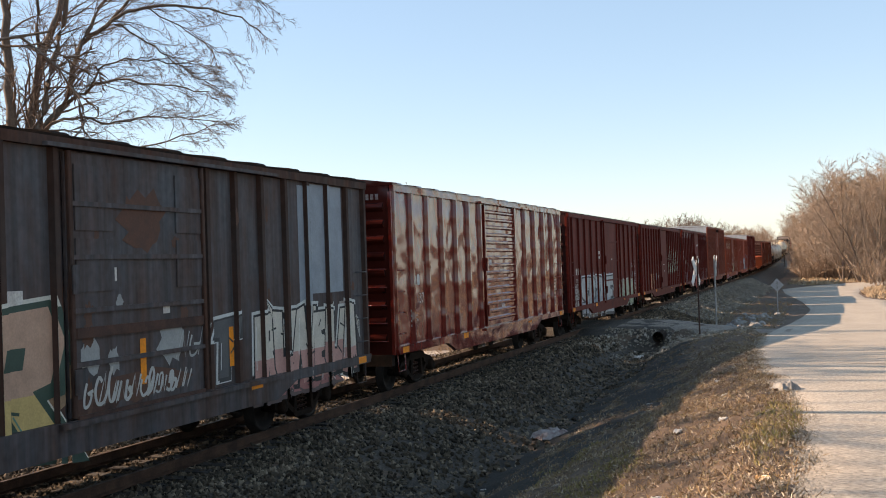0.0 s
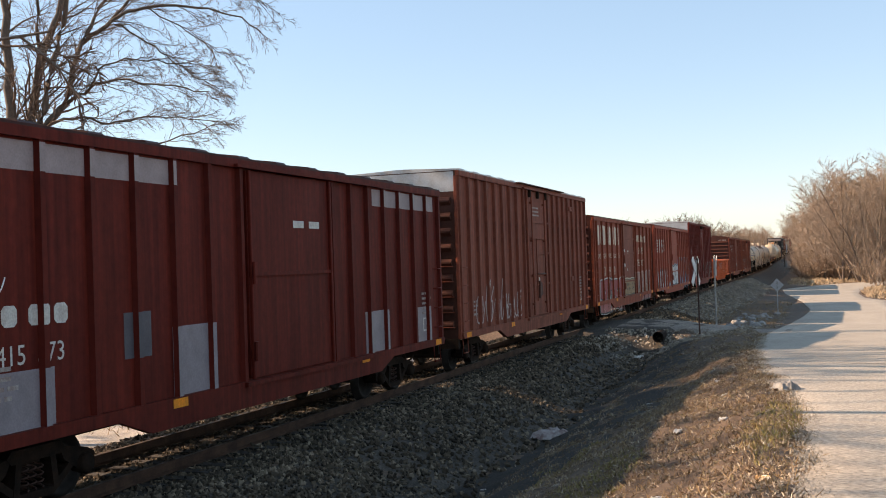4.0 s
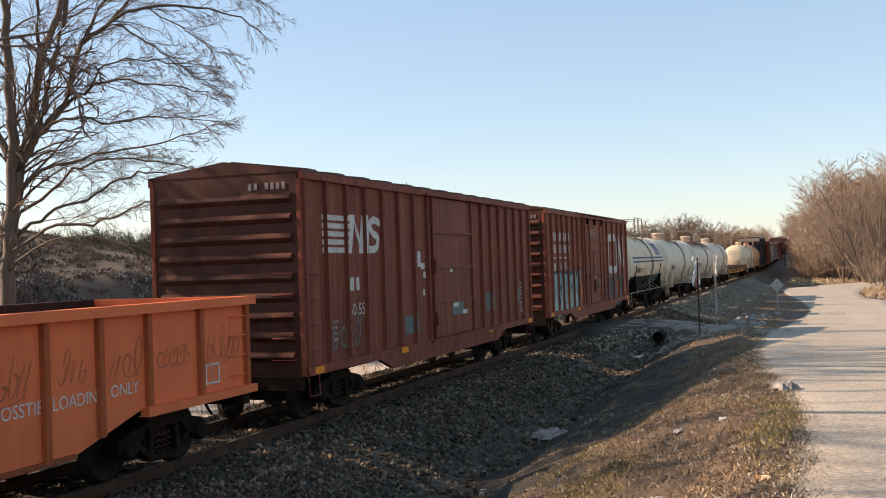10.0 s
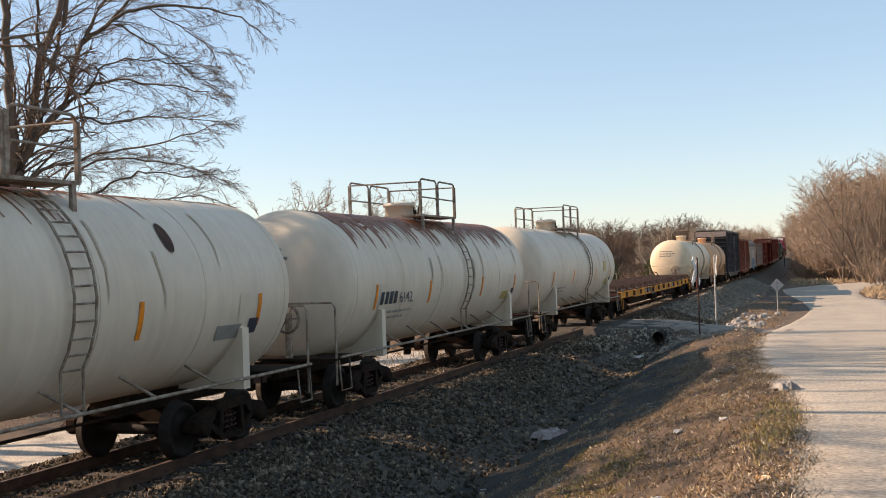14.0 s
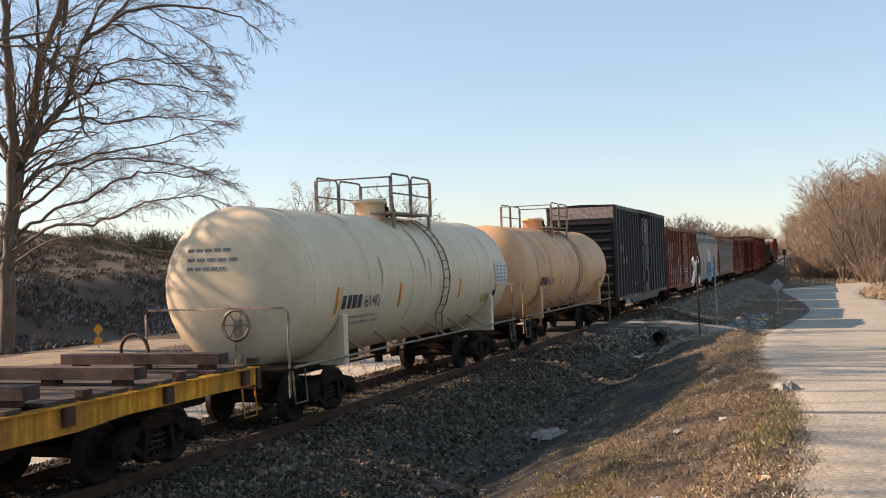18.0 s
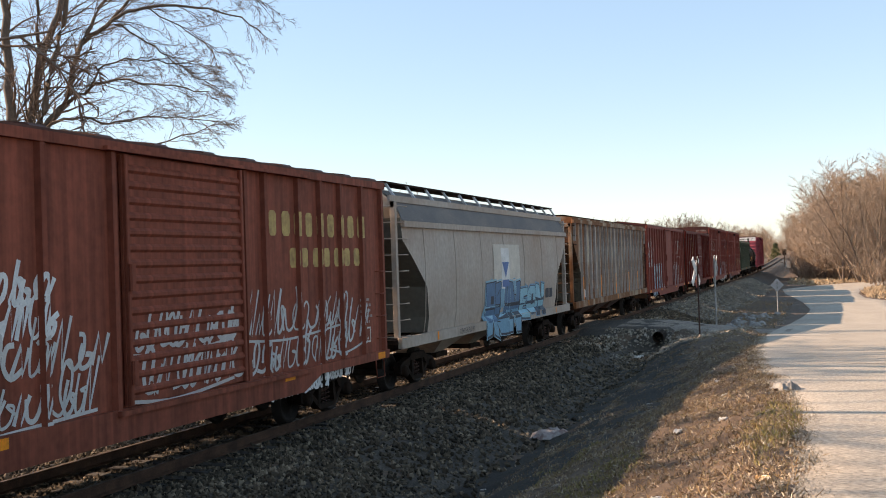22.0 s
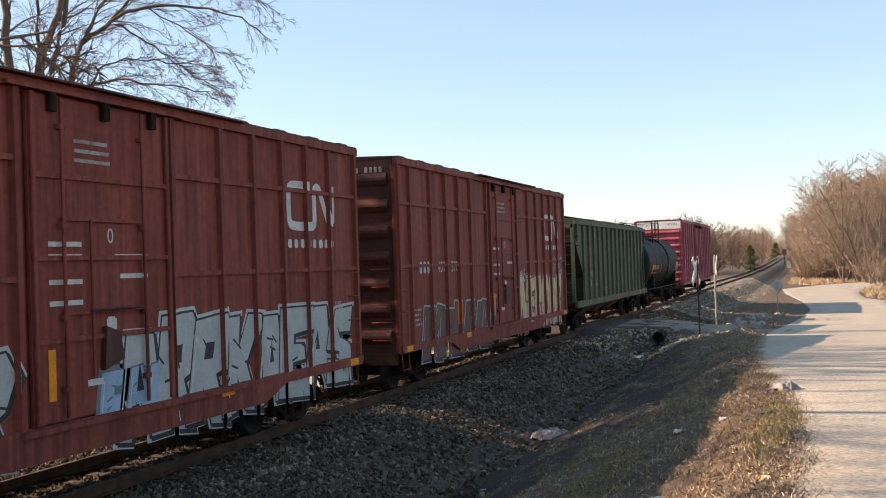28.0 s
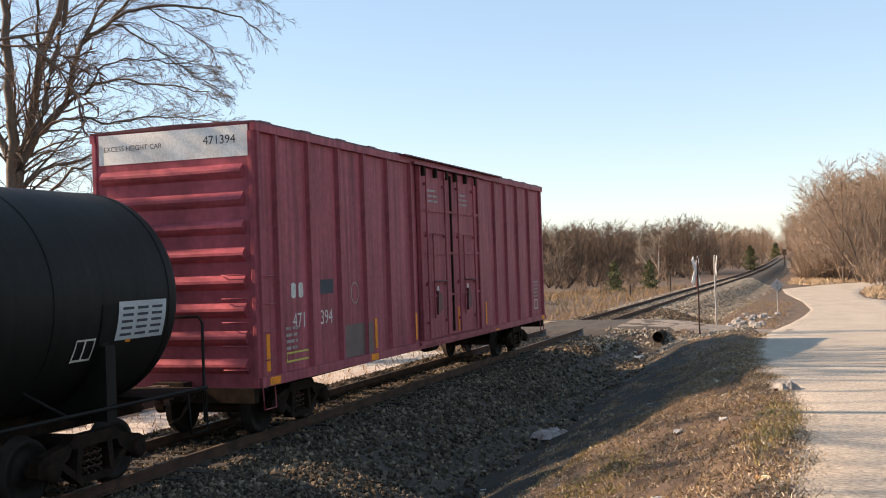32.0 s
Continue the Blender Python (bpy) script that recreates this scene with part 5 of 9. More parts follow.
        part("end_deck", Shape().box(-1.46, 1.46, *sorted((k * (h - 2.0), k * (h + 0.05))), 1.12, 1.2), M["steel_dark"], car)
        ladder(car, 1.50, -h + 0.10 if k < 0 else h - 0.55, 1.1, top - 0.2, 0.45, M["steel_dark"] if kind == "ribbed" else body, 9)
        ladder(car, 0.95 if k < 0 else -1.4, -h - 0.02 if k < 0 else h + 0.10, 1.1, top - 0.2, 0.45, body, 9, "x")
        part("air_reservoir", Shape().lathe([(-0.5, 0.06), (-0.45, 0.2), (0.45, 0.2), (0.5, 0.06)], (0.2, k * (h - 0.75), 1.45), "x", 12), M["steel_dark"], car)
        truck(car, k * (h - 1.95))
    # outlet bays
    for i in range(3):
        y = (-1 + i) * (length - 7.0) / 3.2
        bay = Shape()
        a, b = (1.6, 0.35) if kind == "flow" else (2.15, 0.5)
        v = [(sx * 1.4, y + sy * a, 1.24) for sx in (-1, 1) for sy in (-1, 1)] + [(sx * 0.5, y + sy * b, 0.52) for sx in (-1, 1) for sy in (-1, 1)]
        bay.add(v, [(0, 1, 5, 4), (1, 3, 7, 5), (3, 2, 6, 7), (2, 0, 4, 6), (4, 5, 7, 6)])
        part("outlet_bay", bay, M["rust"] if kind == "ribbed" else body, car)
        part("outlet_gate", Shape().box(-0.6, 0.6, y - 0.45, y + 0.45, 0.40, 0.519, 0.02), M["steel_dark"], car)
    part("centre_sill", Shape().box(-0.26, 0.26, -h - 0.25, h + 0.25, 0.74, 1.11), M["steel_dark"], car)
    couplers(car, h)
    for y in (-h + 2.2, 0.0, h - 2.2):
        part("reflector", Shape().box(1.585, 1.588, y, y + 0.10, 1.05, 1.24), M["reflector"], car, "orange reflector strip")
    return car


TRAIN = []


def couple(car, front, rear):
    """Where a car stands in the train: metres of its two ends along the line at the middle of the clip."""
    TRAIN.append((car, (front + rear) / 2))
    return car


# ---- the train, leading car first ----


def tank_x(z, radius=1.50, centre=2.48):
    return math.sqrt(max(0.01, (radius + 0.012) ** 2 - (z - centre) ** 2))


def hopper_x(z):
    return ramp(z, [(1.0, 1.592), (1.249, 1.592), (1.25, 1.472), (1.6, 1.532), (2.3, 1.562), (2.9, 1.567), (3.35, 1.542)])


SILVER, WHITE_S, BLACK_S = (0.55, 0.55, 0.56), (0.72, 0.71, 0.68), (0.03, 0.03, 0.035)
rnd = random.Random(99)
M["grey_rust"] = paint("rust_edged_grey_paint", (0.055, 0.048, 0.044), (0.095, 0.036, 0.020), 0.55, 0.7)
M["rust_wash"] = material("rust_wash", (0.13, 0.048, 0.024), 0.8, 0, (0.075, 0.038, 0.026), 0.5, 5, edge=0.25)


def blot(car, y, z, w, h, mat, seed, label):
    """An uneven stain in a car's paint."""
    rn = random.Random(seed)
    n = 18
    ring = [(y + w * math.cos(k * 6.283 / n) * rn.uniform(0.6, 1.15), z + h * math.sin(k * 6.283 / n) * rn.uniform(0.6, 1.15)) for k in range(n)]
    return painted(car, "paint_stain", fan((y, z), ring), mat, label, 0.0005)



c = couple(boxcar("grey_boxcar", "weathered grey boxcar with rust stains and colourful graffiti", 15.6, 4.45, M["grey"], 0, 7, (-1.25, 1.85), M["grey"], 4, roof=M["steel_dark"], trim=M["grey_rust"], mesh_end=M["grey_rust"]), -244.6, -229.0)
graffiti(c, 3.4, 0.85, 3.9, 1.25, 6, (0.62, 0.55, 0.45), BLACK_S, 1, (0.75, 0.72, 0.66), key=(0.62, 0.62, 0.57), low=(0.55, 0.27, 0.22), word=(0, 2, 5, 4, 2, 3))
graffiti(c, 3.3, 0.70, 3.2, 0.35, 4, (0.42, 0.15, 0.13), (0.36, 0.22, 0.2), 2, (0.6, 0.5, 0.45))
graffiti(c, 2.05, 1.15, 0.75, 0.95, 1, (0.09, 0.09, 0.09), (0.10, 0.10, 0.10), 3, (0.6, 0.6, 0.57), key=(0.6, 0.6, 0.57))
graffiti(c, -5.4, 0.75, 4.1, 1.75, 3, (0.52, 0.30, 0.20), (0.07, 0.17, 0.11), 4, (0.10, 0.24, 0.17), key=(0.66, 0.62, 0.52), low=(0.60, 0.40, 0.14), cloud=(0.30, 0.17, 0.09), word=(6, 1, 0), thick=0.1)
tag_scrawl(c, -1.0, 1.2, 2.3, 0.35, (0.5, 0.47, 0.42), 5, 1, 0.04)
for y, z, w, h in ((-1.05, 3.35, 0.75, 0.8), (1.1, 3.35, 0.7, 0.8), (-1.05, 2.6, 0.75, 0.65), (1.1, 2.6, 0.7, 0.65)):
    p = BANDS[c.name]
    part("door_plate", Shape().box(1.562, 1.578, y, y + w, z, z + h, 0.01), M["grey"], c)
blot(c, 0.35, 3.5, 0.55, 0.5, M["rust_wash"], 1, "rust-brown blotch")
part("door_belt", Shape().box(1.562, 1.60, -1.1, 1.72, 2.04, 2.17, 0.012), M["rust"], c, "rusted belt")
part("door_belt", Shape().box(1.562, 1.60, -1.1, 1.72, 1.02, 1.12, 0.012), M["rust"], c, "rusted belt")
for y, z, w, h, q in ((-0.8, 1.82, 0.22, 0.24, 3), (-0.35, 1.72, 0.12, 0.2, 4), (0.9, 1.85, 0.35, 0.3, 5), (-0.2, 2.45, 0.08, 0.1, 6)):
    blot(c, y, z, w, h, spray((0.33, 0.33, 0.31)), q, "pale scuffed paint")
tag_scrawl(c, 1.05, 1.62, 0.6, 0.5, (0.42, 0.42, 0.40), 6, 1, 0.03)
for i in range(26):
    blot(c, rnd.choice((-1.25, -0.75, 1.15, 1.7, 2.9, 3.75, 4.6, 5.4, 6.3, 7.2, -3.4, -2.6)) + rnd.uniform(-0.15, 0.15), rnd.uniform(1.2, 4.1), rnd.uniform(0.03, 0.12), rnd.uniform(0.06, 0.3), M["rust_wash"], 30 + i, "rust stain")
patch(c, 4.95, 2.15, 0.42, 2.1, spray((0.25, 0.29, 0.32)), "pale blue-grey repaint")
patch(c, 5.45, 2.35, 1.3, 1.95, spray((0.27, 0.31, 0.34)), "pale blue-grey repaint")
stickers(c, [(-0.65, 2.72, 0.4, 0.17), (-2.2, 2.3, 0.3, 0.35), (-1.6, 2.2, 0.14, 0.3), (0.75, 2.25, 0.16, 0.14)])
for y in (-2.6, 0.2, 2.55, 6.0):
    painted(c, "reflector", [rect(y, 1.35, 0.13, 0.6)], M["reflector"], "upright orange reflector strip", 0.004)
blot(c, 0.3, 1.35, 1.35, 0.22, M["rust_wash"], 9, "rust-eaten door foot")
blot(c, -0.7, 1.2, 0.5, 0.2, M["rust"], 10, "rust-eaten door foot")

c = couple(boxcar("glossy_red_boxcar", "shiny red boxcar with rippled sides and a louvred door", 15.45, 4.5, M["gloss_red"], 1, 6, (-1.4, 1.75), None, 3, "ribbed", posts_rear=5), -227.55, -212.1)
lettering(c, "6 137", 0.24, M["white"], XS, -6.6, 1.95)
name_blocks(c, -6.6, 2.35, 0.6, 0.24, 2, M["white"], 5)
stickers(c, [(-0.95, 2.72, 0.28, 0.16), (0.15, 2.55, 0.45, 0.06)])
tag_scrawl(c, 0.2, 1.5, 0.25, 0.2, WHITE_S, 3, 1, 0.025)

c = couple(boxcar("maroon_boxcar", "maroon boxcar with large silver block graffiti", 15.5, 4.47, M["maroon"], 2, 6, (-1.3, 1.85), None, 3, post_list=(-7.68, -7.08, -5.96, -4.84, -3.67, -2.48, -1.42, 1.97, 2.75, 3.87, 5.08, 6.21, 7.44)), -210.86, -195.3)
name_blocks(c, -6.47, 2.23, 0.95, 0.24, 3, M["white"], 7)
lettering(c, "32  35", 0.24, M["white"], XS, -6.47, 1.85)
graffiti(c, -5.3, 0.62, 5.8, 1.45, 5, (0.44, 0.45, 0.43), (0.10, 0.11, 0.12), 12, (0.78, 0.78, 0.76), key=(0.62, 0.63, 0.63), low=(0.34, 0.36, 0.37), cloud=(0.16, 0.22, 0.25), word=(1, 0, 7, 5, 4), thick=0.09, slant=0.05)
graffiti(c, 2.7, 0.66, 3.6, 1.15, 4, (0.42, 0.43, 0.30), (0.14, 0.19, 0.12), 13, (0.62, 0.62, 0.52), key=(0.60, 0.60, 0.52), low=(0.26, 0.33, 0.20))
for q in range(4):
    tag_scrawl(c, rnd.choice((2.3, 5.8, 6.6)), 1.0 + 0.45 * q, 0.8, 0.3, (0.5, 0.47, 0.44), 130 + q, 1, 0.022)
tag_scrawl(c, -7.0, 1.05, 0.8, 0.8, (0.55, 0.5, 0.42), 14, 3)
stickers(c, [(-2.1, 3.0, 0.3, 0.12), (-2.1, 2.8, 0.3, 0.12), (0.3, 2.75, 0.3, 0.05)])

c = couple(boxcar("maroon_boxcar", "dark red boxcar with pale outline graffiti beside the door", 15.9, 4.45, M["maroon"], 3, 7, (-1.35, 1.65), None, 1), -194.4, -178.4)
tag_scrawl(c, 1.9, 1.9, 3.0, 1.35, (0.56, 0.62, 0.46), 21, 2, 0.06)
graffiti(c, 1.9, 1.85, 3.0, 0.4, 3, (0.3, 0.38, 0.24), (0.58, 0.64, 0.48), 22, (0.58, 0.64, 0.48))
tag_scrawl(c, 4.95, 1.95, 1.2, 1.2, (0.5, 0.56, 0.42), 23, 3, 0.05)
ring = [2 * math.pi * q / 28 for q in range(28)]
painted(c, "graffiti_fill", [rect(-4.72, 0.72, 1.08, 0.5)], spray((0.50, 0.30, 0.19)), "pale tan sprayed foot", 0.003)
painted(c, "graffiti_fill", fan((-4.2, 1.5), [(-4.2 + 0.66 * math.cos(a), 1.5 + (0.48 + 0.07 * math.sin(3 * a)) * math.sin(a)) for a in ring]), spray((0.60, 0.25, 0.12)), "round orange sprayed form", 0.0045)
painted(c, "graffiti_edge", stroke(curve_pts([(-4.75, 1.02), (-4.45, 1.16), (-4.3, 1.45), (-4.1, 1.3), (-3.8, 1.2), (-3.7, 1.0)], 5), 0.035) + stroke(curve_pts([(-4.55, 1.75), (-4.45, 1.6), (-4.3, 1.72)], 5), 0.03) + stroke([(-4.72, 1.0), (-3.64, 1.03)], 0.02), spray((0.16, 0.06, 0.035)), "dark sprayed lines", 0.006)
patch(c, -3.2, 1.55, 0.68, 0.38, spray((0.13, 0.15, 0.17)), "dark grey repaint")
stickers(c, [(-2.2, 2.35, 0.16, 0.2), (-2.0, 2.2, 0.2, 0.16), (-1.9, 1.6, 0.15, 0.2), (-0.2, 2.35, 0.5, 0.05)])
lettering(c, "0", 0.2, M["white"], 1.566, 0.2, 1.88)

c = couple(boxcar("maroon_boxcar", "maroon boxcar with pale repainted patches along its top", 15.7, 4.52, M["maroon"], 4, 7, (-1.3, 1.8), None, 1), -177.08, -161.3)
lettering(c, "415  573", 0.24, M["white"], XS, -6.7, 1.82)
name_blocks(c, -6.6, 2.25, 1.3, 0.24, 3, M["white"], 8)
patch(c, -7.7, 4.02, 4.5, 0.34, spray((0.36, 0.27, 0.26)), "pale patch under the roof")
patch(c, 3.9, 4.02, 3.6, 0.34, spray((0.36, 0.27, 0.26)), "pale patch under the roof")
patch(c, -6.8, 1.0, 1.05, 0.75, spray((0.27, 0.22, 0.23)), "grey repaint")
patch(c, -3.3, 1.0, 1.05, 1.05, spray((0.27, 0.22, 0.23)), "grey repaint")
patch(c, -4.4, 1.7, 0.6, 0.6, spray((0.09, 0.08, 0.09)), "dark repaint")
patch(c, 3.4, 1.0, 1.1, 0.9, spray((0.30, 0.24, 0.24)), "grey repaint")
patch(c, 6.2, 1.05, 1.0, 0.8, spray((0.30, 0.24, 0.24)), "grey repaint")
tag_scrawl(c, -7.7, 2.6, 0.9, 0.45, WHITE_S, 31, 1, 0.03)
stickers(c, [(0.3, 3.5, 0.4, 0.12), (0.9, 3.5, 0.4, 0.12)])

c = couple(boxcar("tall_boxcar", "tall brown-red boxcar with a silver roof and upper end", 15.4, 5.13, M["brown"], 5, 8, (-1.3, 1.55), None, 3, roof=M["silver"], end_top=M["silver"], plug=True, rise=0.06, posts_rear=8), -159.9, -144.5)
for z in (4.55, 2.05):
    part("vent_box", Shape().box(1.50, 1.60, 4.75, 5.15, z, z + 0.16, 0.02), M["brown"], c)
data_panel(c, 6.1, 2.9, XS, M["dull_white"], rnd, 0.4, 9)
stickers(c, [(6.2, 1.5, 0.32, 0.28), (6.2, 1.15, 0.32, 0.28)], M["reflector"])
tag_scrawl(c, -6.5, 1.2, 4.5, 0.9, (0.5, 0.4, 0.36), 35, 1, 0.05)

c = couple(boxcar("oxide_red_boxcar", "oxide red boxcar with large cream lettering and red graffiti", 15.3, 4.48, M["oxide"], 6, 6, (-1.25, 1.95), M["brown"], 4, post_list=(-7.5, -6.98, -5.84, -4.7, -3.61, -2.38, -1.4, 2.05, 2.72, 3.98, 5.11, 6.35, 7.46)), -143.0, -127.7)
M["cream_text"] = material("cream_stencil", (0.72, 0.62, 0.46), 0.75, 0, (0.5, 0.38, 0.26), 0.35, 5)
name_blocks(c, -6.65, 3.38, 5.1, 0.8, 8, M["cream_text"], 61, 0.26)
lettering(c, "GIVES A GREEN LIGHT TO INNOVATIONS", 0.21, M["cream_text"], XS, -6.65, 2.82, 0.92)
for k, t in enumerate(("53", "09", "60")):
    lettering(c, t, 0.42, M["cream_text"], XS, -5.65 + k * 1.12, 2.08, 0.95)
name_blocks(c, 3.1, 3.58, 2.9, 0.34, 8, M["cream_text"], 62, 0.26)
lettering(c, "SERVES", 0.33, M["cream_text"], XS, 3.55, 3.0, 1.15)
lettering(c, "THE SOUTH", 0.33, M["cream_text"], XS, 3.05, 2.4, 1.05)
graffiti(c, -6.2, 0.55, 5.0, 1.36, 5, (0.34, 0.035, 0.035), (0.08, 0.02, 0.02), 63, (0.55, 0.24, 0.2), key=(0.60, 0.60, 0.54), low=(0.42, 0.10, 0.09), cloud=(0.04, 0.10, 0.06), word=(1, 2, 7, 1, 3), thick=0.05)
graffiti(c, -1.15, 1.1, 3.0, 0.72, 6, (0.33, 0.19, 0.08), (0.10, 0.06, 0.035), 64, (0.5, 0.38, 0.22), key=(0.52, 0.45, 0.32), word=(5, 4, 0, 1, 4, 1), thick=0.08)
graffiti(c, 2.0, 0.95, 5.0, 1.1, 5, (0.42, 0.22, 0.16), (0.20, 0.09, 0.07), 65, (0.55, 0.35, 0.3), key=(0.60, 0.34, 0.28), low=(0.32, 0.17, 0.11), thick=0.05)
graffiti(c, -1.0, 0.72, 8.2, 0.3, 9, (0.45, 0.16, 0.15), (0.42, 0.25, 0.22), 66, (0.25, 0.1, 0.1))
stickers(c, [(-0.95, 3.05, 0.35, 0.15), (0.0, 3.0, 0.35, 0.15), (-0.9, 2.4, 0.35, 0.15), (-0.1, 2.2, 0.12, 0.12)])
for k in range(14):
    part("siding_lap", Shape().box(1.499, 1.5025, -7.4, -1.4, 1.3 + 0.22 * k, 1.325 + 0.22 * k), M["brown"], c)

c = couple(boxcar("oxide_red_boxcar", "oxide red boxcar with a white emblem and blue and silver graffiti", 15.75, 4.52, M["oxide_light"], 7, 7, (-1.35, 1.85), None, 3, post_list=(-7.8, -7.24, -6.3, -5.36, -4.44, -3.55, -2.57, -1.47, 1.96, 2.59, 3.5, 4.48, 5.36, 6.29, 7.1, 7.8)), -126.4, -110.6)
stripe_emblem(c, -7.0, 3.05, 2.8, 0.75, M["white"])
lettering(c, "406 208", 0.24, M["dull_white"], XS, -6.1, 1.95)
name_blocks(c, -6.15, 2.35, 0.45, 0.24, 2, M["white"], 71)
graffiti(c, -7.0, 0.9, 4.0, 1.1, 4, (0.50, 0.47, 0.45), (0.20, 0.18, 0.18), 72, (0.12, 0.1, 0.1))
graffiti(c, -1.2, 1.1, 2.95, 1.15, 5, (0.66, 0.64, 0.60), (0.05, 0.05, 0.06), 73, (0.05, 0.05, 0.06), thick=0.1, key=(0.3, 0.36, 0.42), word=(1, 4, 8, 3, 0))
graffiti(c, 1.9, 0.85, 5.6, 1.75, 5, (0.42, 0.10, 0.05), (0.05, 0.03, 0.06), 74, (0.24, 0.40, 0.52), key=(0.30, 0.45, 0.55), low=(0.18, 0.36, 0.50), cloud=(0.40, 0.18, 0.22), slant=0.35)
tag_scrawl(c, -2.4, 1.05, 1.0, 0.4, (0.25, 0.52, 0.55), 76, 1, 0.06)
tag_scrawl(c, -1.2, 0.82, 3.4, 0.28, (0.45, 0.42, 0.38), 77, 1, 0.03)
stickers(c, [(-2.3, 2.3, 0.22, 0.42), (-2.6, 2.5, 0.12, 0.14)])

c = couple(boxcar("tall_boxcar", "tall red-brown boxcar with a silver upper end and white scrawls", 15.5, 5.15, M["tall_red"], 8, 8, (-1.3, 1.6), None, 3, roof=M["silver"], end_top=M["silver"], plug=True, rise=0.06, post_list=(-7.66, -6.97, -6.2, -5.47, -4.65, -3.86, -3.07, -2.24, -1.42, 1.72, 2.92, 3.94, 5.02, 6.17, 7.39)), -109.6, -94.1)
lettering(c, "8 004", 0.3, M["white"], XS, -5.4, 2.68)
name_blocks(c, -6.5, 2.68, 0.7, 0.3, 2, M["white"], 81)
tag_scrawl(c, -7.6, 2.75, 0.95, 0.75, WHITE_S, 82, 2)
tag_scrawl(c, -6.9, 1.1, 5.8, 0.95, (0.45, 0.36, 0.33), 83, 1, 0.06)
graffiti(c, 2.5, 1.0, 4.2, 1.2, 5, (0.16, 0.10, 0.08), (0.15, 0.06, 0.045), 84, (0.2, 0.12, 0.1), key=(0.58, 0.56, 0.53), thick=0.04)
graffiti(c, -6.0, 0.85, 2.6, 1.7, 3, (0.15, 0.045, 0.035), (0.15, 0.045, 0.035), 85, (0.16, 0.07, 0.06), key=(0.56, 0.52, 0.48), thick=0.02, word=(3, 8, 0))
graffiti(c, -3.2, 0.95, 2.2, 1.35, 3, (0.17, 0.09, 0.07), (0.15, 0.05, 0.04), 86, (0.2, 0.12, 0.1), key=(0.50, 0.45, 0.40), thick=0.03)
tag_scrawl(c, -7.6, 2.75, 0.75, 0.7, (0.6, 0.57, 0.5), 87, 1, 0.05)
tag_scrawl(c, 5.5, 1.3, 1.6, 0.7, WHITE_S, 85, 1, 0.05)
stickers(c, [(6.3, 1.2, 0.5, 0.2)], M["reflector"])

c = couple(gondola("orange_gondola", "faded orange gondola with a dropped floor, empty", 16.2, M["orange"]), -92.9, -76.7)
BANDS[c.name] = [(-8, 8, 1.464)]
stripe_emblem(c, -1.5, 1.58, 2.6, 0.5, M["dull_white"])
lettering(c, "CROSSTIE", 0.165, M["white"], 1.466, 2.30, 1.22)
lettering(c, "LOADING", 0.165, M["white"], 1.466, 3.44, 1.22)
lettering(c, "ONLY", 0.165, M["white"], 1.466, 4.54, 1.24)
tag_scrawl(c, -7.8, 1.5, 1.15, 0.55, (0.10, 0.04, 0.03), 91, 1, 0.06)
tag_scrawl(c, -6.3, 1.2, 1.6, 0.9, (0.66, 0.30, 0.18), 92, 2, 0.03)
tag_scrawl(c, -4.2, 1.3, 1.6, 0.5, (0.66, 0.30, 0.18), 93, 1, 0.03)
framed_label(c, -7.0, 1.12, 0.42, 0.28, 1.466, M["dark_text"], None)
framed_label(c, 6.78, 1.14, 0.38, 0.30, 1.466, M["white"], None)
for i, (y, z, w, h) in enumerate([(2.35, 1.45, 0.8, 0.55), (3.5, 1.5, 0.7, 0.5), (4.5, 1.45, 0.75, 0.6), (5.5, 1.5, 0.95, 0.55), (6.8, 1.5, 0.95, 0.6), (-5.2, 1.2, 0.8, 0.9), (-2.1, 1.3, 0.8, 0.7)]):
    tag_scrawl(c, y, z, w * 0.8, h * 0.7, (0.42, 0.10, 0.04), 140 + i, 1, 0.014)
lettering(c, "40", 0.18, M["dull_white"], 1.466, -7.75, 1.95)

c = couple(boxcar("brown_boxcar", "brown boxcar with a white striped emblem and teal overspray", 15.5, 4.5, M["brown"], 10, 7, (-1.3, 1.8), None, 3), -74.9, -59.4)
stripe_emblem(c, -6.9, 3.06, 2.8, 0.75, M["white"])
name_blocks(c, -5.9, 2.34, 0.68, 0.26, 3, M["white"], 101)
lettering(c, "550 557", 0.24, M["white"], XS, -5.95, 1.87)
tag_scrawl(c, -6.8, 1.3, 1.5, 0.6, (0.14, 0.13, 0.11), 102, 1, 0.05)
for y, z, w, h in ((-2.9, 1.3, 0.8, 0.4), (0.1, 1.55, 0.9, 0.35), (3.1, 1.5, 0.5, 0.5), (6.1, 1.6, 0.4, 0.4)):
    patch(c, y, z, w, h, spray((0.10, 0.13, 0.12)), "teal overspray")
stickers(c, [(-2.05, 2.75, 0.2, 0.35), (-1.85, 2.7, 0.25, 0.14), (-1.7, 2.5, 0.14, 0.14), (-1.75, 2.1, 0.12, 0.14), (0.2, 1.75, 0.4, 0.1), (0.0, 2.6, 0.18, 0.1), (0.9, 1.55, 0.35, 0.1)])

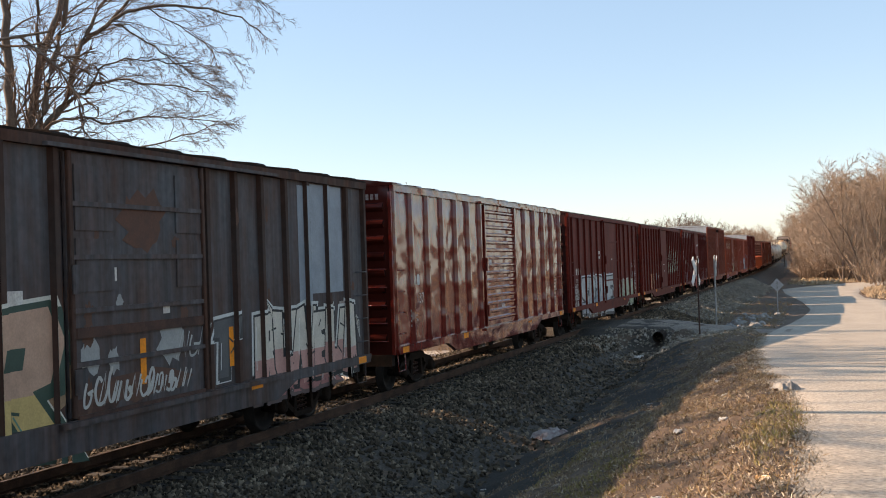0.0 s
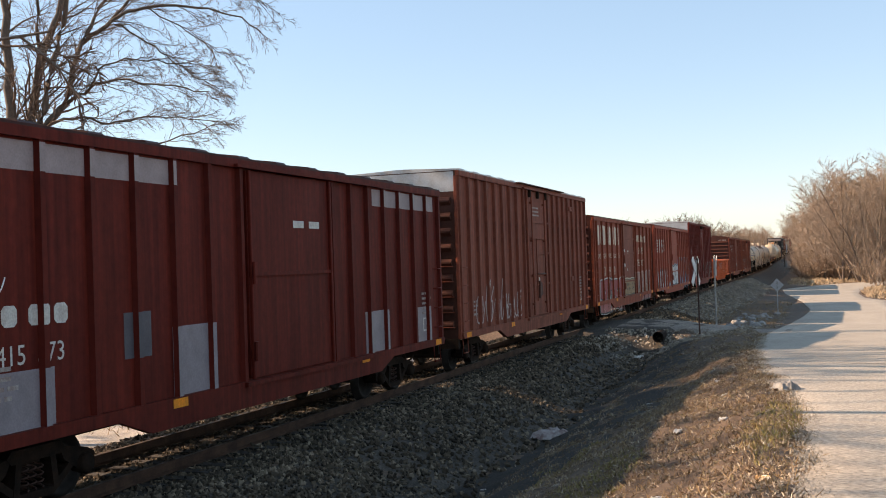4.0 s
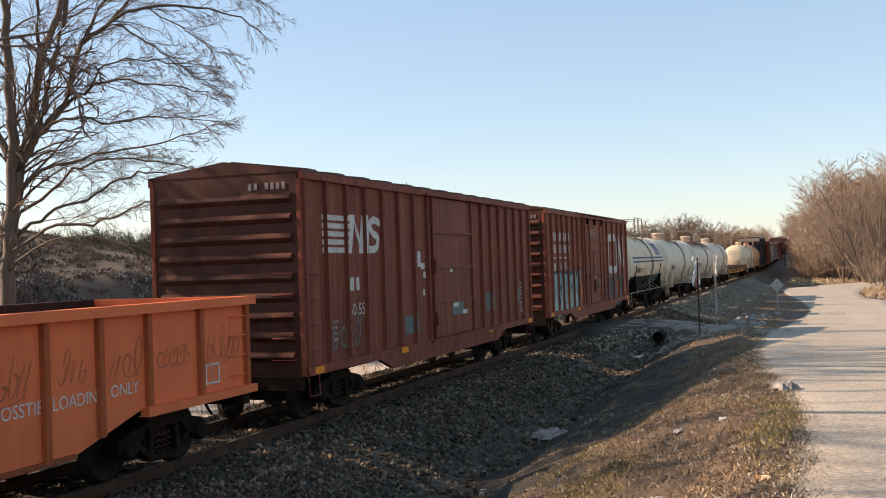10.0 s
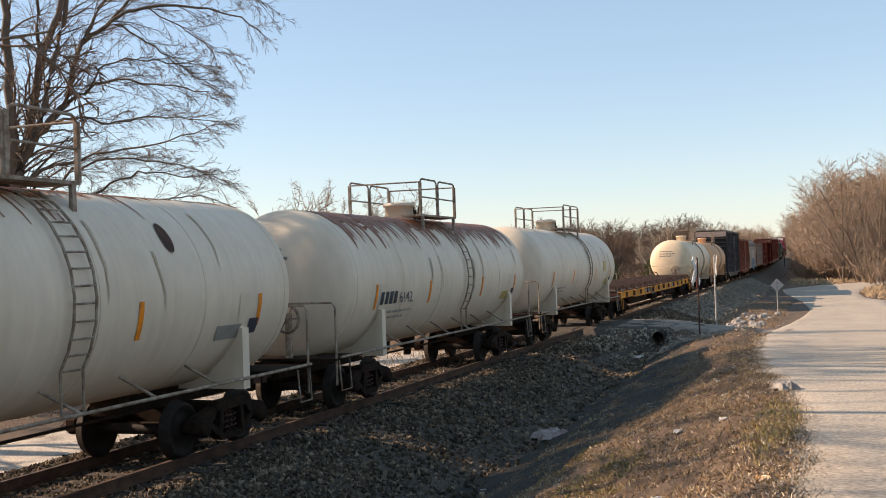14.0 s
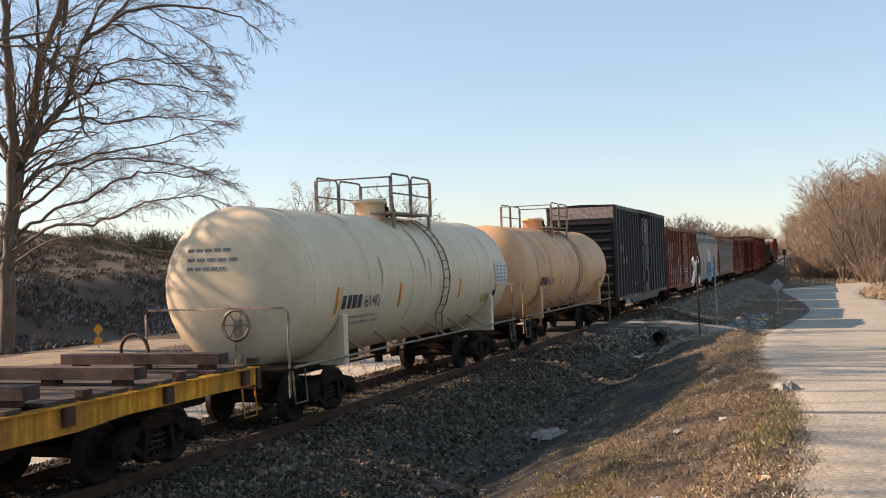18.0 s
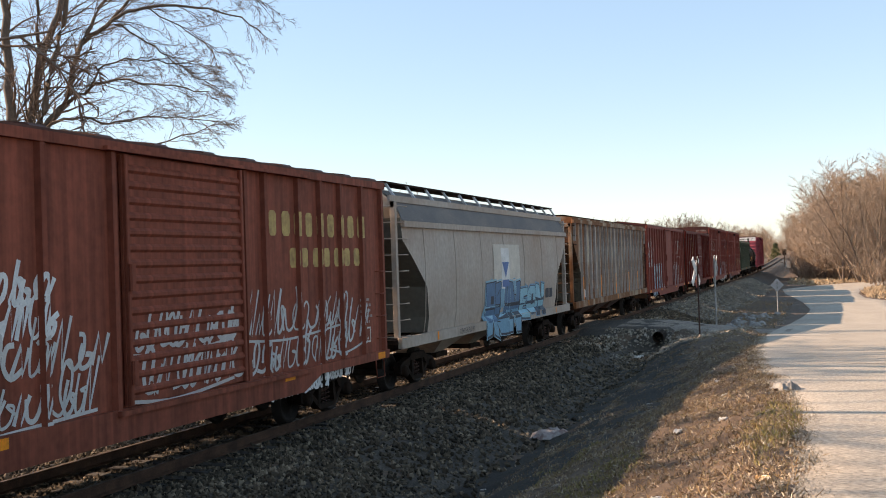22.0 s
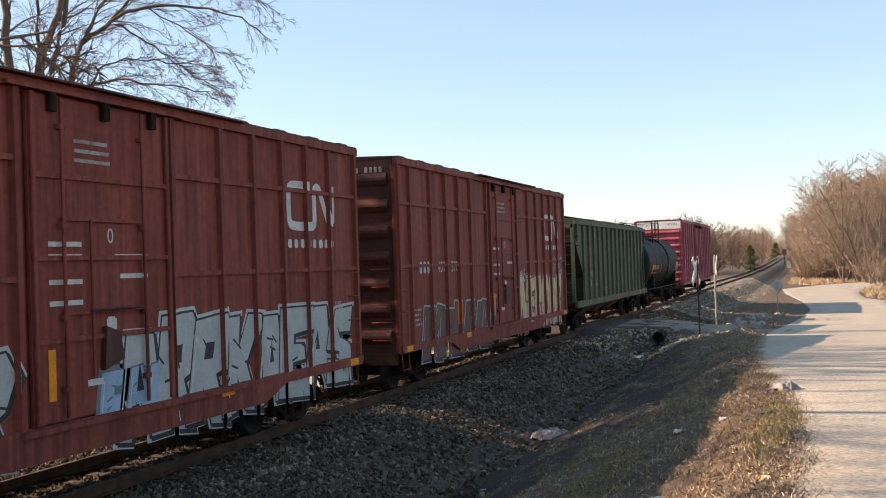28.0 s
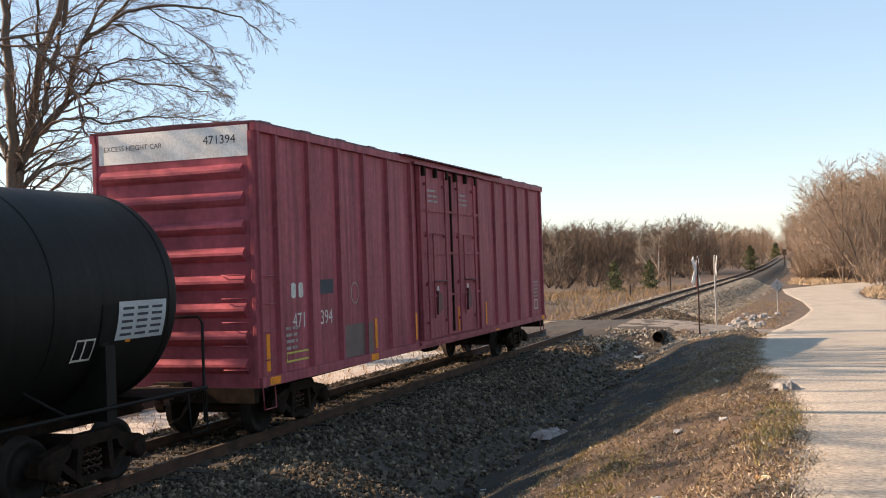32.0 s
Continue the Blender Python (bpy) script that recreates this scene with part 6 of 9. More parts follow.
c = couple(boxcar("mineral_red_boxcar", "mineral red boxcar with a large white emblem and teal graffiti", 15.6, 4.5, M["cn_brown"], 11, 7, (-1.85, 1.95), None, 3, plug=True, post_list=(-7.72, -6.98, -6.11, -5.37, -4.56, -3.67, -2.89, -2.0, 2.06, 2.94, 4.21, 5.41, 6.49, 7.66)), -57.3, -41.7)
worm_emblem(c, 3.1, 2.2, 4.0, 1.62, M["white"])
for z, w in ((3.46, 3), (3.04, 3)):
    for k in range(3):
        name_blocks(c, -6.8 + k * 0.87, z, 0.62, 0.3, w, M["white"], 110 + k)
for k, t in enumerate(("414", "437")):
    lettering(c, t, 0.27, M["white"], XS, -5.95 + k * 0.87, 2.44, 0.95)
name_blocks(c, -6.75, 2.44, 0.5, 0.27, 2, M["white"], 115)
for k in range(3):
    patch(c, -6.8 + k * 0.87, 2.86, 0.62, 0.05, M["white"])
graffiti(c, -6.7, 0.95, 4.0, 1.35, 4, (0.20, 0.36, 0.33), (0.05, 0.05, 0.05), 116, (0.36, 0.5, 0.46), thick=0.1, low=(0.36, 0.50, 0.46), word=(4, 5, 0, 8))
graffiti(c, 2.1, 0.85, 4.3, 1.2, 4, (0.045, 0.028, 0.036), (0.03, 0.025, 0.03), 117, (0.30, 0.12, 0.17), key=(0.15, 0.085, 0.11), low=(0.13, 0.06, 0.08))
stickers(c, [(0.5, 1.75, 0.14, 0.18), (0.9, 1.8, 0.14, 0.18)])
for y in (-7.55, -2.4, -4.7, 3.0, 5.2, 6.6):
    painted(c, "reflector", [rect(y, 1.25, 0.13, 0.6)], M["reflector"], "upright orange reflector strip", 0.005)

M["rust_top"] = material("red_brown_rust", (0.21, 0.075, 0.038), 0.9, 0, (0.34, 0.17, 0.10), 0.45, 1.6, (1, 0.8, 1), 0.15, 0.2, 20, 0.15, 0.15)


# tank cars
def stencils(car, y, z, text, size, mat, squeeze=1.0, tilt=0.0):
    x = tank_x(z + size / 2)
    return lettering(car, text, size, mat, x + 0.004, y, z, squeeze)


def rust_streaks(car, n, seed, colour, a0=75, depth=35, span=6.0, wide=0.35):
    """Streaks run down the shell from the top."""
    rr = random.Random(seed)
    s = Shape()
    for _ in range(n * 4):
        y, w = rr.uniform(-span, span), rr.uniform(0.015, wide * 0.35)
        a1 = a0 - depth * rr.uniform(0.1, 1.0) ** 1.5
        k, v = 7, []
        for i in range(k):
            t = math.radians(a0 + (a1 - a0) * i / (k - 1))
            ww = w * (1 - i / (k - 1)) ** 0.6 + 0.006
            lift = 1.506 + rr.uniform(0, 0.0015)
            for q in (-ww, ww):
                v.append((lift * math.cos(t), y + q + rr.uniform(-0.015, 0.015), 2.48 + lift * math.sin(t)))
        s.add(v, [(2 * i, 2 * i + 1, 2 * i + 3, 2 * i + 2) for i in range(k - 1)])
    ob = part("rust_streak", s, spray(colour), car, "rust streaks down the shell")
    return tagged(ob, kind="stuff")


def rust_cap(car, y0, y1, mean, swing, seed):
    """Rust over the top of a shell, with a ragged lower edge that runs down in tongues."""
    rn = random.Random(seed)
    n, k = 220, 5
    v, low = [], mean
    for i in range(n + 1):
        y = y0 + (y1 - y0) * i / n
        low = mean + swing * noise.noise((y * 0.55, seed, 0)) * 1.6 + swing * 0.55 * noise.noise((y * 4.0, seed, 3)) - (swing * rn.random() if rn.random() < 0.10 else 0)
        for j in range(k):
            a = math.radians(min(low, 96) + (100 - min(low, 96)) * j / (k - 1))
            v.append((1.5065 * math.cos(a), y, 2.48 + 1.5065 * math.sin(a)))
    f = [(i * k + j, (i + 1) * k + j, (i + 1) * k + j + 1, i * k + j + 1) for i in range(n) for j in range(k - 1)]
    return part("rust_cap", Shape().add(v, f, True), M["rust_top"], car, "rust-covered top of the tank")


c = couple(tankcar("cream_tank_car", "cream tank car with blue stripes and a black belly", 12.3, M["tank_cream"], lower=M["tank_black"], seed=12), -40.5, -28.6)
on_shell(c, -5.2, 5.3, 10.5, 13.5, 1.5, 2.48, M["blue_text"], "stripe", "navy blue stripe")
on_shell(c, -5.2, 5.3, 3.0, 6.0, 1.5, 2.48, M["blue_text"], "stripe", "navy blue stripe")
name_blocks_y = [(2.95 + 0.47 * k, 2.95, 0.36, 0.62) for k in range(4)]
painted(c, "emblem", [q for y, z, w, h in name_blocks_y for q in (rect(y, z, 0.1, h), rect(y + w - 0.1, z, 0.1, h), rect(y + 0.1, z + h - 0.1, w - 0.2, 0.1))], M["blue_text"], "blue name in plain blocks", 0.004, None, tank_x)
stencils(c, -2.75, 2.06, "301858", 0.24, M["dark_text"])
painted(c, "name_stencil", [rect(-3.75 + 0.23 * k, 2.06, 0.16, 0.24) for k in range(4)], M["dark_text"], "owner's mark in plain bars", 0.004, None, tank_x)
stencils(c, 3.3, 2.35, "LIMESTONE SLURRY", 0.12, M["dark_text"])
tag_scrawl(c, 2.0, 1.55, 2.2, 0.5, (0.35, 0.37, 0.36), 121, 1, 0.05, tank_x)

for name, lab, mat, f_, r_, num, seed in (("white_tank_car", "dirty white tank car with rust streaks below its walkway", "tank_white", -27.1, -13.45, "6136", 13), ("rusty_tank_car", "white tank car with heavy rust along its top", "tank_white", -11.8, 1.87, "6142", 14),
                                          ("white_tank_car", "fairly clean white tank car with a yellow sticker", "tank_white", 3.6, 17.25, "", 15), ("cream_tank_car", "dirty cream tank car with a white placard panel", "tank_cream", 46.8, 60.45, "6140", 17), ("tan_tank_car", "tank car stained tan and orange all over", "tank_tan", 62.1, 75.75, "6219", 18)):
    c = couple(tankcar(name, lab, 13.65, M[mat], seed=seed), f_, r_)
    if num:
        stencils(c, -3.9, 2.0, num, 0.26, M["dark_text"], 1.1)
        painted(c, "name_stencil", [rect(-4.95 + 0.25 * k, 2.0, 0.17, 0.26) for k in range(4)], M["dark_text"], "owner's mark in plain bars", 0.004, None, tank_x)
    painted(c, "data_stencil", [rect(y, z, w, h) for y, z, w, h in text_rows(-4.9, 1.80, 2, 2.0, 0.05, 0.12, rnd)], spray((0.36, 0.33, 0.29)), "", 0.003, None, tank_x)
    painted(c, "sticker", [rect(4.1, 1.75, 0.7, 0.22)], spray((0.5, 0.36, 0.12) if seed != 13 else (0.3, 0.28, 0.25)), "", 0.004, None, tank_x)
    painted(c, "sticker", [rect(5.0, 1.8, 0.3, 0.24)], M["dark_text"], "", 0.004, None, tank_x)
    rust_streaks(c, {13: 26, 14: 110, 15: 6, 17: 4, 18: 14}[seed], seed, (0.30, 0.115, 0.06) if seed != 18 else (0.62, 0.35, 0.16), 84, {13: 45, 14: 58, 15: 30, 17: 40, 18: 90}[seed], 5.9 if seed != 13 else 3.0, 0.5 if seed == 14 else 0.14)
    if seed == 14:
        rust_cap(c, -5.9, 5.9, 54, 15, 5)
    if seed == 13:
        rust_cap(c, -5.9, 5.9, 76, 9, 6)
    if seed in (17,):
        painted(c, "placard", [rect(5.1, 2.2, 1.2, 0.62)], spray((0.66, 0.65, 0.62)), "white data placard", 0.005, None, tank_x)
        painted(c, "placard_text", [rect(5.2 + 0.36 * i, 2.27 + 0.1 * j, 0.26, 0.04) for i in range(3) for j in range(5)], M["dull_white"], "", 0.007, None, tank_x)
    if seed == 13:
        painted(c, "stain", fan((3.0, 3.3), [(3.0 + 0.13 * math.cos(a), 3.3 + 0.22 * math.sin(a)) for a in [2 * math.pi * q / 12 for q in range(12)]]), M["rust"], "dark scorched patch", 0.004, None, tank_x)
    if seed == 15:
        painted(c, "sticker", [rect(3.6, 2.3, 0.45, 0.4)], spray((0.62, 0.45, 0.14)), "yellow sticker", 0.004, None, tank_x)


c = couple(flatcar("yellow_flat_car", "yellow flat car with dark cross bunks on a timber deck", 27.2, M["yellow"]), 18.2, 45.4)
BANDS[c.name] = [(-14, 14, 1.424)]
patch(c, -6.2, 0.99, 2.0, 0.24, M["dark_text"], "black number panel")
lettering(c, "251161", 0.20, M["white"], 1.429, -5.3, 1.0, 1.0)
painted(c, "name_stencil", [rect(-6.1 + 0.2 * k, 1.02, 0.13, 0.18) for k in range(4)], M["white"], "owner's mark in plain bars", 0.004)
patch(c, 4.2, 0.98, 1.4, 0.25, M["dark_text"], "black name panel")
painted(c, "name_stencil", [rect(4.35 + 0.4 * k, 1.01, 0.27, 0.19) for k in range(3)], M["white"], "owner's mark in plain bars", 0.004)
tag_scrawl(c, -4.1, 0.92, 1.2, 0.3, (0.08, 0.05, 0.03), 161, 1, 0.05)

c = couple(boxcar("black_tall_boxcar", "tall black boxcar with white numbers and a rusty upper end", 15.7, 5.13, M["black"], 19, 9, (-1.0, 2.0), None, 3, end_top=M["dull_white"], plug=True, rise=0.06, posts_rear=6), 77.45, 93.2)
name_blocks(c, -6.9, 3.1, 1.2, 0.32, 3, M["white"], 191, gaps=())
for k, t in enumerate(("40", "96", "98")):
    lettering(c, t, 0.32, M["white"], XS, -6.88 + k * 0.86, 2.56, 0.95)
stickers(c, [(-6.95, 1.75, 0.4, 0.22), (-6.95, 1.45, 0.4, 0.22), (-2.9, 1.5, 0.35, 0.12)], M["reflector"])
graffiti(c, -5.6, 0.75, 3.4, 0.32, 6, (0.62, 0.62, 0.6), (0.4, 0.4, 0.4), 192, (0.2, 0.2, 0.2))
stickers(c, [(-1.6, 3.0, 0.14, 0.14), (0.35, 2.2, 0.3, 0.06)])
for k, t in enumerate(("CLOSE AND LOCK", "DOORS BEFORE", "MOVING CAR")):
    lettering(c, t, 0.085, M["white"], 1.568, -0.25 + 0.06 * k, 4.30 - 0.19 * k, 1.0)
data_panel(c, 5.0, 2.3, XS, M["dull_white"], rnd, 0.4, 6)
data_panel(c, 5.9, 2.3, XS, M["dull_white"], rnd, 0.4, 5)
stickers(c, [(6.0, 1.05, 0.45, 0.2), (6.0, 1.3, 0.45, 0.2)], M["reflector"])

c = couple(boxcar("brown_boxcar", "brown boxcar with a shield emblem and white scrawled graffiti", 15.8, 4.5, M["brown"], 20, 8, (-1.0, 2.1), None, 3, "ribbed", post_list=(-7.78, -6.9, -6.02, -5.18, -4.31, -3.42, -2.45, -1.12, 2.2, 2.85, 4.04, 4.91, 5.77, 6.75, 7.75)), 94.35, 110.15)
M["gold_text"] = material("dull_gold_stencil", (0.50, 0.33, 0.11), 0.75, 0, (0.3, 0.17, 0.07), 0.35, 5)
sh = [(-5.7, 4.05), (-5.45, 3.95), (-5.1, 4.05), (-4.75, 3.95), (-4.5, 4.05), (-4.4, 3.6), (-4.45, 3.1), (-4.7, 2.8), (-5.1, 2.62), (-5.5, 2.8), (-5.75, 3.1), (-5.8, 3.6), (-5.7, 4.05)]
painted(c, "shield_emblem", stroke(sh, 0.06), M["gold_text"], "gold outline of a shield", 0.001)
name_blocks(c, -5.6, 3.45, 1.1, 0.16, 5, M["gold_text"], 201)
name_blocks(c, 3.05, 3.36, 4.0, 0.42, 9, M["gold_text"], 203, 0.2)
name_blocks(c, 3.75, 2.82, 3.1, 0.34, 7, M["gold_text"], 204, 0.2)
tag_scrawl(c, -7.55, 1.8, 1.8, 1.9, WHITE_S, 205, 4, 0.045)
tag_scrawl(c, -6.7, 1.15, 5.2, 1.05, (0.55, 0.53, 0.5), 206, 2, 0.055)
tag_scrawl(c, -3.3, 2.1, 0.9, 0.8, WHITE_S, 207, 2, 0.06)
tag_scrawl(c, -0.8, 1.2, 2.5, 1.2, (0.48, 0.44, 0.42), 208, 2, 0.06)
tag_scrawl(c, 2.2, 1.15, 3.6, 1.2, (0.52, 0.50, 0.47), 209, 2, 0.05)
tag_scrawl(c, 5.3, 1.4, 1.7, 0.9, (0.55, 0.53, 0.5), 210, 1, 0.05)
tag_scrawl(c, 2.6, 0.78, 3.6, 0.24, (0.55, 0.53, 0.5), 218, 1, 0.045)
tag_scrawl(c, 2.1, 0.68, 3.0, 0.25, WHITE_S, 210, 1, 0.05)

c = couple(hopper("grey_covered_hopper", "weathered grey covered hopper with bowed sides and blue graffiti", 16.2, 4.45, M["hopper_grey"], "flow"), 110.9, 127.1)
graffiti(c, -1.9, 0.80, 3.3, 1.42, 3, (0.045, 0.15, 0.27), (0.012, 0.04, 0.085), 211, (0.25, 0.5, 0.58), xf=hopper_x, key=(0.22, 0.45, 0.55), low=(0.12, 0.33, 0.46), word=(0, 2, 5), slant=0.05, cloud=(0.14, 0.34, 0.45), thick=0.05)
graffiti(c, 1.5, 1.12, 2.9, 0.95, 3, (0.20, 0.46, 0.55), (0.02, 0.08, 0.16), 213, (0.4, 0.62, 0.66), xf=hopper_x, key=(0.10, 0.28, 0.42), word=(4, 6, 5), slant=0.08, thick=0.05)
painted(c, "paint_patch", [rect(-1.1, 2.25, 2.7, 1.05)], spray((0.60, 0.53, 0.44)), "pale patch where a sign was", 0.001, None, hopper_x)
painted(c, "emblem", [rect(-0.35, 2.05, 0.8, 1.15)], spray((0.72, 0.70, 0.66)), "white panel with a blue wedge", 0.003, None, hopper_x)
painted(c, "emblem_wedge", [[(-0.3, 2.8), (0.4, 2.8), (0.05, 2.35)], rect(-0.3, 2.1, 0.7, 0.2)], spray((0.06, 0.15, 0.36)), "", 0.005, None, hopper_x)
painted(c, "sticker", [rect(4.75, 1.6, 0.42, 0.3), rect(5.25, 1.6, 0.42, 0.3)], M["dark_text"], "", 0.004, None, hopper_x)
lettering(c, "CENTER FLOW", 0.13, M["dark_text"], 1.594, -4.3, 1.07)

c = couple(hopper("brown_covered_hopper", "rusty brown covered hopper with pale worn ribs", 17.1, 4.42, M["hopper_brown"], "ribbed", 18), 128.15, 145.25)
M["worn_rib"] = paint("worn_pale_rib_paint", (0.46, 0.42, 0.38), (0.24, 0.12, 0.08), 0.45, 0.75)
for ob in list(c.children):
    if ob.name.startswith("rib"):
        ob.data.materials[0] = M["worn_rib"]
rr0 = random.Random(22)
for k in range(17):
    if rr0.random() < 0.7:
        y = -7.1 + k * 0.841
        s = Shape().box(1.501, 1.504, y + 0.1, y + 0.1 + rr0.uniform(0.25, 0.45), 1.3 + rr0.uniform(0, 1.0), 4.1)
        part("rust_patch", s, M["rust"] if rr0.random() < 0.6 else M["worn_rib"], c, "rusted panel")
for y in (-7.2, -3.75, -0.4, 2.95, 5.5):
    part("reflector", Shape().box(1.582, 1.586, y, y + 0.12, 1.3, 2.15), M["reflector"], c, "upright orange reflector strip")
lettering(c, "5 82", 0.3, M["dark_text"], 1.507, -5.35, 2.0)
part("sticker", Shape().prism_x([(-6.75, 1.36), (-6.47, 1.36), (-6.47, 1.58), (-6.55, 1.68), (-6.75, 1.66)], 1.506, 1.509), M["white"], c, "white sticker")

c = couple(boxcar("mineral_red_boxcar", "mineral red boxcar with a white emblem and pale blue graffiti", 15.5, 4.48, M["cn_red"], 23, 7, (-1.2, 1.95), None, 4, posts_rear=7), 146.0, 161.5)
worm_emblem(c, 4.05, 2.98, 1.9, 0.78, M["white"])
name_blocks(c, -6.7, 2.05, 0.55, 0.24, 2, M["white"], 231)
lettering(c, "41", 0.2, M["white"], XS, -6.7, 1.65)
tag_scrawl(c, -7.5, 2.3, 1.4, 1.5, WHITE_S, 232, 3, 0.05)
graffiti(c, -5.9, 0.8, 3.3, 1.5, 5, (0.42, 0.52, 0.55), (0.03, 0.035, 0.05), 233, (0.62, 0.6, 0.5), key=(0.55, 0.58, 0.58), low=(0.24, 0.38, 0.50), word=(7, 2, 0, 4, 5), thick=0.05)
tag_scrawl(c, -3.4, 0.85, 1.9, 0.4, (0.5, 0.48, 0.46), 234, 1, 0.05)
graffiti(c, 2.15, 0.85, 2.5, 1.45, 4, (0.55, 0.57, 0.55), (0.03, 0.03, 0.035), 235, (0.25, 0.25, 0.25), key=(0.6, 0.6, 0.58), low=(0.42, 0.47, 0.46), word=(8, 6, 5, 1), thick=0.05)
tag_scrawl(c, 4.9, 1.2, 1.8, 0.4, (0.5, 0.45, 0.42), 236, 1, 0.04)
name_blocks(c, 4.1, 2.72, 1.9, 0.12, 8, M["white"], 237)
stickers(c, [(-2.0, 1.15, 0.12, 0.5), (-7.4, 1.0, 0.12, 0.6), (6.7, 1.3, 0.12, 0.6)], M["reflector"])

c = couple(boxcar("maroon_boxcar", "maroon boxcar with a louvred door and faint gold emblem", 15.9, 4.47, M["maroon"], 24, 6, (-1.3, 2.0), None, 3, "ribbed", posts_rear=6), 163.05, 178.95)
painted(c, "shield_emblem", stroke([(y + 0.6, z) for y, z in sh], 0.05), M["gold_text"], "faint gold outline of a shield", 0.001)
name_blocks(c, -6.6, 2.2, 0.9, 0.26, 3, M["dull_white"], 241)
data_panel(c, 3.2, 2.0, XS, M["dull_white"], rnd, 0.6, 3)

for (f_, r_, e_, num, y_w, sd) in ((179.9, 195.9, 5.08, ("405", "708"), -7.0, 25), (197.97, 213.85, 5.1, ("409", "370"), -6.55, 26)):
    c = couple(boxcar("tall_mineral_red_boxcar", "tall mineral red boxcar with grey block graffiti" if sd == 25 else "tall mineral red boxcar with pink and gold graffiti", r_ - f_, e_, M["cn_red"], sd, 6, (-1.3, 1.55), None, 3, plug=True, rise=0.06, post_list=(-(r_ - f_) / 2 + 0.1, -7.15, -5.85 + (0.05 if sd == 25 else 0.0), -4.76, -3.81, -2.81, -1.42, 1.66, 2.95, 3.96, 4.93, 5.83, 6.75, (r_ - f_) / 2 - 0.1), belts=(4.15, 2.78), end_ridges=7), f_, r_)
    name_blocks(c, y_w, 2.60, 0.75, 0.27, 3, M["white"], 251)
    for k, t in enumerate(num):
        lettering(c, t, 0.27, M["white"], XS, y_w + 1.22 + k * 0.97, 2.88 - 0.27 + (0.0), 1.0)
    if sd == 25:
        for z in (3.63, 3.18):
            for k in range(3):
                name_blocks(c, y_w + k * 1.05, z, 0.75, 0.38, 3 if k < 2 else 2, M["white"], 252 + k)
        graffiti(c, -5.7, 0.66, 4.1, 1.3, 5, (0.42, 0.41, 0.39), (0.05, 0.05, 0.05), 253, (0.6, 0.58, 0.55), key=(0.5, 0.48, 0.46), thick=0.05)
        graffiti(c, 0.3, 0.64, 7.3, 1.45, 8, (0.46, 0.45, 0.43), (0.05, 0.05, 0.05), 254, (0.62, 0.6, 0.57), key=(0.52, 0.5, 0.48), thick=0.05)
        graffiti(c, 0.0, 0.8, 1.1, 0.8, 2, (0.30, 0.42, 0.56), (0.45, 0.52, 0.6), 255, (0.6, 0.6, 0.6))
        tag_scrawl(c, -7.75, 2.9, 1.0, 0.5, WHITE_S, 256, 1, 0.03)
        patch(c, -7.05, 1.36, 0.82, 0.12, M["gold_text"], "yellow bar")
    else:
        graffiti(c, 1.9, 0.66, 5.4, 1.7, 6, (0.64, 0.46, 0.24), (0.14, 0.04, 0.04), 263, (0.70, 0.60, 0.40), key=(0.34, 0.09, 0.11), low=(0.66, 0.34, 0.25), word=(5, 4, 0, 6, 2, 0), thick=0.04)
        graffiti(c, -6.3, 0.6, 5.2, 1.2, 5, (0.14, 0.05, 0.04), (0.03, 0.03, 0.03), 264, (0.42, 0.4, 0.38), key=(0.36, 0.35, 0.34), slant=0.3, thick=0.05)
        tag_scrawl(c, 1.8, 2.2, 0.7, 0.5, WHITE_S, 265, 1, 0.03)
        tag_scrawl(c, 6.2, 2.3, 1.2, 0.7, (0.5, 0.45, 0.42), 266, 2, 0.03)
    worm_emblem(c, 5.1, 3.48, 1.95, 0.82, M["white"])
    name_blocks(c, 5.15, 3.16, 1.9, 0.15, 8, M["white"], 257)
    stickers(c, [(-0.95, 3.15, 0.6, 0.06), (-0.95, 3.0, 0.6, 0.06), (-0.95, 2.7, 0.6, 0.06), (-0.95, 2.45, 0.6, 0.06), (0.3, 3.0, 0.7, 0.06), (0.4, 2.75, 0.6, 0.06), (0.1, 1.95, 0.2, 0.3), (-0.3, 1.45, 0.3, 0.08)])
    lettering(c, "0", 0.2, M["white"], 1.566, 0.15, 3.2)
    painted(c, "reflector", [rect(-3.95, 1.3, 0.13, 0.6)], M["reflector"], "upright orange reflector strip", 0.005)
    painted(c, "reflector", [rect(-1.0, 1.35, 0.13, 0.6)], M["reflector"], "upright orange reflector strip", 0.005)

c = couple(hopper("green_covered_hopper", "dark green covered hopper with ribbed sides", 16.6, 4.38, M["green"], "ribbed", 15), 215.6, 232.2)
lettering(c, "911", 0.26, M["white"], 1.504, -4.86, 1.75)
lettering(c, "818", 0.26, M["white"], 1.504, -5.86, 1.75)
BANDS[c.name] = [(-8, 8, 1.502)]
name_blocks(c, -5.86, 2.12, 0.78, 0.24, 4, M["gold_text"], 281)
s = Shape()
for y in (-2.7, -0.1, 0.9):
    for j in range(3):
        s.box(1.502, 1.505, y, y + 0.36, 1.36 + 0.1 * j, 1.42 + 0.1 * j)
part("data_stencil", s, M["gold_text"], c)
framed_label(c, -2.75, 2.3, 0.3, 0.36, 1.503, M["dull_white"], None)
framed_label(c, 5.0, 1.5, 0.34, 0.34, 1.503, M["white"], None)
part("emblem", Shape().prism_x([(-5.72, 2.55), (-5.42, 2.5), (-5.42, 2.85), (-5.36, 3.25), (-5.77, 3.25), (-5.82, 2.9)], 1.502, 1.506), spray((0.42, 0.035, 0.03)), c, "small red emblem")

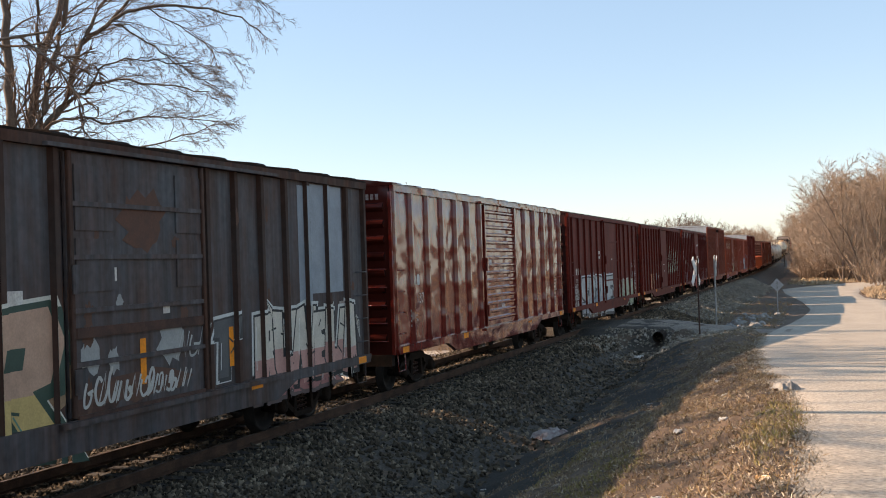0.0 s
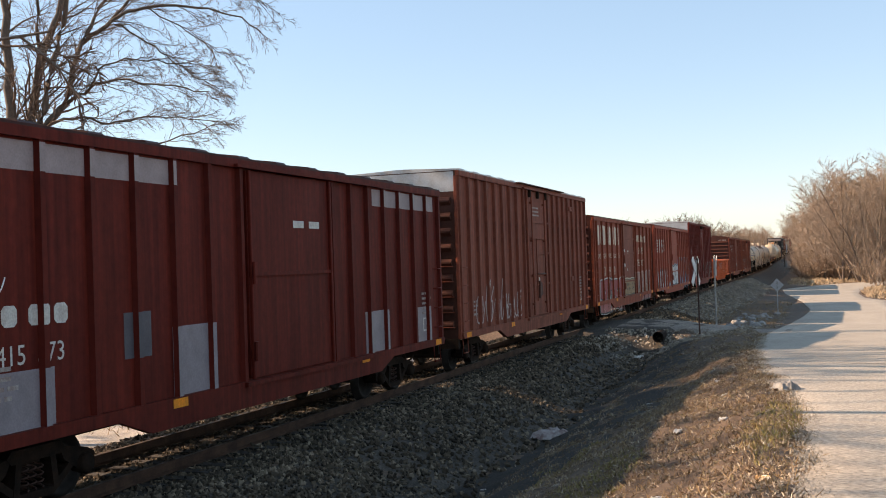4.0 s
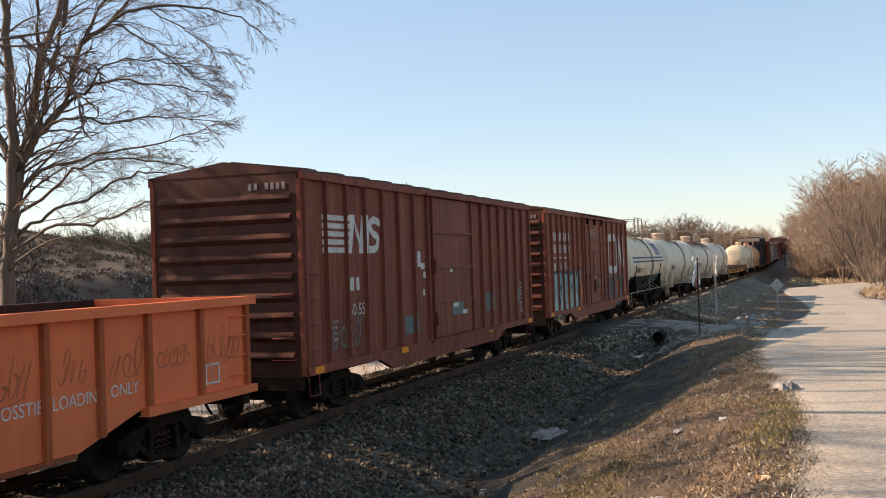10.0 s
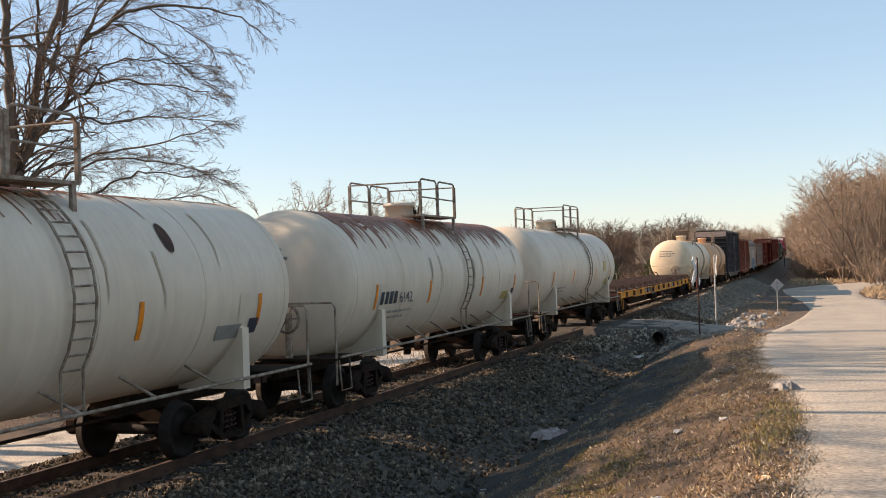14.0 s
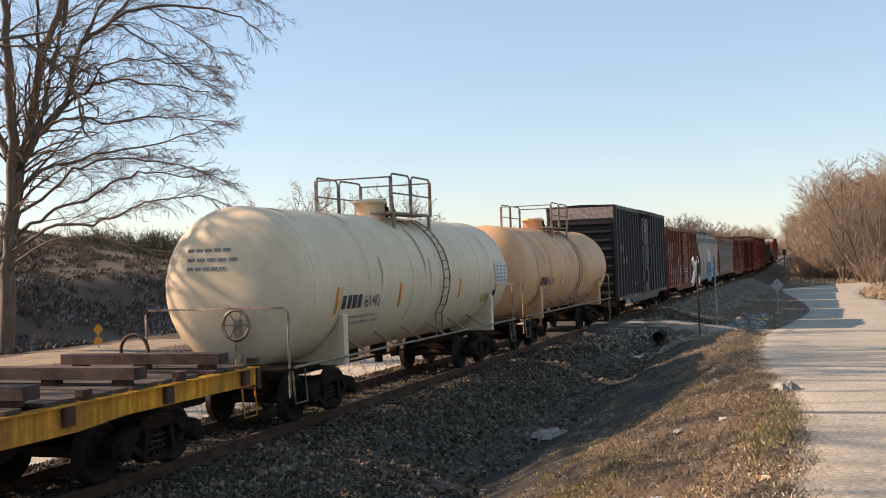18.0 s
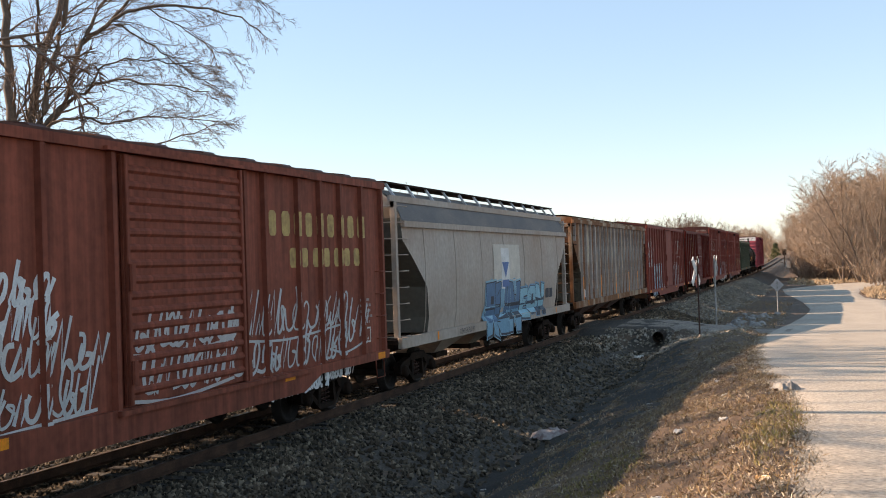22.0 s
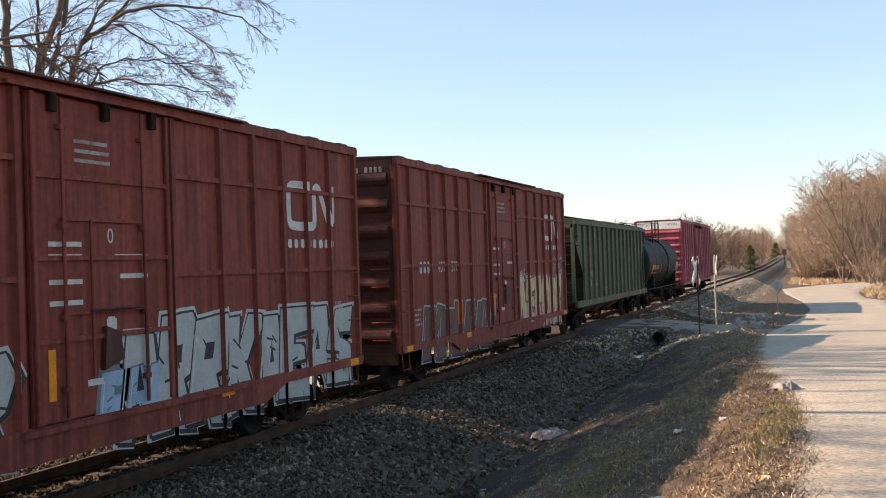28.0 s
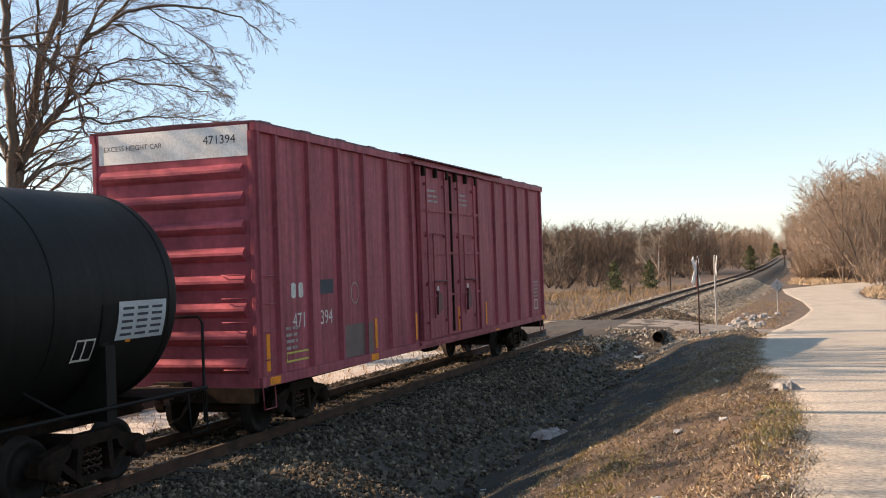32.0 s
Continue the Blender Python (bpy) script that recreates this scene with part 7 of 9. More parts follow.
c = couple(tankcar("black_tank_car", "black tank car with amber numbers and reflectors", 13.2, M["tank_black"], seed=28), 233.5, 246.7)
amber = spray((0.62, 0.33, 0.06))
stencils(c, -3.75, 2.12, "645825", 0.26, amber, 1.05)
painted(c, "name_stencil", [rect(-4.9 + 0.27 * k, 2.12, 0.18, 0.26) for k in range(4)], amber, "owner's mark in plain bars", 0.004, None, tank_x)
painted(c, "data_stencil", [rect(y, z, w, h) for y, z, w, h in text_rows(-4.9, 1.92, 3, 1.6, 0.05, 0.13, rnd)], amber, "", 0.003, None, tank_x)
painted(c, "placard", [rect(4.75, 1.95, 1.05, 0.5)], spray((0.45, 0.46, 0.46)), "grey data placard", 0.004, None, tank_x)
painted(c, "placard_text", [rect(4.83 + 0.32 * i, 2.0 + 0.085 * j, 0.24, 0.035) for i in range(3) for j in range(5)], M["dark_text"], "", 0.006, None, tank_x)
painted(c, "label_frame", stroke([(4.0, 1.75), (4.35, 1.75), (4.35, 2.0), (4.0, 2.0), (4.0, 1.73)], 0.03) + stroke([(4.17, 1.75), (4.17, 2.0)], 0.03), M["white"], "", 0.004, None, tank_x)

c = couple(boxcar("tall_wine_red_boxcar", "tall wine red boxcar with white upper end panel and double doors", 18.8, 5.16, M["wine"], 29, 5, (-2.1, 2.4), None, 3, plug=True, end_top=M["end_white"], rise=0.03, posts_rear=5, end_ridges=8, open_sill=True, post_list=(-9.28, -8.67, -7.46, -6.22, -5.03, -3.79, -2.44, 2.52, 4.0, 5.14, 6.36, 7.68, 9.2)), 248.4, 267.2)
for k, t in enumerate(("471", "394")):
    lettering(c, t, 0.27, M["white"], XS, -8.15 + k * 1.07, 1.79, 0.95)
name_blocks(c, -8.18, 2.3, 0.55, 0.26, 2, M["white"], 291)
patch(c, -7.05, 2.33, 0.55, 0.26, M["dark_text"], "black square")
patch(c, -6.1, 0.95, 1.4, 0.75, spray((0.15, 0.09, 0.075)), "dark repainted patch")
painted(c, "yellow_frame", stroke([(-8.4, 1.24), (-7.6, 1.24), (-7.6, 1.38), (-8.4, 1.38), (-8.4, 1.23)], 0.03), spray((0.62, 0.5, 0.08)), "yellow outlined box", 0.002)
painted(c, "round_mark", stroke([(-5.53 + 0.17 * math.cos(a), 2.3 + 0.2 * math.sin(a)) for a in [2 * math.pi * q / 16 for q in range(17)]], 0.025), M["dull_white"], "round white mark", 0.002)
for y in (-9.1, -4.6, -2.5, 0.5, 3.0):
    painted(c, "reflector", [rect(y, 1.15, 0.12, 0.6)], M["reflector"], "upright amber reflector strip", 0.005)
def end_text(car, text, size, mat, x, z, h):
    """Words on the end that faces back along the line."""
    ob = lettering(car, text, size, mat, 0, 0, 0)
    k = size * 1.35
    ob.matrix_basis = Matrix(((k, 0, 0, x), (0, 0, -1, -h), (0, k, 0, z), (0, 0, 0, 1)))
    return ob


end_text(c, "EXCESS HEIGHT CAR", 0.09, M["dark_text"], -1.3, 4.86, 9.4)
end_text(c, "471394", 0.15, M["dark_text"], 0.62, 4.86, 9.4)


# ---- rust runs, end stencils and placards on the tank cars ----
def rust_run(car, y, top, bottom, w, seed):
    """A narrow stain that runs down a tank's shell."""
    rn = random.Random(seed)
    n = 14
    quads, o = [], 0.0
    for i in range(n):
        za, zb = top + (bottom - top) * i / n, top + (bottom - top) * (i + 1) / n
        wa, wb = w * (1 - i / n) ** 0.6, w * (1 - (i + 1) / n) ** 0.6
        o2 = o + rn.uniform(-0.02, 0.02)
        quads.append([(y + o - wa, za), (y + o + wa, za), (y + o2 + wb + 0.002, zb), (y + o2 - wb, zb)])
        o = o2
    return painted(car, "rust_run", quads, M["rust_run"], "rust stain running down", 0.0, None, tank_x)


M["grey_text"] = material("worn_grey_stencil", (0.25, 0.24, 0.22), 0.8)
M["rust_run"] = material("rust_run_stain", (0.42, 0.29, 0.18), 0.8, 0, (0.55, 0.46, 0.35), 0.5, 4, (1, 3, 0.5), edge=0.3)
rn = random.Random(61)
for car, mid in TRAIN:
    if "tank_car" not in car.name or "black" in car.name:
        continue
    ln = 6.15 if car.name == "cream_tank_car" else 6.825
    half = ln - 0.9
    heavy = 12 if "tan" in car.name.split("_")[:2] else 5
    for i in range(heavy):
        y, top = rn.uniform(-half, half), rn.uniform(2.9, 3.7)
        rust_run(car, y, top, top - rn.uniform(0.4, 1.5), rn.uniform(0.02, 0.09), 700 + i)
    end = -ln
    for z, w in ((3.15, 0.95), (2.98, 1.1), (2.82, 0.85)):
        for k in range(5):
            x0, x1 = -0.75 + k * w / 5, -0.75 + (k + 0.72) * w / 5
            reach = math.hypot((x0 + x1) / 2, z + 0.03 - 2.48) / 1.5
            dish = 0.55 * (1 - math.sqrt(1 - reach ** 2.78)) ** 0.92
            part("end_stencil", Shape().box(x0, x1, end + 0.05 + dish - 0.012, end + 0.05 + dish + 0.03, z, z + 0.06), M["grey_text"], car)


# ---- plants, stones and litter ----
def mesh_from(name, verts, faces, mat, smooth_=False):
    """A mesh from arrays: verts (n, 3), faces (m, k)."""
    verts, faces = np.asarray(verts, np.float32), np.asarray(faces, np.int32)
    me = bpy.data.meshes.new(name)
    me.vertices.add(len(verts))
    me.vertices.foreach_set("co", verts.ravel())
    k = faces.shape[1]
    me.loops.add(faces.size)
    me.loops.foreach_set("vertex_index", faces.ravel())
    me.polygons.add(len(faces))
    me.polygons.foreach_set("loop_start", np.arange(0, faces.size, k, dtype=np.int32))
    me.polygons.foreach_set("use_smooth", np.full(len(faces), smooth_))
    me.materials.append(mat)
    me.update(calc_edges=True)
    me.validate()
    return me


def scattered(base_v, base_f, pos, scale, rng, tilt=math.pi, jitter=0.0):
    """Copies of a small shape at pos, each turned at random, as arrays."""
    n, k = len(pos), len(base_v)
    a, b, c = rng.uniform(0, 2 * np.pi, n), rng.uniform(-tilt, tilt, n), rng.uniform(-tilt, tilt, n)
    ca, sa, cb, sb, cc, sc = np.cos(a), np.sin(a), np.cos(b), np.sin(b), np.cos(c), np.sin(c)
    rz = np.zeros((n, 3, 3)); rz[:, 0, 0] = ca; rz[:, 0, 1] = -sa; rz[:, 1, 0] = sa; rz[:, 1, 1] = ca; rz[:, 2, 2] = 1
    rx = np.zeros((n, 3, 3)); rx[:, 0, 0] = 1; rx[:, 1, 1] = cb; rx[:, 1, 2] = -sb; rx[:, 2, 1] = sb; rx[:, 2, 2] = cb
    ry = np.zeros((n, 3, 3)); ry[:, 1, 1] = 1; ry[:, 0, 0] = cc; ry[:, 0, 2] = sc; ry[:, 2, 0] = -sc; ry[:, 2, 2] = cc
    rot = rz @ rx @ ry
    bv = np.asarray(base_v)[None] * (1 + jitter * rng.uniform(-1, 1, (n, k, 3)))
    bv = bv * np.asarray(scale).reshape(n, 1, -1)
    v = np.einsum("nij,nkj->nki", rot, bv) + np.asarray(pos)[:, None]
    f = np.asarray(base_f)[None] + (np.arange(n) * k)[:, None, None]
    return v.reshape(-1, 3), f.reshape(-1, len(base_f[0]))


def mixed(name, stops, rough=0.95, bump=0.0):
    """A surface whose pieces each take one colour of a range."""
    m = bpy.data.materials.new(name)
    m.use_nodes = True
    n, l = m.node_tree.nodes, m.node_tree.links
    b = n["Principled BSDF"]
    b.inputs["Roughness"].default_value = rough
    b.inputs["Specular IOR Level"].default_value = 0.25
    g = n.new("ShaderNodeNewGeometry")
    r = n.new("ShaderNodeValToRGB")
    e = r.color_ramp.elements
    while len(e) < len(stops):
        e.new(0.5)
    for i, c in enumerate(stops):
        e[i].position = i / (len(stops) - 1)
        e[i].color = (*c, 1)
    l.new(g.outputs["Random Per Island"], r.inputs[0])
    tc = n.new("ShaderNodeTexCoord")
    t = n.new("ShaderNodeTexNoise")
    t.inputs["Scale"].default_value = 1.1
    l.new(tc.outputs["Object"], t.inputs[0])
    mr = n.new("ShaderNodeMapRange")
    mr.inputs[1].default_value, mr.inputs[2].default_value = 0.3, 0.7
    mr.inputs[3].default_value, mr.inputs[4].default_value = 0.7, 1.25
    l.new(t.outputs[0], mr.inputs[0])
    h = n.new("ShaderNodeHueSaturation")
    l.new(mr.outputs[0], h.inputs["Value"])
    l.new(r.outputs[0], h.inputs["Color"])
    l.new(h.outputs[0], b.inputs["Base Color"])
    return m


M["stone"] = mixed("crushed_stone", [(0.029, 0.021, 0.0145), (0.077, 0.056, 0.037), (0.138, 0.101, 0.068), (0.046, 0.034, 0.023), (0.275, 0.21, 0.145), (0.097, 0.07, 0.047)])
# paler copy of the stone: sunlight past the crossing put into its colour
M["sunlit_stone"] = mixed("pale_crushed_stone", [(0.14, 0.115, 0.088), (0.27, 0.225, 0.17), (0.38, 0.325, 0.25), (0.20, 0.165, 0.128), (0.48, 0.42, 0.35)])
M["litter"] = mixed("dead_leaves_and_straw", [(0.07, 0.042, 0.027), (0.24, 0.155, 0.095), (0.42, 0.32, 0.22), (0.11, 0.066, 0.042), (0.31, 0.205, 0.13), (0.64, 0.53, 0.39), (0.16, 0.10, 0.062), (0.26, 0.22, 0.11)])
M["straw"] = mixed("dry_straw", [(0.27, 0.17, 0.08), (0.36, 0.24, 0.12), (0.21, 0.12, 0.06)])
M["green_grass"] = mixed("winter_green_grass", [(0.17, 0.155, 0.04), (0.30, 0.24, 0.075), (0.36, 0.28, 0.11)])
M["bark"] = material("grey_brown_bark", (0.115, 0.085, 0.062), 0.9, 0, (0.17, 0.135, 0.105), 0.45, 6, (1, 1, 0.3), 0.15, 0.5, 30)
M["twig"] = material("thin_brown_twigs", (0.19, 0.135, 0.10), 0.9, 0, (0.13, 0.09, 0.068), 0.5, 2)
# the sunlit twig materials hold the sun's light in their tan colour
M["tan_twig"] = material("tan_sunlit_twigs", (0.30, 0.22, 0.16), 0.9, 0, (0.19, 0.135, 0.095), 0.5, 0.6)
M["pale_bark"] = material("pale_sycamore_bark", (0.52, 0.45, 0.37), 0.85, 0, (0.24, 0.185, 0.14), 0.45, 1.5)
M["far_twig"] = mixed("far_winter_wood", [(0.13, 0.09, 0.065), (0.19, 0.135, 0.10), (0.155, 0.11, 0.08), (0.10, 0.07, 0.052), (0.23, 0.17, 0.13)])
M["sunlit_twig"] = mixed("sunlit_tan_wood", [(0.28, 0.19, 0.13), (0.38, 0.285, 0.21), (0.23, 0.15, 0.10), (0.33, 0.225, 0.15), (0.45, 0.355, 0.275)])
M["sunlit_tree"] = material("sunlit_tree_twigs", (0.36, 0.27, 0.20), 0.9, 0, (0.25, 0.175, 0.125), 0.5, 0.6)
M["pale_twig"] = material("pale_grey_twigs", (0.34, 0.28, 0.22), 0.9, 0, (0.21, 0.165, 0.125), 0.45, 1.0)
M["cedar"] = mixed("dark_cedar_green", [(0.03, 0.045, 0.02), (0.05, 0.065, 0.03), (0.075, 0.085, 0.04)])

OCTA_V = [(1, 0, 0), (-1, 0, 0), (0, 1, 0), (0, -1, 0), (0, 0, 0.75), (0, 0, -0.75)]
OCTA_F = [(0, 2, 4), (2, 1, 4), (1, 3, 4), (3, 0, 4), (2, 0, 5), (1, 2, 5), (3, 1, 5), (0, 3, 5)]


def stones():
    rng = np.random.default_rng(5)
    V, F, k = [], [], 0
    for y0, y1, dens, s0, s1 in ((4, 16, 250, 0.021, 0.054), (16, 30, 125, 0.028, 0.066), (30, 62, 60, 0.035, 0.08), (62, 140, 24, 0.04, 0.085)):
        x0, x1 = TRACK_X - 2.6, TRACK_X + 4.9
        n = int((y1 - y0) * (x1 - x0) * dens)
        xy = np.stack([rng.uniform(x0, x1, n), rng.uniform(y0, y1, n)], 1)
        u = xy[:, 0] - TRACK_X
        keep = (rng.uniform(0, 1, n) < np.clip((4.9 - u) / 1.3, 0.05, 1)) & ~((xy[:, 1] > 41.5) & (xy[:, 1] < 51.5))
        keep &= (np.abs(np.abs(u) - 0.7525) > 0.07)
        xy = xy[keep]
        z = np.array([ground_z(x, y) for x, y in xy]) + 0.045
        s = rng.uniform(s0, s1, (len(xy), 1)) * rng.uniform(0.7, 1.3, (len(xy), 3))
        v, f = scattered(OCTA_V, OCTA_F, np.column_stack([xy, z]), s, rng, jitter=0.3)
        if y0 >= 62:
            tagged(new("pale_ballast_stones", mesh_from("pale_ballast_stones", v, f, M["sunlit_stone"])), "pale crushed stone beyond the crossing, sunlight in its colour", "ballast", kind="stuff")
            continue
        V.append(v); F.append(f + k); k += len(v)
    # stone tipped round the culvert and the ends of the crossing
    for x0, x1, y0, y1, n in ((-8.2, -2.6, 37.5, 43.2, 2600), (-8.0, -2.8, 49.5, 56.0, 2200), (-13.6, -11.6, 50, 64, 900)):
        xy = np.stack([rng.uniform(x0, x1, n), rng.uniform(y0, y1, n)], 1)
        z = np.array([rough_ground(x, y) for x, y in xy]) + 0.02
        s = rng.uniform(0.03, 0.085, (n, 1)) * rng.uniform(0.7, 1.3, (n, 3))
        v, f = scattered(OCTA_V, OCTA_F, np.column_stack([xy, z]), s, rng, jitter=0.3)
        tagged(new("crossing_rubble", mesh_from("crossing_rubble", v, f, M["sunlit_stone"])), "pale broken stone tipped beside the crossing", "rubble", kind="stuff")
    tagged(new("ballast_stones", mesh_from("ballast_stones", np.concatenate(V), np.concatenate(F), M["stone"])), "loose dark grey crushed stone beside the rails", "ballast", kind="stuff")


stones()


def blades(name, label, mat, boxes, seed, length, width, tilt, lift=0.0, cat="grass", where=None):
    rng = np.random.default_rng(seed)
    V, F, k = [], [], 0
    for x0, x1, y0, y1, dens, sc in boxes:
        n = int((x1 - x0) * (y1 - y0) * dens)
        xy = np.stack([rng.uniform(x0, x1, n), rng.uniform(y0, y1, n)], 1)
        if where is not None and len(xy):
            xy = xy[[where(x, y, rng.random()) for x, y in xy]]
        if not len(xy):
            continue
        z = np.array([rough_ground(x, y) for x, y in xy]) + lift
        s = rng.uniform(0.6, 1.4, (len(xy), 1)) * np.array([[width, width, length]]) * sc
        base = [(-0.5, 0, 0), (0.5, 0, 0), (0.35, 0.8, 0.6), (0.0, 1.8, 1.0)]
        v, f = scattered(base, [(0, 1, 2), (0, 2, 3)], np.column_stack([xy, z]), s, rng, tilt=tilt)
        V.append(v); F.append(f + k); k += len(v)
    tagged(new(name, mesh_from(name, np.concatenate(V), np.concatenate(F), mat)), label, cat, kind="stuff")


def on_bank(x, y, r):
    e = road_left(y)
    if 41.8 < y < 51 and x > -9:
        return False
    return x < e + 0.14 * noise.noise((y * 0.8, 2.0, 1.0)) + 0.03 + 0.14 * (r - 0.5) and (noise.noise((x * 1.3, y * 1.3, 7)) + r) > 0.25


blades("leaf_litter", "brown dead leaves and straw lying on the bank", M["litter"], [(-5.3, 0.2, 4, 18, 1500, 1.0), (-5.3, -0.6, 18, 30, 800, 1.35), (-5.3, -1.2, 30, 42, 200, 1.7), (-8, -2, 51, 75, 30, 2.5)], 11, 0.035, 0.009, 1.57, 0.010, "leaf litter", on_bank)
blades("dry_grass", "dry winter grass on the bank", M["straw"], [(-4.6, 0.0, 4, 20, 260, 0.9), (-4.6, -0.8, 20, 42, 60, 1.2), (-8, -2.2, 51, 95, 22, 2.2)], 12, 0.10, 0.007, 1.3, 0.0, "grass", on_bank)
blades("green_grass", "patches of winter-green grass", M["green_grass"], [(-4.9, 0.0, 4, 24, 1000, 1.0)], 13, 0.042, 0.008, 0.8, 0.0, "grass",
       lambda x, y, r: on_bank(x, y, r) and 0.35 * noise.noise((x * 1.1, y * 0.8, 21)) + max(1 - math.hypot((x + 0.45) / 0.4, (y - 10.3) / 2.6), 1 - math.hypot((x + 3.25) / 0.6, (y - 14.8) / 3.6), 1 - math.hypot((x + 2.2) / 0.6, (y - 10.4) / 2.2)) > 0.28)
M["road_gravel"] = mixed("loose_road_gravel", [(0.36, 0.30, 0.235), (0.26, 0.215, 0.165), (0.46, 0.39, 0.31), (0.20, 0.16, 0.125)])


def road_fringe():
    rng = np.random.default_rng(77)
    n = 24000
    y = 4.5 + 33 * rng.random(n) ** 1.7
    x = np.array([road_left(q) + 0.12 * noise.noise((q * 0.8, 2.0, 1.0)) + 0.05 + 0.12 * max(0.0, noise.noise((q * 0.5, 4.0, 3.0))) for q in y]) + rng.normal(0, 0.06, n)
    z = np.array([rough_ground(a, b) for a, b in zip(x, y)]) + 0.012
    s = rng.uniform(0.004, 0.012, (n, 1)) * (1 + y[:, None] / 30) * rng.uniform(0.7, 1.3, (n, 3))
    v, f = scattered(OCTA_V, OCTA_F, np.column_stack([x, y, z]), s, rng, jitter=0.3)
    tagged(new("road_gravel", mesh_from("road_gravel", v, f, M["road_gravel"])), "loose grey gravel along the crumbling road edge", "gravel", kind="stuff")


road_fringe()
blades("dry_meadow_grass", "tall straw-coloured meadow grass across the line", M["straw"], [(-24, -13.2, 38, 75, 12, 2.0), (-60, -14, 75, 130, 4, 3.2), (-24, -13.2, 20, 38, 12, 1.6)], 14, 0.16, 0.012, 0.8, 0.0, "grass")
M["verge_straw"] = mixed("bleached_verge_straw", [(0.42, 0.29, 0.17), (0.54, 0.40, 0.26), (0.34, 0.22, 0.12), (0.60, 0.47, 0.33)])
blades("roadside_grass", "bleached grass on the verges at the bend", M["verge_straw"], [(2.5, 22, 88, 150, 14, 3.0), (-4, 40, 146, 172, 14, 3.2)], 15, 0.13, 0.03, 1.1, 0.0, "grass", lambda x, y, r: x > road_right(y) + 0.2 + 0.5 * r or (y > 134 and x < road_left(y) - 0.3))


# ---- trees ----
def grow(rnd, root, twigs, p, d, length, r, level, spec, mats):
    """One branch and, from it, its own: the stem, each limb, then the twigs of the crown."""
    n = spec["seg"][level]
    pts, rad = [p.copy()], [r]
    q, dd = p.copy(), d.copy()
    tip = r * (0.25 if level < spec["depth"] else 0.15)
    for i in range(n):
        dd = (dd + Vector((rnd.gauss(0, 1), rnd.gauss(0, 1), rnd.gauss(0, 1))) * spec["wander"][level] + Vector((0, 0, spec["lift"][level]))).normalized()
        q = q + dd * (length / n)
        pts.append(q.copy())
        rad.append(r + (tip - r) * (i + 1) / n)
    if level <= spec["thick"]:
        part("trunk" if level == 0 else "limb", Shape().tube(pts, rad, spec["sides"][level], True, False), mats[0], root)
    else:
        twigs.tube(pts, rad, spec["sides"][level], True, False)
    if level >= spec["depth"]:
        return
    kids = spec["kids"][level]
    for k in range(kids):
        t = spec["from"][level] + (1 - spec["from"][level]) * (k + rnd.random()) / kids
        i = min(n - 1, int(t * n))
        o = pts[i].lerp(pts[i + 1], t * n - i)
        base = (pts[i + 1] - pts[i]).normalized()
        side = base.cross(Vector((rnd.gauss(0, 1), rnd.gauss(0, 1), rnd.gauss(0, 1)))).normalized()
        a = spec["angle"][level] * rnd.uniform(0.7, 1.3)
        nd = (base * math.cos(a) + side * math.sin(a)).normalized()
        ln = length * spec["ratio"][level] * rnd.uniform(0.65, 1.2) * (1.1 - 0.5 * t)
        grow(rnd, root, twigs, o, nd, ln, max(spec["min"], rad[i] * spec["thin"][level]), level + 1, spec, mats)


def bare_tree(name, label, at, stems, spec, seed, limb_mat, twig_mat, group=""):
    rnd = random.Random(seed)
    root = thing(name, label, "tree", shift(*at), group)
    twigs = Shape()
    for d, ln, r in stems:
        grow(rnd, root, twigs, Vector((rnd.uniform(-0.25, 0.25), rnd.uniform(-0.25, 0.25), -0.2)), Vector(d).normalized(), ln, r, 0, spec, (limb_mat, twig_mat))
    part("crown", twigs, twig_mat, root, "bare twigs")
    return root


BIG = dict(depth=4, thick=1, seg=[8, 7, 5, 3, 2], wander=[0.06, 0.10, 0.15, 0.2, 0.25], lift=[0.03, -0.01, -0.03, -0.05, -0.06], sides=[8, 6, 4, 3, 3],
           kids=[10, 7, 7, 6], angle=[0.8, 0.65, 0.65, 0.65], ratio=[0.52, 0.46, 0.48, 0.5], thin=[0.42, 0.5, 0.5, 0.6], min=0.0095)
BIG["from"] = [0.22, 0.2, 0.15, 0.1]


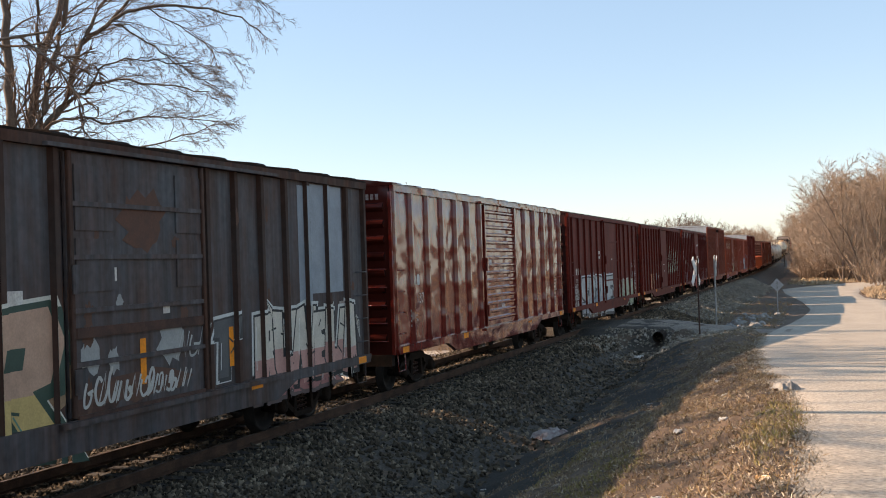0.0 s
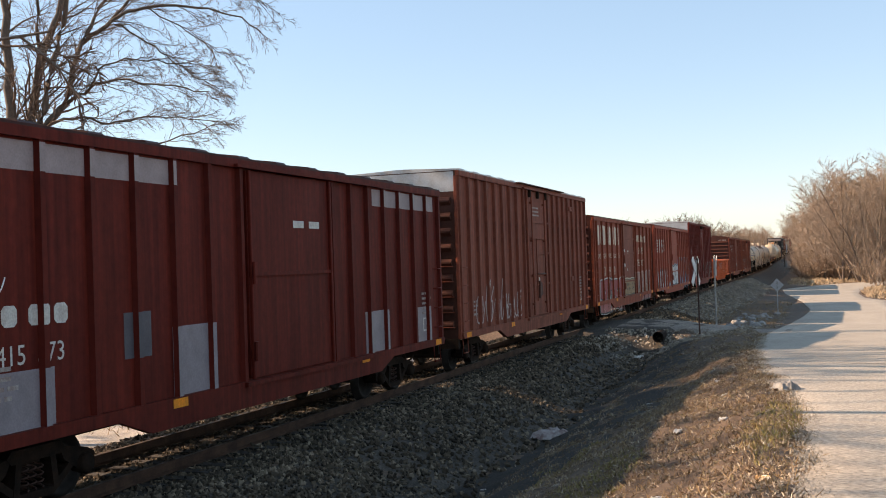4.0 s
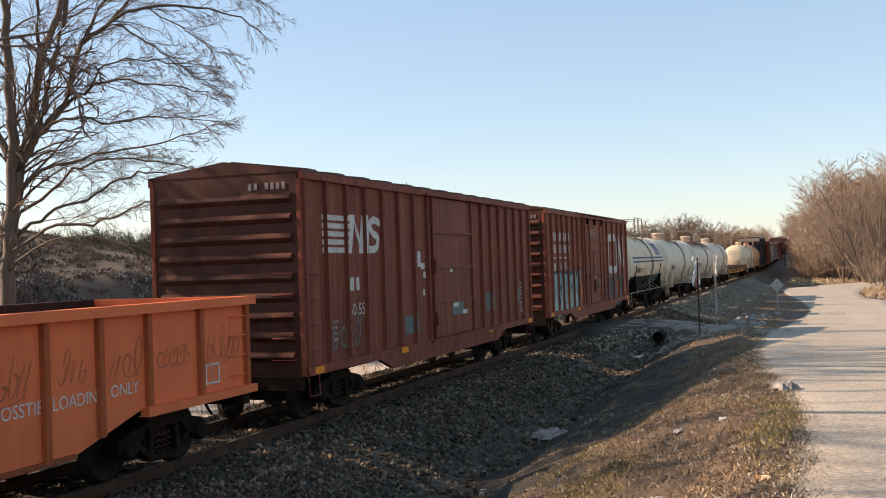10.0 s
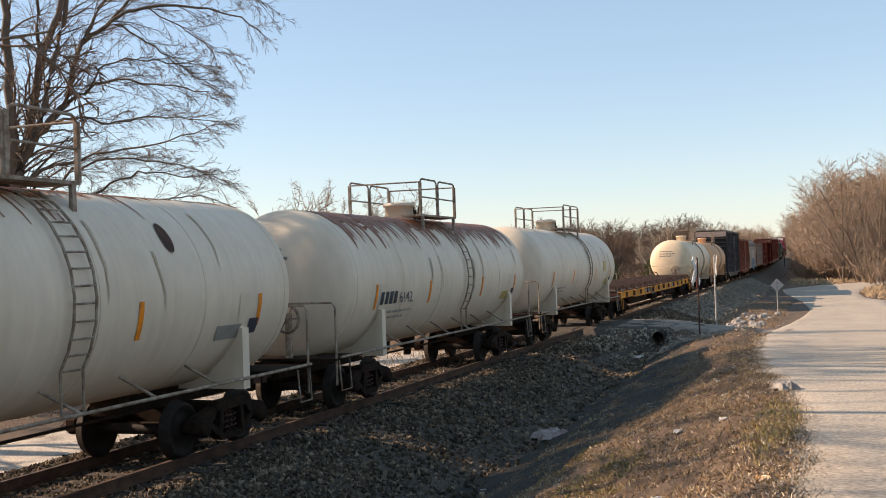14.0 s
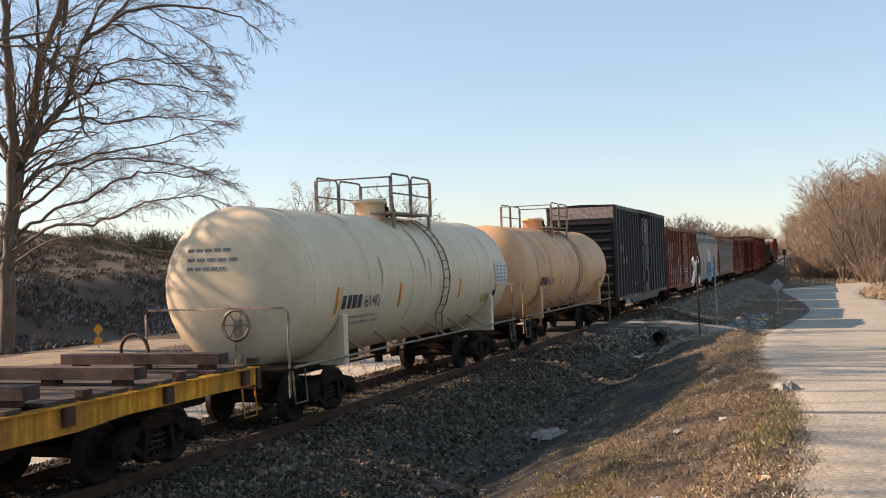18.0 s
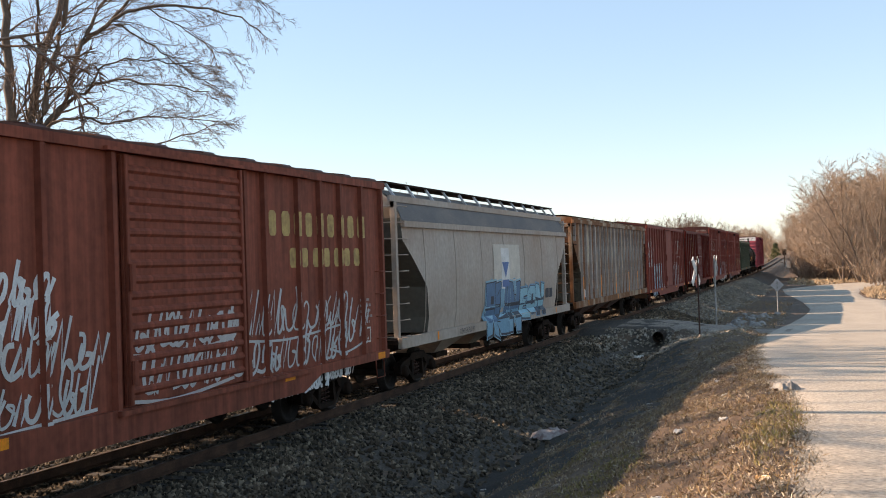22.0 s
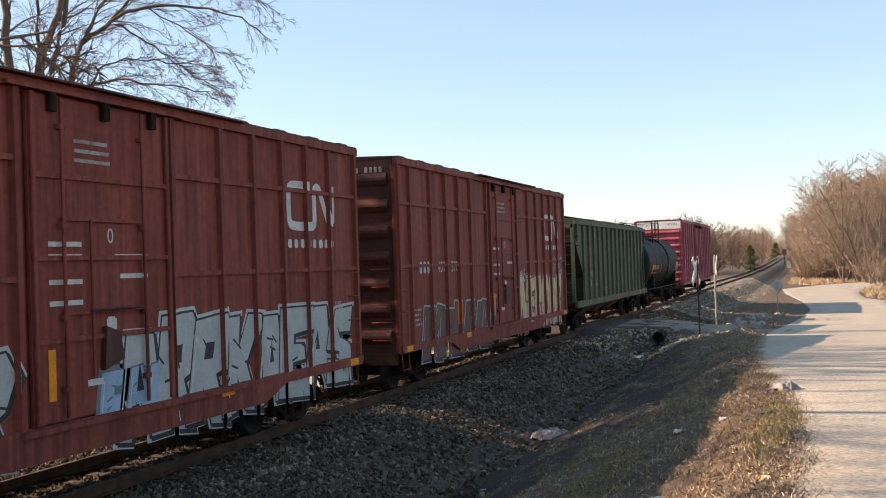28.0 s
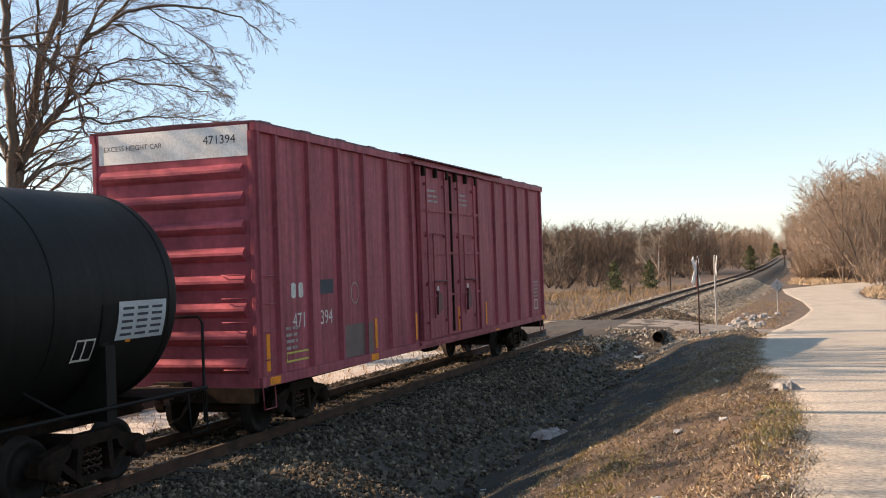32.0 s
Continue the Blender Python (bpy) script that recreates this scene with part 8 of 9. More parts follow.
def swept_limb(root, twigs, rnd, pts, r0, r1, shoots, reach):
    """One grown limb along a bent line, with branches that bear drooping twigs."""
    P = [Vector(q) for q in curve_pts(pts, 4)]
    n = len(P)
    rad = [r0 + (r1 - r0) * (i / (n - 1)) ** 0.8 for i in range(n)]
    P = [q + Vector((rnd.gauss(0, 1), rnd.gauss(0, 1), rnd.gauss(0, 1))) * 0.05 if 0 < i < n - 1 else q for i, q in enumerate(P)]
    part("limb" if r0 < 0.3 else "trunk", Shape().tube(P, rad, 8 if r0 > 0.1 else 5, True, False), M["bark"], root)
    spec = dict(BIG, kids=[0, 0, 7, 6], lift=[0, 0, -0.05, -0.07, -0.09], angle=[0.8, 0.6, 0.55, 0.6], min=0.0085, thick=0)
    for k in range(shoots):
        t = 0.18 + 0.81 * (k + rnd.random()) / shoots
        i = min(n - 2, int(t * (n - 1)))
        base = (P[i + 1] - P[i]).normalized()
        side = base.cross(Vector((rnd.gauss(0, 1), rnd.gauss(0, 1), rnd.gauss(0, 1)))).normalized()
        ang = rnd.uniform(0.3, 0.85)
        grow(rnd, root, twigs, P[i], base * math.cos(ang) + side * math.sin(ang) + Vector((0.25, 0.05, 0.05)), reach * rnd.uniform(0.55, 1.25) * (1.15 - 0.55 * t), max(0.013, rad[i] * 0.32), 2, spec, (M["bark"], M["twig"]))


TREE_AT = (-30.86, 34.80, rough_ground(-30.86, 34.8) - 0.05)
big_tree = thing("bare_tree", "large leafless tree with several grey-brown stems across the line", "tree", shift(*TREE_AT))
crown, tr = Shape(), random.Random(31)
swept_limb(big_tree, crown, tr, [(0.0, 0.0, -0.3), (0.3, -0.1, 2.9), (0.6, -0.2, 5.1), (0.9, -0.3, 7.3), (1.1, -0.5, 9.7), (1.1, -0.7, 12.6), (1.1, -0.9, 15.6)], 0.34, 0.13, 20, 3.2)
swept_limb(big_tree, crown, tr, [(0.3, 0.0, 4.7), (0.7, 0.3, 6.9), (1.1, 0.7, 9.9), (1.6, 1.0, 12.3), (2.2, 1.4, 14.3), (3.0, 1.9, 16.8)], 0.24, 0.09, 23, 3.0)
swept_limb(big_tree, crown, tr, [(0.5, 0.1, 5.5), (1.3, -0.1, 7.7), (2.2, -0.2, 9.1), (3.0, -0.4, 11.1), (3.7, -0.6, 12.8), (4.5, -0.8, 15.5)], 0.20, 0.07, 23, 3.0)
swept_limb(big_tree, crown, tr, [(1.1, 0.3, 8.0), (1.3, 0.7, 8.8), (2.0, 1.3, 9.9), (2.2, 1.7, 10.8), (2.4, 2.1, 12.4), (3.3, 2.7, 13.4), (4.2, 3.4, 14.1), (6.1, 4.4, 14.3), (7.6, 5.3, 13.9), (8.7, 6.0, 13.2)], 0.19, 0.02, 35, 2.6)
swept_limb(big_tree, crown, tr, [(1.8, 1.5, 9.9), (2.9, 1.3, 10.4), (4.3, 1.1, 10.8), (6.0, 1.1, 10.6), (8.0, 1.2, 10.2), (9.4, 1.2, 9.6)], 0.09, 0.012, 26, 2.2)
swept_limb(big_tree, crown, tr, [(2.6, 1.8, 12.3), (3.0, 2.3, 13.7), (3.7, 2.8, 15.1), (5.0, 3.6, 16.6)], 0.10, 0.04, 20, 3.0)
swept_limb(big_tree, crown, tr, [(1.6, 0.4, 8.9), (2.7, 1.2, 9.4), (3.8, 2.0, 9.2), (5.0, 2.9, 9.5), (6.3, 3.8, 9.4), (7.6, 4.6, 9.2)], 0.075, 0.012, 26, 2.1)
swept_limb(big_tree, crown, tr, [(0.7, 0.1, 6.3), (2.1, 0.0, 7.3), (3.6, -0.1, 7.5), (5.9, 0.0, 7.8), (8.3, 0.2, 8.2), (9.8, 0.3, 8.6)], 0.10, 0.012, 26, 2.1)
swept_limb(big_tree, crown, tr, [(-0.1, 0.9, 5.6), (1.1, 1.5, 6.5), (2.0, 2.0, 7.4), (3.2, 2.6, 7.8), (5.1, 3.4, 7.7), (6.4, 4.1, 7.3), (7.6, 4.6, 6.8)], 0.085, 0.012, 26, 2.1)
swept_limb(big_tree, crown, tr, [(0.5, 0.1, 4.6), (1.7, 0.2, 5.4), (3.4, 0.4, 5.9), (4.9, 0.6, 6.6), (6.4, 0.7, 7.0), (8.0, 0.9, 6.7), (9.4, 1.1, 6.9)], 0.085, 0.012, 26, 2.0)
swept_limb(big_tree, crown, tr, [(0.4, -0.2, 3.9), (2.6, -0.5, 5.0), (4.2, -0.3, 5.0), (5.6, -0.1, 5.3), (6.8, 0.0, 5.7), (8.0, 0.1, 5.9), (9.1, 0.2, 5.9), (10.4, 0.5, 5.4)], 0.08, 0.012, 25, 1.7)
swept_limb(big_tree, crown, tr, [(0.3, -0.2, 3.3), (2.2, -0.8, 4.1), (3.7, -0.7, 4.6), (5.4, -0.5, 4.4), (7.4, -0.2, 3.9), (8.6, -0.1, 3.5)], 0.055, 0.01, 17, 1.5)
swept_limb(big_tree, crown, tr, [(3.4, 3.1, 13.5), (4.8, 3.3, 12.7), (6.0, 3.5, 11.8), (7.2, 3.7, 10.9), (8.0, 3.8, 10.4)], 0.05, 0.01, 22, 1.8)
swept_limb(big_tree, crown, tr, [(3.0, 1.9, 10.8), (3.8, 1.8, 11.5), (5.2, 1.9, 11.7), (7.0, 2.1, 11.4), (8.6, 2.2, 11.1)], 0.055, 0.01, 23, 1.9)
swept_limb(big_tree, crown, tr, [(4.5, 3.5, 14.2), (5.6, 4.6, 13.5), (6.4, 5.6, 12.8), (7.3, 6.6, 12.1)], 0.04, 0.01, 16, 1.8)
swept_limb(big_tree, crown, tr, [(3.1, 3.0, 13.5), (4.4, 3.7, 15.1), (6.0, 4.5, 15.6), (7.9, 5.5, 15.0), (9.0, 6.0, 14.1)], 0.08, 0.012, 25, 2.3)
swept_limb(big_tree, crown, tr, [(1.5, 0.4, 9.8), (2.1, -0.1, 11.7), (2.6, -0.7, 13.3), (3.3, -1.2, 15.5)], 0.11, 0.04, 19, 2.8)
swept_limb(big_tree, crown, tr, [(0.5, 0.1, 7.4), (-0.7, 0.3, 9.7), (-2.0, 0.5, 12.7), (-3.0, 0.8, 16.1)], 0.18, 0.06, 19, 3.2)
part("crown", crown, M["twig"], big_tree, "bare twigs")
for i, (x, y) in enumerate([(-25.5, 8), (-25, 16.5), (-27, 1), (-26.5, 22.5)]):
    bare_tree("bare_tree", "tall leafless roadside tree that shades the line", (x, y, rough_ground(x, y)), [((0.1, -0.1, 1), 20, 0.3), ((-0.2, 0.15, 1), 17, 0.22), ((0.25, -0.3, 1), 17, 0.2)], dict(BIG, kids=[10, 7, 6, 4] if y > 16 else [7, 5, 4, 2], min=0.03), 40 + i, M["bark"], M["twig"])

SMALL = dict(depth=3, thick=0, seg=[6, 5, 4, 3], wander=[0.1, 0.16, 0.2, 0.25], lift=[0.04, 0.03, 0.02, 0.0], sides=[6, 4, 3, 3],
             kids=[9, 7, 7], angle=[0.65, 0.65, 0.7], ratio=[0.6, 0.55, 0.55], thin=[0.55, 0.5, 0.6], min=0.012)
SMALL["from"] = [0.25, 0.15, 0.1]


def at_view(px, dist):
    """Ground point under a sight line: px across a 1568-wide picture, dist metres away."""
    a = math.atan((px - 784) / 1904.9) - PSI
    x, y = dist * math.sin(a), dist * math.cos(a)
    return x, y, rough_ground(x, y)


for i, (px, dist, hgt) in enumerate([(500, 84, 8.3), (535, 88, 7.6), (560, 80, 6.8), (615, 92, 7), (655, 86, 8.4), (705, 90, 9), (730, 100, 8), (790, 105, 7.4), (830, 120, 7.4), (470, 96, 7), (590, 100, 7.5), (1160, 160, 8), (985, 170, 8), (680, 110, 8.5)]):
    pale = i in (4, 5, 6, 0, 11)
    bare_tree("sycamore" if pale else "bare_tree", "leafless tree with pale white limbs" if pale else "small leafless brown tree at the meadow edge", at_view(px, dist),
              [((0.15, 0, 1), hgt * 0.88, 0.15), ((-0.3, 0.1, 1), hgt * 0.7, 0.11)], dict(SMALL, min=0.024 if pale else 0.018), 60 + i, M["pale_bark"] if pale else M["bark"], M["pale_twig"] if pale else M["tan_twig"], "meadow trees")
DENSE = dict(SMALL, kids=[11, 8, 8], min=0.018, ratio=[0.5, 0.5, 0.5])
DENSE["from"] = [0.08, 0.08, 0.05]
for i, (px, dist, hgt) in enumerate([(1462, 165, 10.5), (1492, 158, 14.3), (1520, 156, 14), (1550, 155, 14), (1580, 154, 14.5), (1445, 178, 8.5), (1610, 154, 14), (1428, 200, 6.7)]):
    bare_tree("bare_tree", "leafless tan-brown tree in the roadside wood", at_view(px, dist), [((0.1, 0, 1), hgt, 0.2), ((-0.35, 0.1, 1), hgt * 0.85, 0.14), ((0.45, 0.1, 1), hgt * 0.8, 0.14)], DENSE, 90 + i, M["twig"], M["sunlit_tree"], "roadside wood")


def brush(name, label, mat, spots, seed, n, cat="brush"):
    """Low thickets: fans of thin upright stems, too many to count."""
    rng = np.random.default_rng(seed)
    V, F, k = [], [], 0
    base = [(-0.5, 0, 0), (0.5, 0, 0), (0.25, 0.06, 0.55), (0.0, 0.16, 1.0)]
    for x, y, w, hgt in spots:
        m = int(n)
        xy = rng.normal(0, 1, (m, 2)) * w * 0.45 + [x, y]
        z = np.array([ground_z(a, b) for a, b in xy]) + rng.uniform(0, 0.6, m) * hgt
        s = np.column_stack([rng.uniform(0.02, 0.05, m) * (hgt * 0.25 + 0.7), np.ones(m) * hgt, rng.uniform(0.15, 0.45, m) * hgt])
        v, f = scattered(base, [(0, 1, 2), (0, 2, 3)], np.column_stack([xy, z]), s, rng, tilt=0.75)
        V.append(v); F.append(f + k); k += len(v)
    tagged(new(name, mesh_from(name, np.concatenate(V), np.concatenate(F), mat)), label, cat, kind="stuff")


rr = random.Random(8)


def tree_template(seed, stems=1, kids=(11, 6, 5), lean=0.15, low=0.2, width=0.005):
    """A leafless tree one metre tall as arrays: a stem, limbs, branches and single-triangle twigs."""
    rng = random.Random(seed)
    V, F = [], []

    def ribbon(pts, w0, w1, planes):
        for q in range(planes):
            n = len(pts)
            if n == 2:
                d = pts[1] - pts[0]
                side = d.cross(Vector((rng.gauss(0, 1), rng.gauss(0, 1), 0.3))).normalized() * w0
                F.append((len(V), len(V) + 1, len(V) + 2))
                V.extend([pts[0] + side, pts[0] - side, pts[1]])
                continue
            d = (pts[-1] - pts[0]).normalized()
            side = d.cross(Vector((rng.gauss(0, 1), rng.gauss(0, 1), rng.gauss(0, 0.4)))).normalized()
            k = len(V)
            for i, p in enumerate(pts):
                w = w0 + (w1 - w0) * i / (n - 1)
                V.append(p + side * w)
                V.append(p - side * w)
            for i in range(n - 1):
                F.append((k + 2 * i, k + 2 * i + 1, k + 2 * i + 3))
                F.append((k + 2 * i, k + 2 * i + 3, k + 2 * i + 2))

    def branch(p, d, ln, w, level):
        seg = (5, 3, 2, 1)[level]
        pts, q, dd = [p], p.copy(), d.copy()
        for i in range(seg):
            dd = (dd + Vector((rng.gauss(0, 1), rng.gauss(0, 1), rng.gauss(0, 0.6))) * (0.06, 0.14, 0.2, 0.2)[level] + Vector((0, 0, 0.07))).normalized()
            q = q + dd * ln / seg
            pts.append(q.copy())
        ribbon(pts, w, w * 0.35, 2 if level < 2 else 1)
        if level == 3:
            return
        for k in range(kids[level]):
            t = (low if level == 0 else 0.12) + (0.99 - (low if level == 0 else 0.12)) * (k + rng.random()) / kids[level]
            i = min(seg - 1, int(t * seg))
            o = pts[i].lerp(pts[i + 1], t * seg - i)
            base = (pts[i + 1] - pts[i]).normalized()
            side = base.cross(Vector((rng.gauss(0, 1), rng.gauss(0, 1), rng.gauss(0, 1)))).normalized()
            a = rng.uniform(0.45, 0.95)
            branch(o, base * math.cos(a) + side * math.sin(a), ln * (0.50, 0.52, 0.55)[level] * rng.uniform(0.7, 1.2) * (1.15 - 0.6 * t), max(width * 0.42, w * (0.4, 0.5, 0.6)[level]), level + 1)

    for i in range(stems):
        a = rng.uniform(0, 6.28)
        d = Vector((math.cos(a) * lean, math.sin(a) * lean, 1)).normalized()
        branch(Vector((rng.uniform(-0.04, 0.04), rng.uniform(-0.04, 0.04), -0.03)), d, rng.uniform(0.75, 0.9), width * 2.2, 0)
    V = np.array([tuple(v) for v in V])
    V /= V[:, 2].max()
    return V, np.array(F)


TREES = [tree_template(k, 1 + k % 2) for k in (1, 2, 3, 4)]
FULL = [tree_template(k, 2, (12, 8, 6), 0.22, 0.12, 0.0042) for k in (11, 12, 13, 14)]
SHRUBS = [tree_template(20 + k, 4, (5, 4, 4), 0.5, 0.1, 0.008) for k in range(3)]


def woods(name, label, mat, spots, seed, shapes, cat, broad=(0.9, 1.25)):
    """Many leafless trees or shrubs, too many to count: spots are (x, y, z, height)."""
    rng = np.random.default_rng(seed)
    V, F, k = [], [], 0
    for x, y, z, h in spots:
        tv, tf = shapes[rng.integers(len(shapes))]
        a, w = rng.uniform(0, 6.28), h * rng.uniform(*broad)
        c_, s_ = math.cos(a) * w, math.sin(a) * w
        V.append(np.column_stack([x + c_ * tv[:, 0] - s_ * tv[:, 1], y + s_ * tv[:, 0] + c_ * tv[:, 1], z + h * tv[:, 2]]))
        F.append(tf + k)
        k += len(tv)
    tagged(new(name, mesh_from(name, np.concatenate(V), np.concatenate(F), mat)), label, cat, kind="stuff")


def spots_in(n, p0, p1, d0, d1, h0, h1, keep=None):
    out = []
    for _ in range(n):
        px, dist = rr.uniform(p0, p1), rr.uniform(d0, d1)
        x, y, z = at_view(px, dist)
        if keep is None or keep(x, y, px):
            out.append((x, y, z, rr.uniform(h0, h1)))
    return out


off_line = lambda x, y, px: x < TRACK_X - 9 or px > 1395
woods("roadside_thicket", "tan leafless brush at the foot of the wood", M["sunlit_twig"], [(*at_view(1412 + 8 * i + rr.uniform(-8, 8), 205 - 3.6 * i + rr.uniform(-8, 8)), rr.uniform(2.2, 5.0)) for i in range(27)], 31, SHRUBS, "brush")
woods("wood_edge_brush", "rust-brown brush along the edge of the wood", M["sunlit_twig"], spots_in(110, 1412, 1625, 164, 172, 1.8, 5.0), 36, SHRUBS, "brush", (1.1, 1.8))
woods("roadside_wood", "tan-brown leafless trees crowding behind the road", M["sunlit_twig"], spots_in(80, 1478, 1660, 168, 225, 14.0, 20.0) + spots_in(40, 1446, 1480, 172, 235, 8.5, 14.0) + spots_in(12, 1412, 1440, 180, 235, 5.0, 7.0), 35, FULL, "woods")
woods("meadow_thicket", "brown leafless thicket behind the meadow", M["far_twig"], spots_in(60, 470, 880, 88, 135, 1.0, 3.2), 33, SHRUBS, "brush")
woods("line_side_brush", "reddish brush beside the far track", M["sunlit_twig"], spots_in(75, 950, 1335, 105, 230, 0.8, 2.4, off_line), 34, SHRUBS, "brush")
woods("far_wood", "brown leafless woods on the rise behind the fields", M["far_twig"], spots_in(260, -150, 1300, 215, 420, 9.0, 12.5, off_line) + spots_in(150, 900, 1230, 185, 260, 8.0, 12.0, off_line) + spots_in(120, -60, 620, 205, 290, 9.0, 12.0), 77, FULL, "woods")
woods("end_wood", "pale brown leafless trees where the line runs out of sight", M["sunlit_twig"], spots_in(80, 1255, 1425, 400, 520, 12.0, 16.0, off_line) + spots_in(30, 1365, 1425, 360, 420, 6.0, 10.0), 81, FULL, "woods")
woods("far_pines", "dark green pines on the far rise", M["cedar"], spots_in(60, -40, 330, 200, 260, 9.5, 12.0), 79, TREES, "woods")
woods("field_edge_brush", "brown brush along the far field edge", M["far_twig"], spots_in(120, 850, 1290, 150, 215, 1.6, 4.6, off_line), 80, SHRUBS, "brush", (1.2, 2.0))
woods("far_underwood", "brown undergrowth at the foot of the far woods", M["far_twig"], spots_in(170, -150, 1400, 200, 360, 2.5, 6.0, off_line) + spots_in(80, -60, 560, 200, 270, 3.0, 5.5), 78, SHRUBS, "brush", (1.2, 1.9))


def tussocks(name, label, mat, seed, n, box, keep, size):
    """Clumps of bent winter grass: fans of blades from common feet."""
    rng = np.random.default_rng(seed)
    per = 16
    xy = []
    while len(xy) < n:
        x, y = rng.uniform(box[0], box[1]), rng.uniform(box[2], box[3])
        if keep(x, y, rng.random()):
            xy.append((x, y))
    xy = np.repeat(np.array(xy), per, 0) + rng.normal(0, size * 0.55, (n * per, 2)) * np.array([[0.6, 1.3]])
    z = np.array([ground_z(x, y) for x, y in xy]) - 0.02
    m = n * per
    s = np.column_stack([rng.uniform(0.03, 0.07, m), np.full(m, size * 0.9), rng.uniform(0.5, 1.1, m) * size])
    v, f = scattered([(-0.5, 0, 0), (0.5, 0, 0), (0.3, 0.25, 0.6), (0.0, 0.7, 0.8)], [(0, 1, 2), (0, 2, 3)], np.column_stack([xy, z]), s, rng, tilt=0.5)
    tagged(new(name, mesh_from(name, v, f, mat)), label, "grass", kind="stuff")


M["frost_grass"] = mixed("frosted_grass", [(0.20, 0.175, 0.16), (0.09, 0.07, 0.055), (0.42, 0.41, 0.40), (0.06, 0.045, 0.035), (0.16, 0.13, 0.115)])
M["knoll_grass"] = mixed("rough_brown_grass", [(0.20, 0.14, 0.10), (0.095, 0.065, 0.045), (0.34, 0.275, 0.22), (0.06, 0.04, 0.028), (0.15, 0.105, 0.075)])
low_side = lambda x, y: smooth(-39, -32, x) * 0.95
woods("knoll_brush", "low brown brush on the knoll", M["far_twig"], [(x, y, ground_z(x, y), rr.uniform(0.3, 0.9)) for x, y in [(rr.uniform(-36, -30.5), rr.uniform(30, 85)) for _ in range(60)]], 32, SHRUBS, "brush", (1.2, 2.0))
tussocks("frosted_tussocks", "frost-whitened grass tussocks low on the knoll", M["frost_grass"], 51, 2300, (-46, -30.5, 26, 84), lambda x, y, r: r < low_side(x, y) and noise.noise((x * 0.5, y * 0.16, 5)) > -0.15, 0.30)
tussocks("brown_tussocks", "rough brown grass tussocks high on the knoll", M["knoll_grass"], 52, 4600, (-66, -30.5, 28, 96), lambda x, y, r: r > low_side(x, y) and noise.noise((x * 0.9, y * 0.2, 9)) > -0.12, 0.30)


M["young_cedar"] = mixed("young_cedar_green", [(0.06, 0.075, 0.03), (0.10, 0.11, 0.05), (0.14, 0.13, 0.07)])


def cedar(at, hgt, seed):
    rng = np.random.default_rng(seed)
    t = thing("cedar", "small dark green cedar tree", "tree", shift(*at), "cedars")
    part("trunk", Shape().tube([(0, 0, -0.1), (0, 0, hgt * 0.9)], [0.09, 0.02], 6), M["bark"], t)
    n = 900
    z = rng.uniform(0.05, 1, n) ** 1.2
    r = (1 - z) ** 0.55 * hgt * 0.36 * rng.uniform(0.4, 1.25, n) * (0.8 + 0.3 * np.sin(z * 23 + seed))
    a = rng.uniform(0, 6.28, n)
    pos = np.column_stack([r * np.cos(a), r * np.sin(a), z * hgt])
    v, f = scattered([(-0.5, 0, 0), (0.5, 0, 0), (0.0, 0.5, 1.0)], [(0, 1, 2)], pos, np.column_stack([np.full(n, 0.12), np.full(n, 0.12), np.full(n, 0.3)]) * hgt / 3, rng, tilt=1.0)
    part("crown", mesh_from("crown", v, f, M["young_cedar"]), None, t)


for px, dist, hgt, s in ((1085, 118, 3.2, 1), (1148, 124, 3.2, 2), (1327, 190, 4.2, 3), (770, 118, 5.5, 4), (1372, 330, 6, 5), (745, 122, 4.0, 6)):
    cedar(at_view(px, dist), hgt, s)


# ---- the crossing and things along the line ----
M["galv"] = material("weathered_galvanised_post", (0.40, 0.39, 0.37), 0.6, 0.3, (0.28, 0.25, 0.22), 0.4, 8)
M["sign_white"] = material("white_sign_board", (0.72, 0.71, 0.68), 0.6, 0, (0.55, 0.5, 0.45), 0.3, 5)
M["sign_back"] = material("bare_sign_back", (0.34, 0.34, 0.335), 0.5, 0.3, (0.34, 0.32, 0.3), 0.35, 6)
M["red_strip"] = material("red_reflective_strip", (0.55, 0.07, 0.05), 0.5, 0, (0.4, 0.08, 0.06), 0.3, 10)
M["sign_yellow"] = material("yellow_sign_sheet", (0.66, 0.30, 0.025), 0.6, 0, (0.5, 0.22, 0.03), 0.3, 8)
M["dirt"] = material("pale_dirt_track", (0.30, 0.225, 0.15), 0.95, 0, (0.22, 0.155, 0.10), 0.5, 0.6, grain=0.2, bump=0.4, bump_scale=18)
M["concrete"] = material("old_concrete", (0.30, 0.28, 0.255), 0.9, 0, (0.2, 0.18, 0.16), 0.45, 4, bump=0.3)


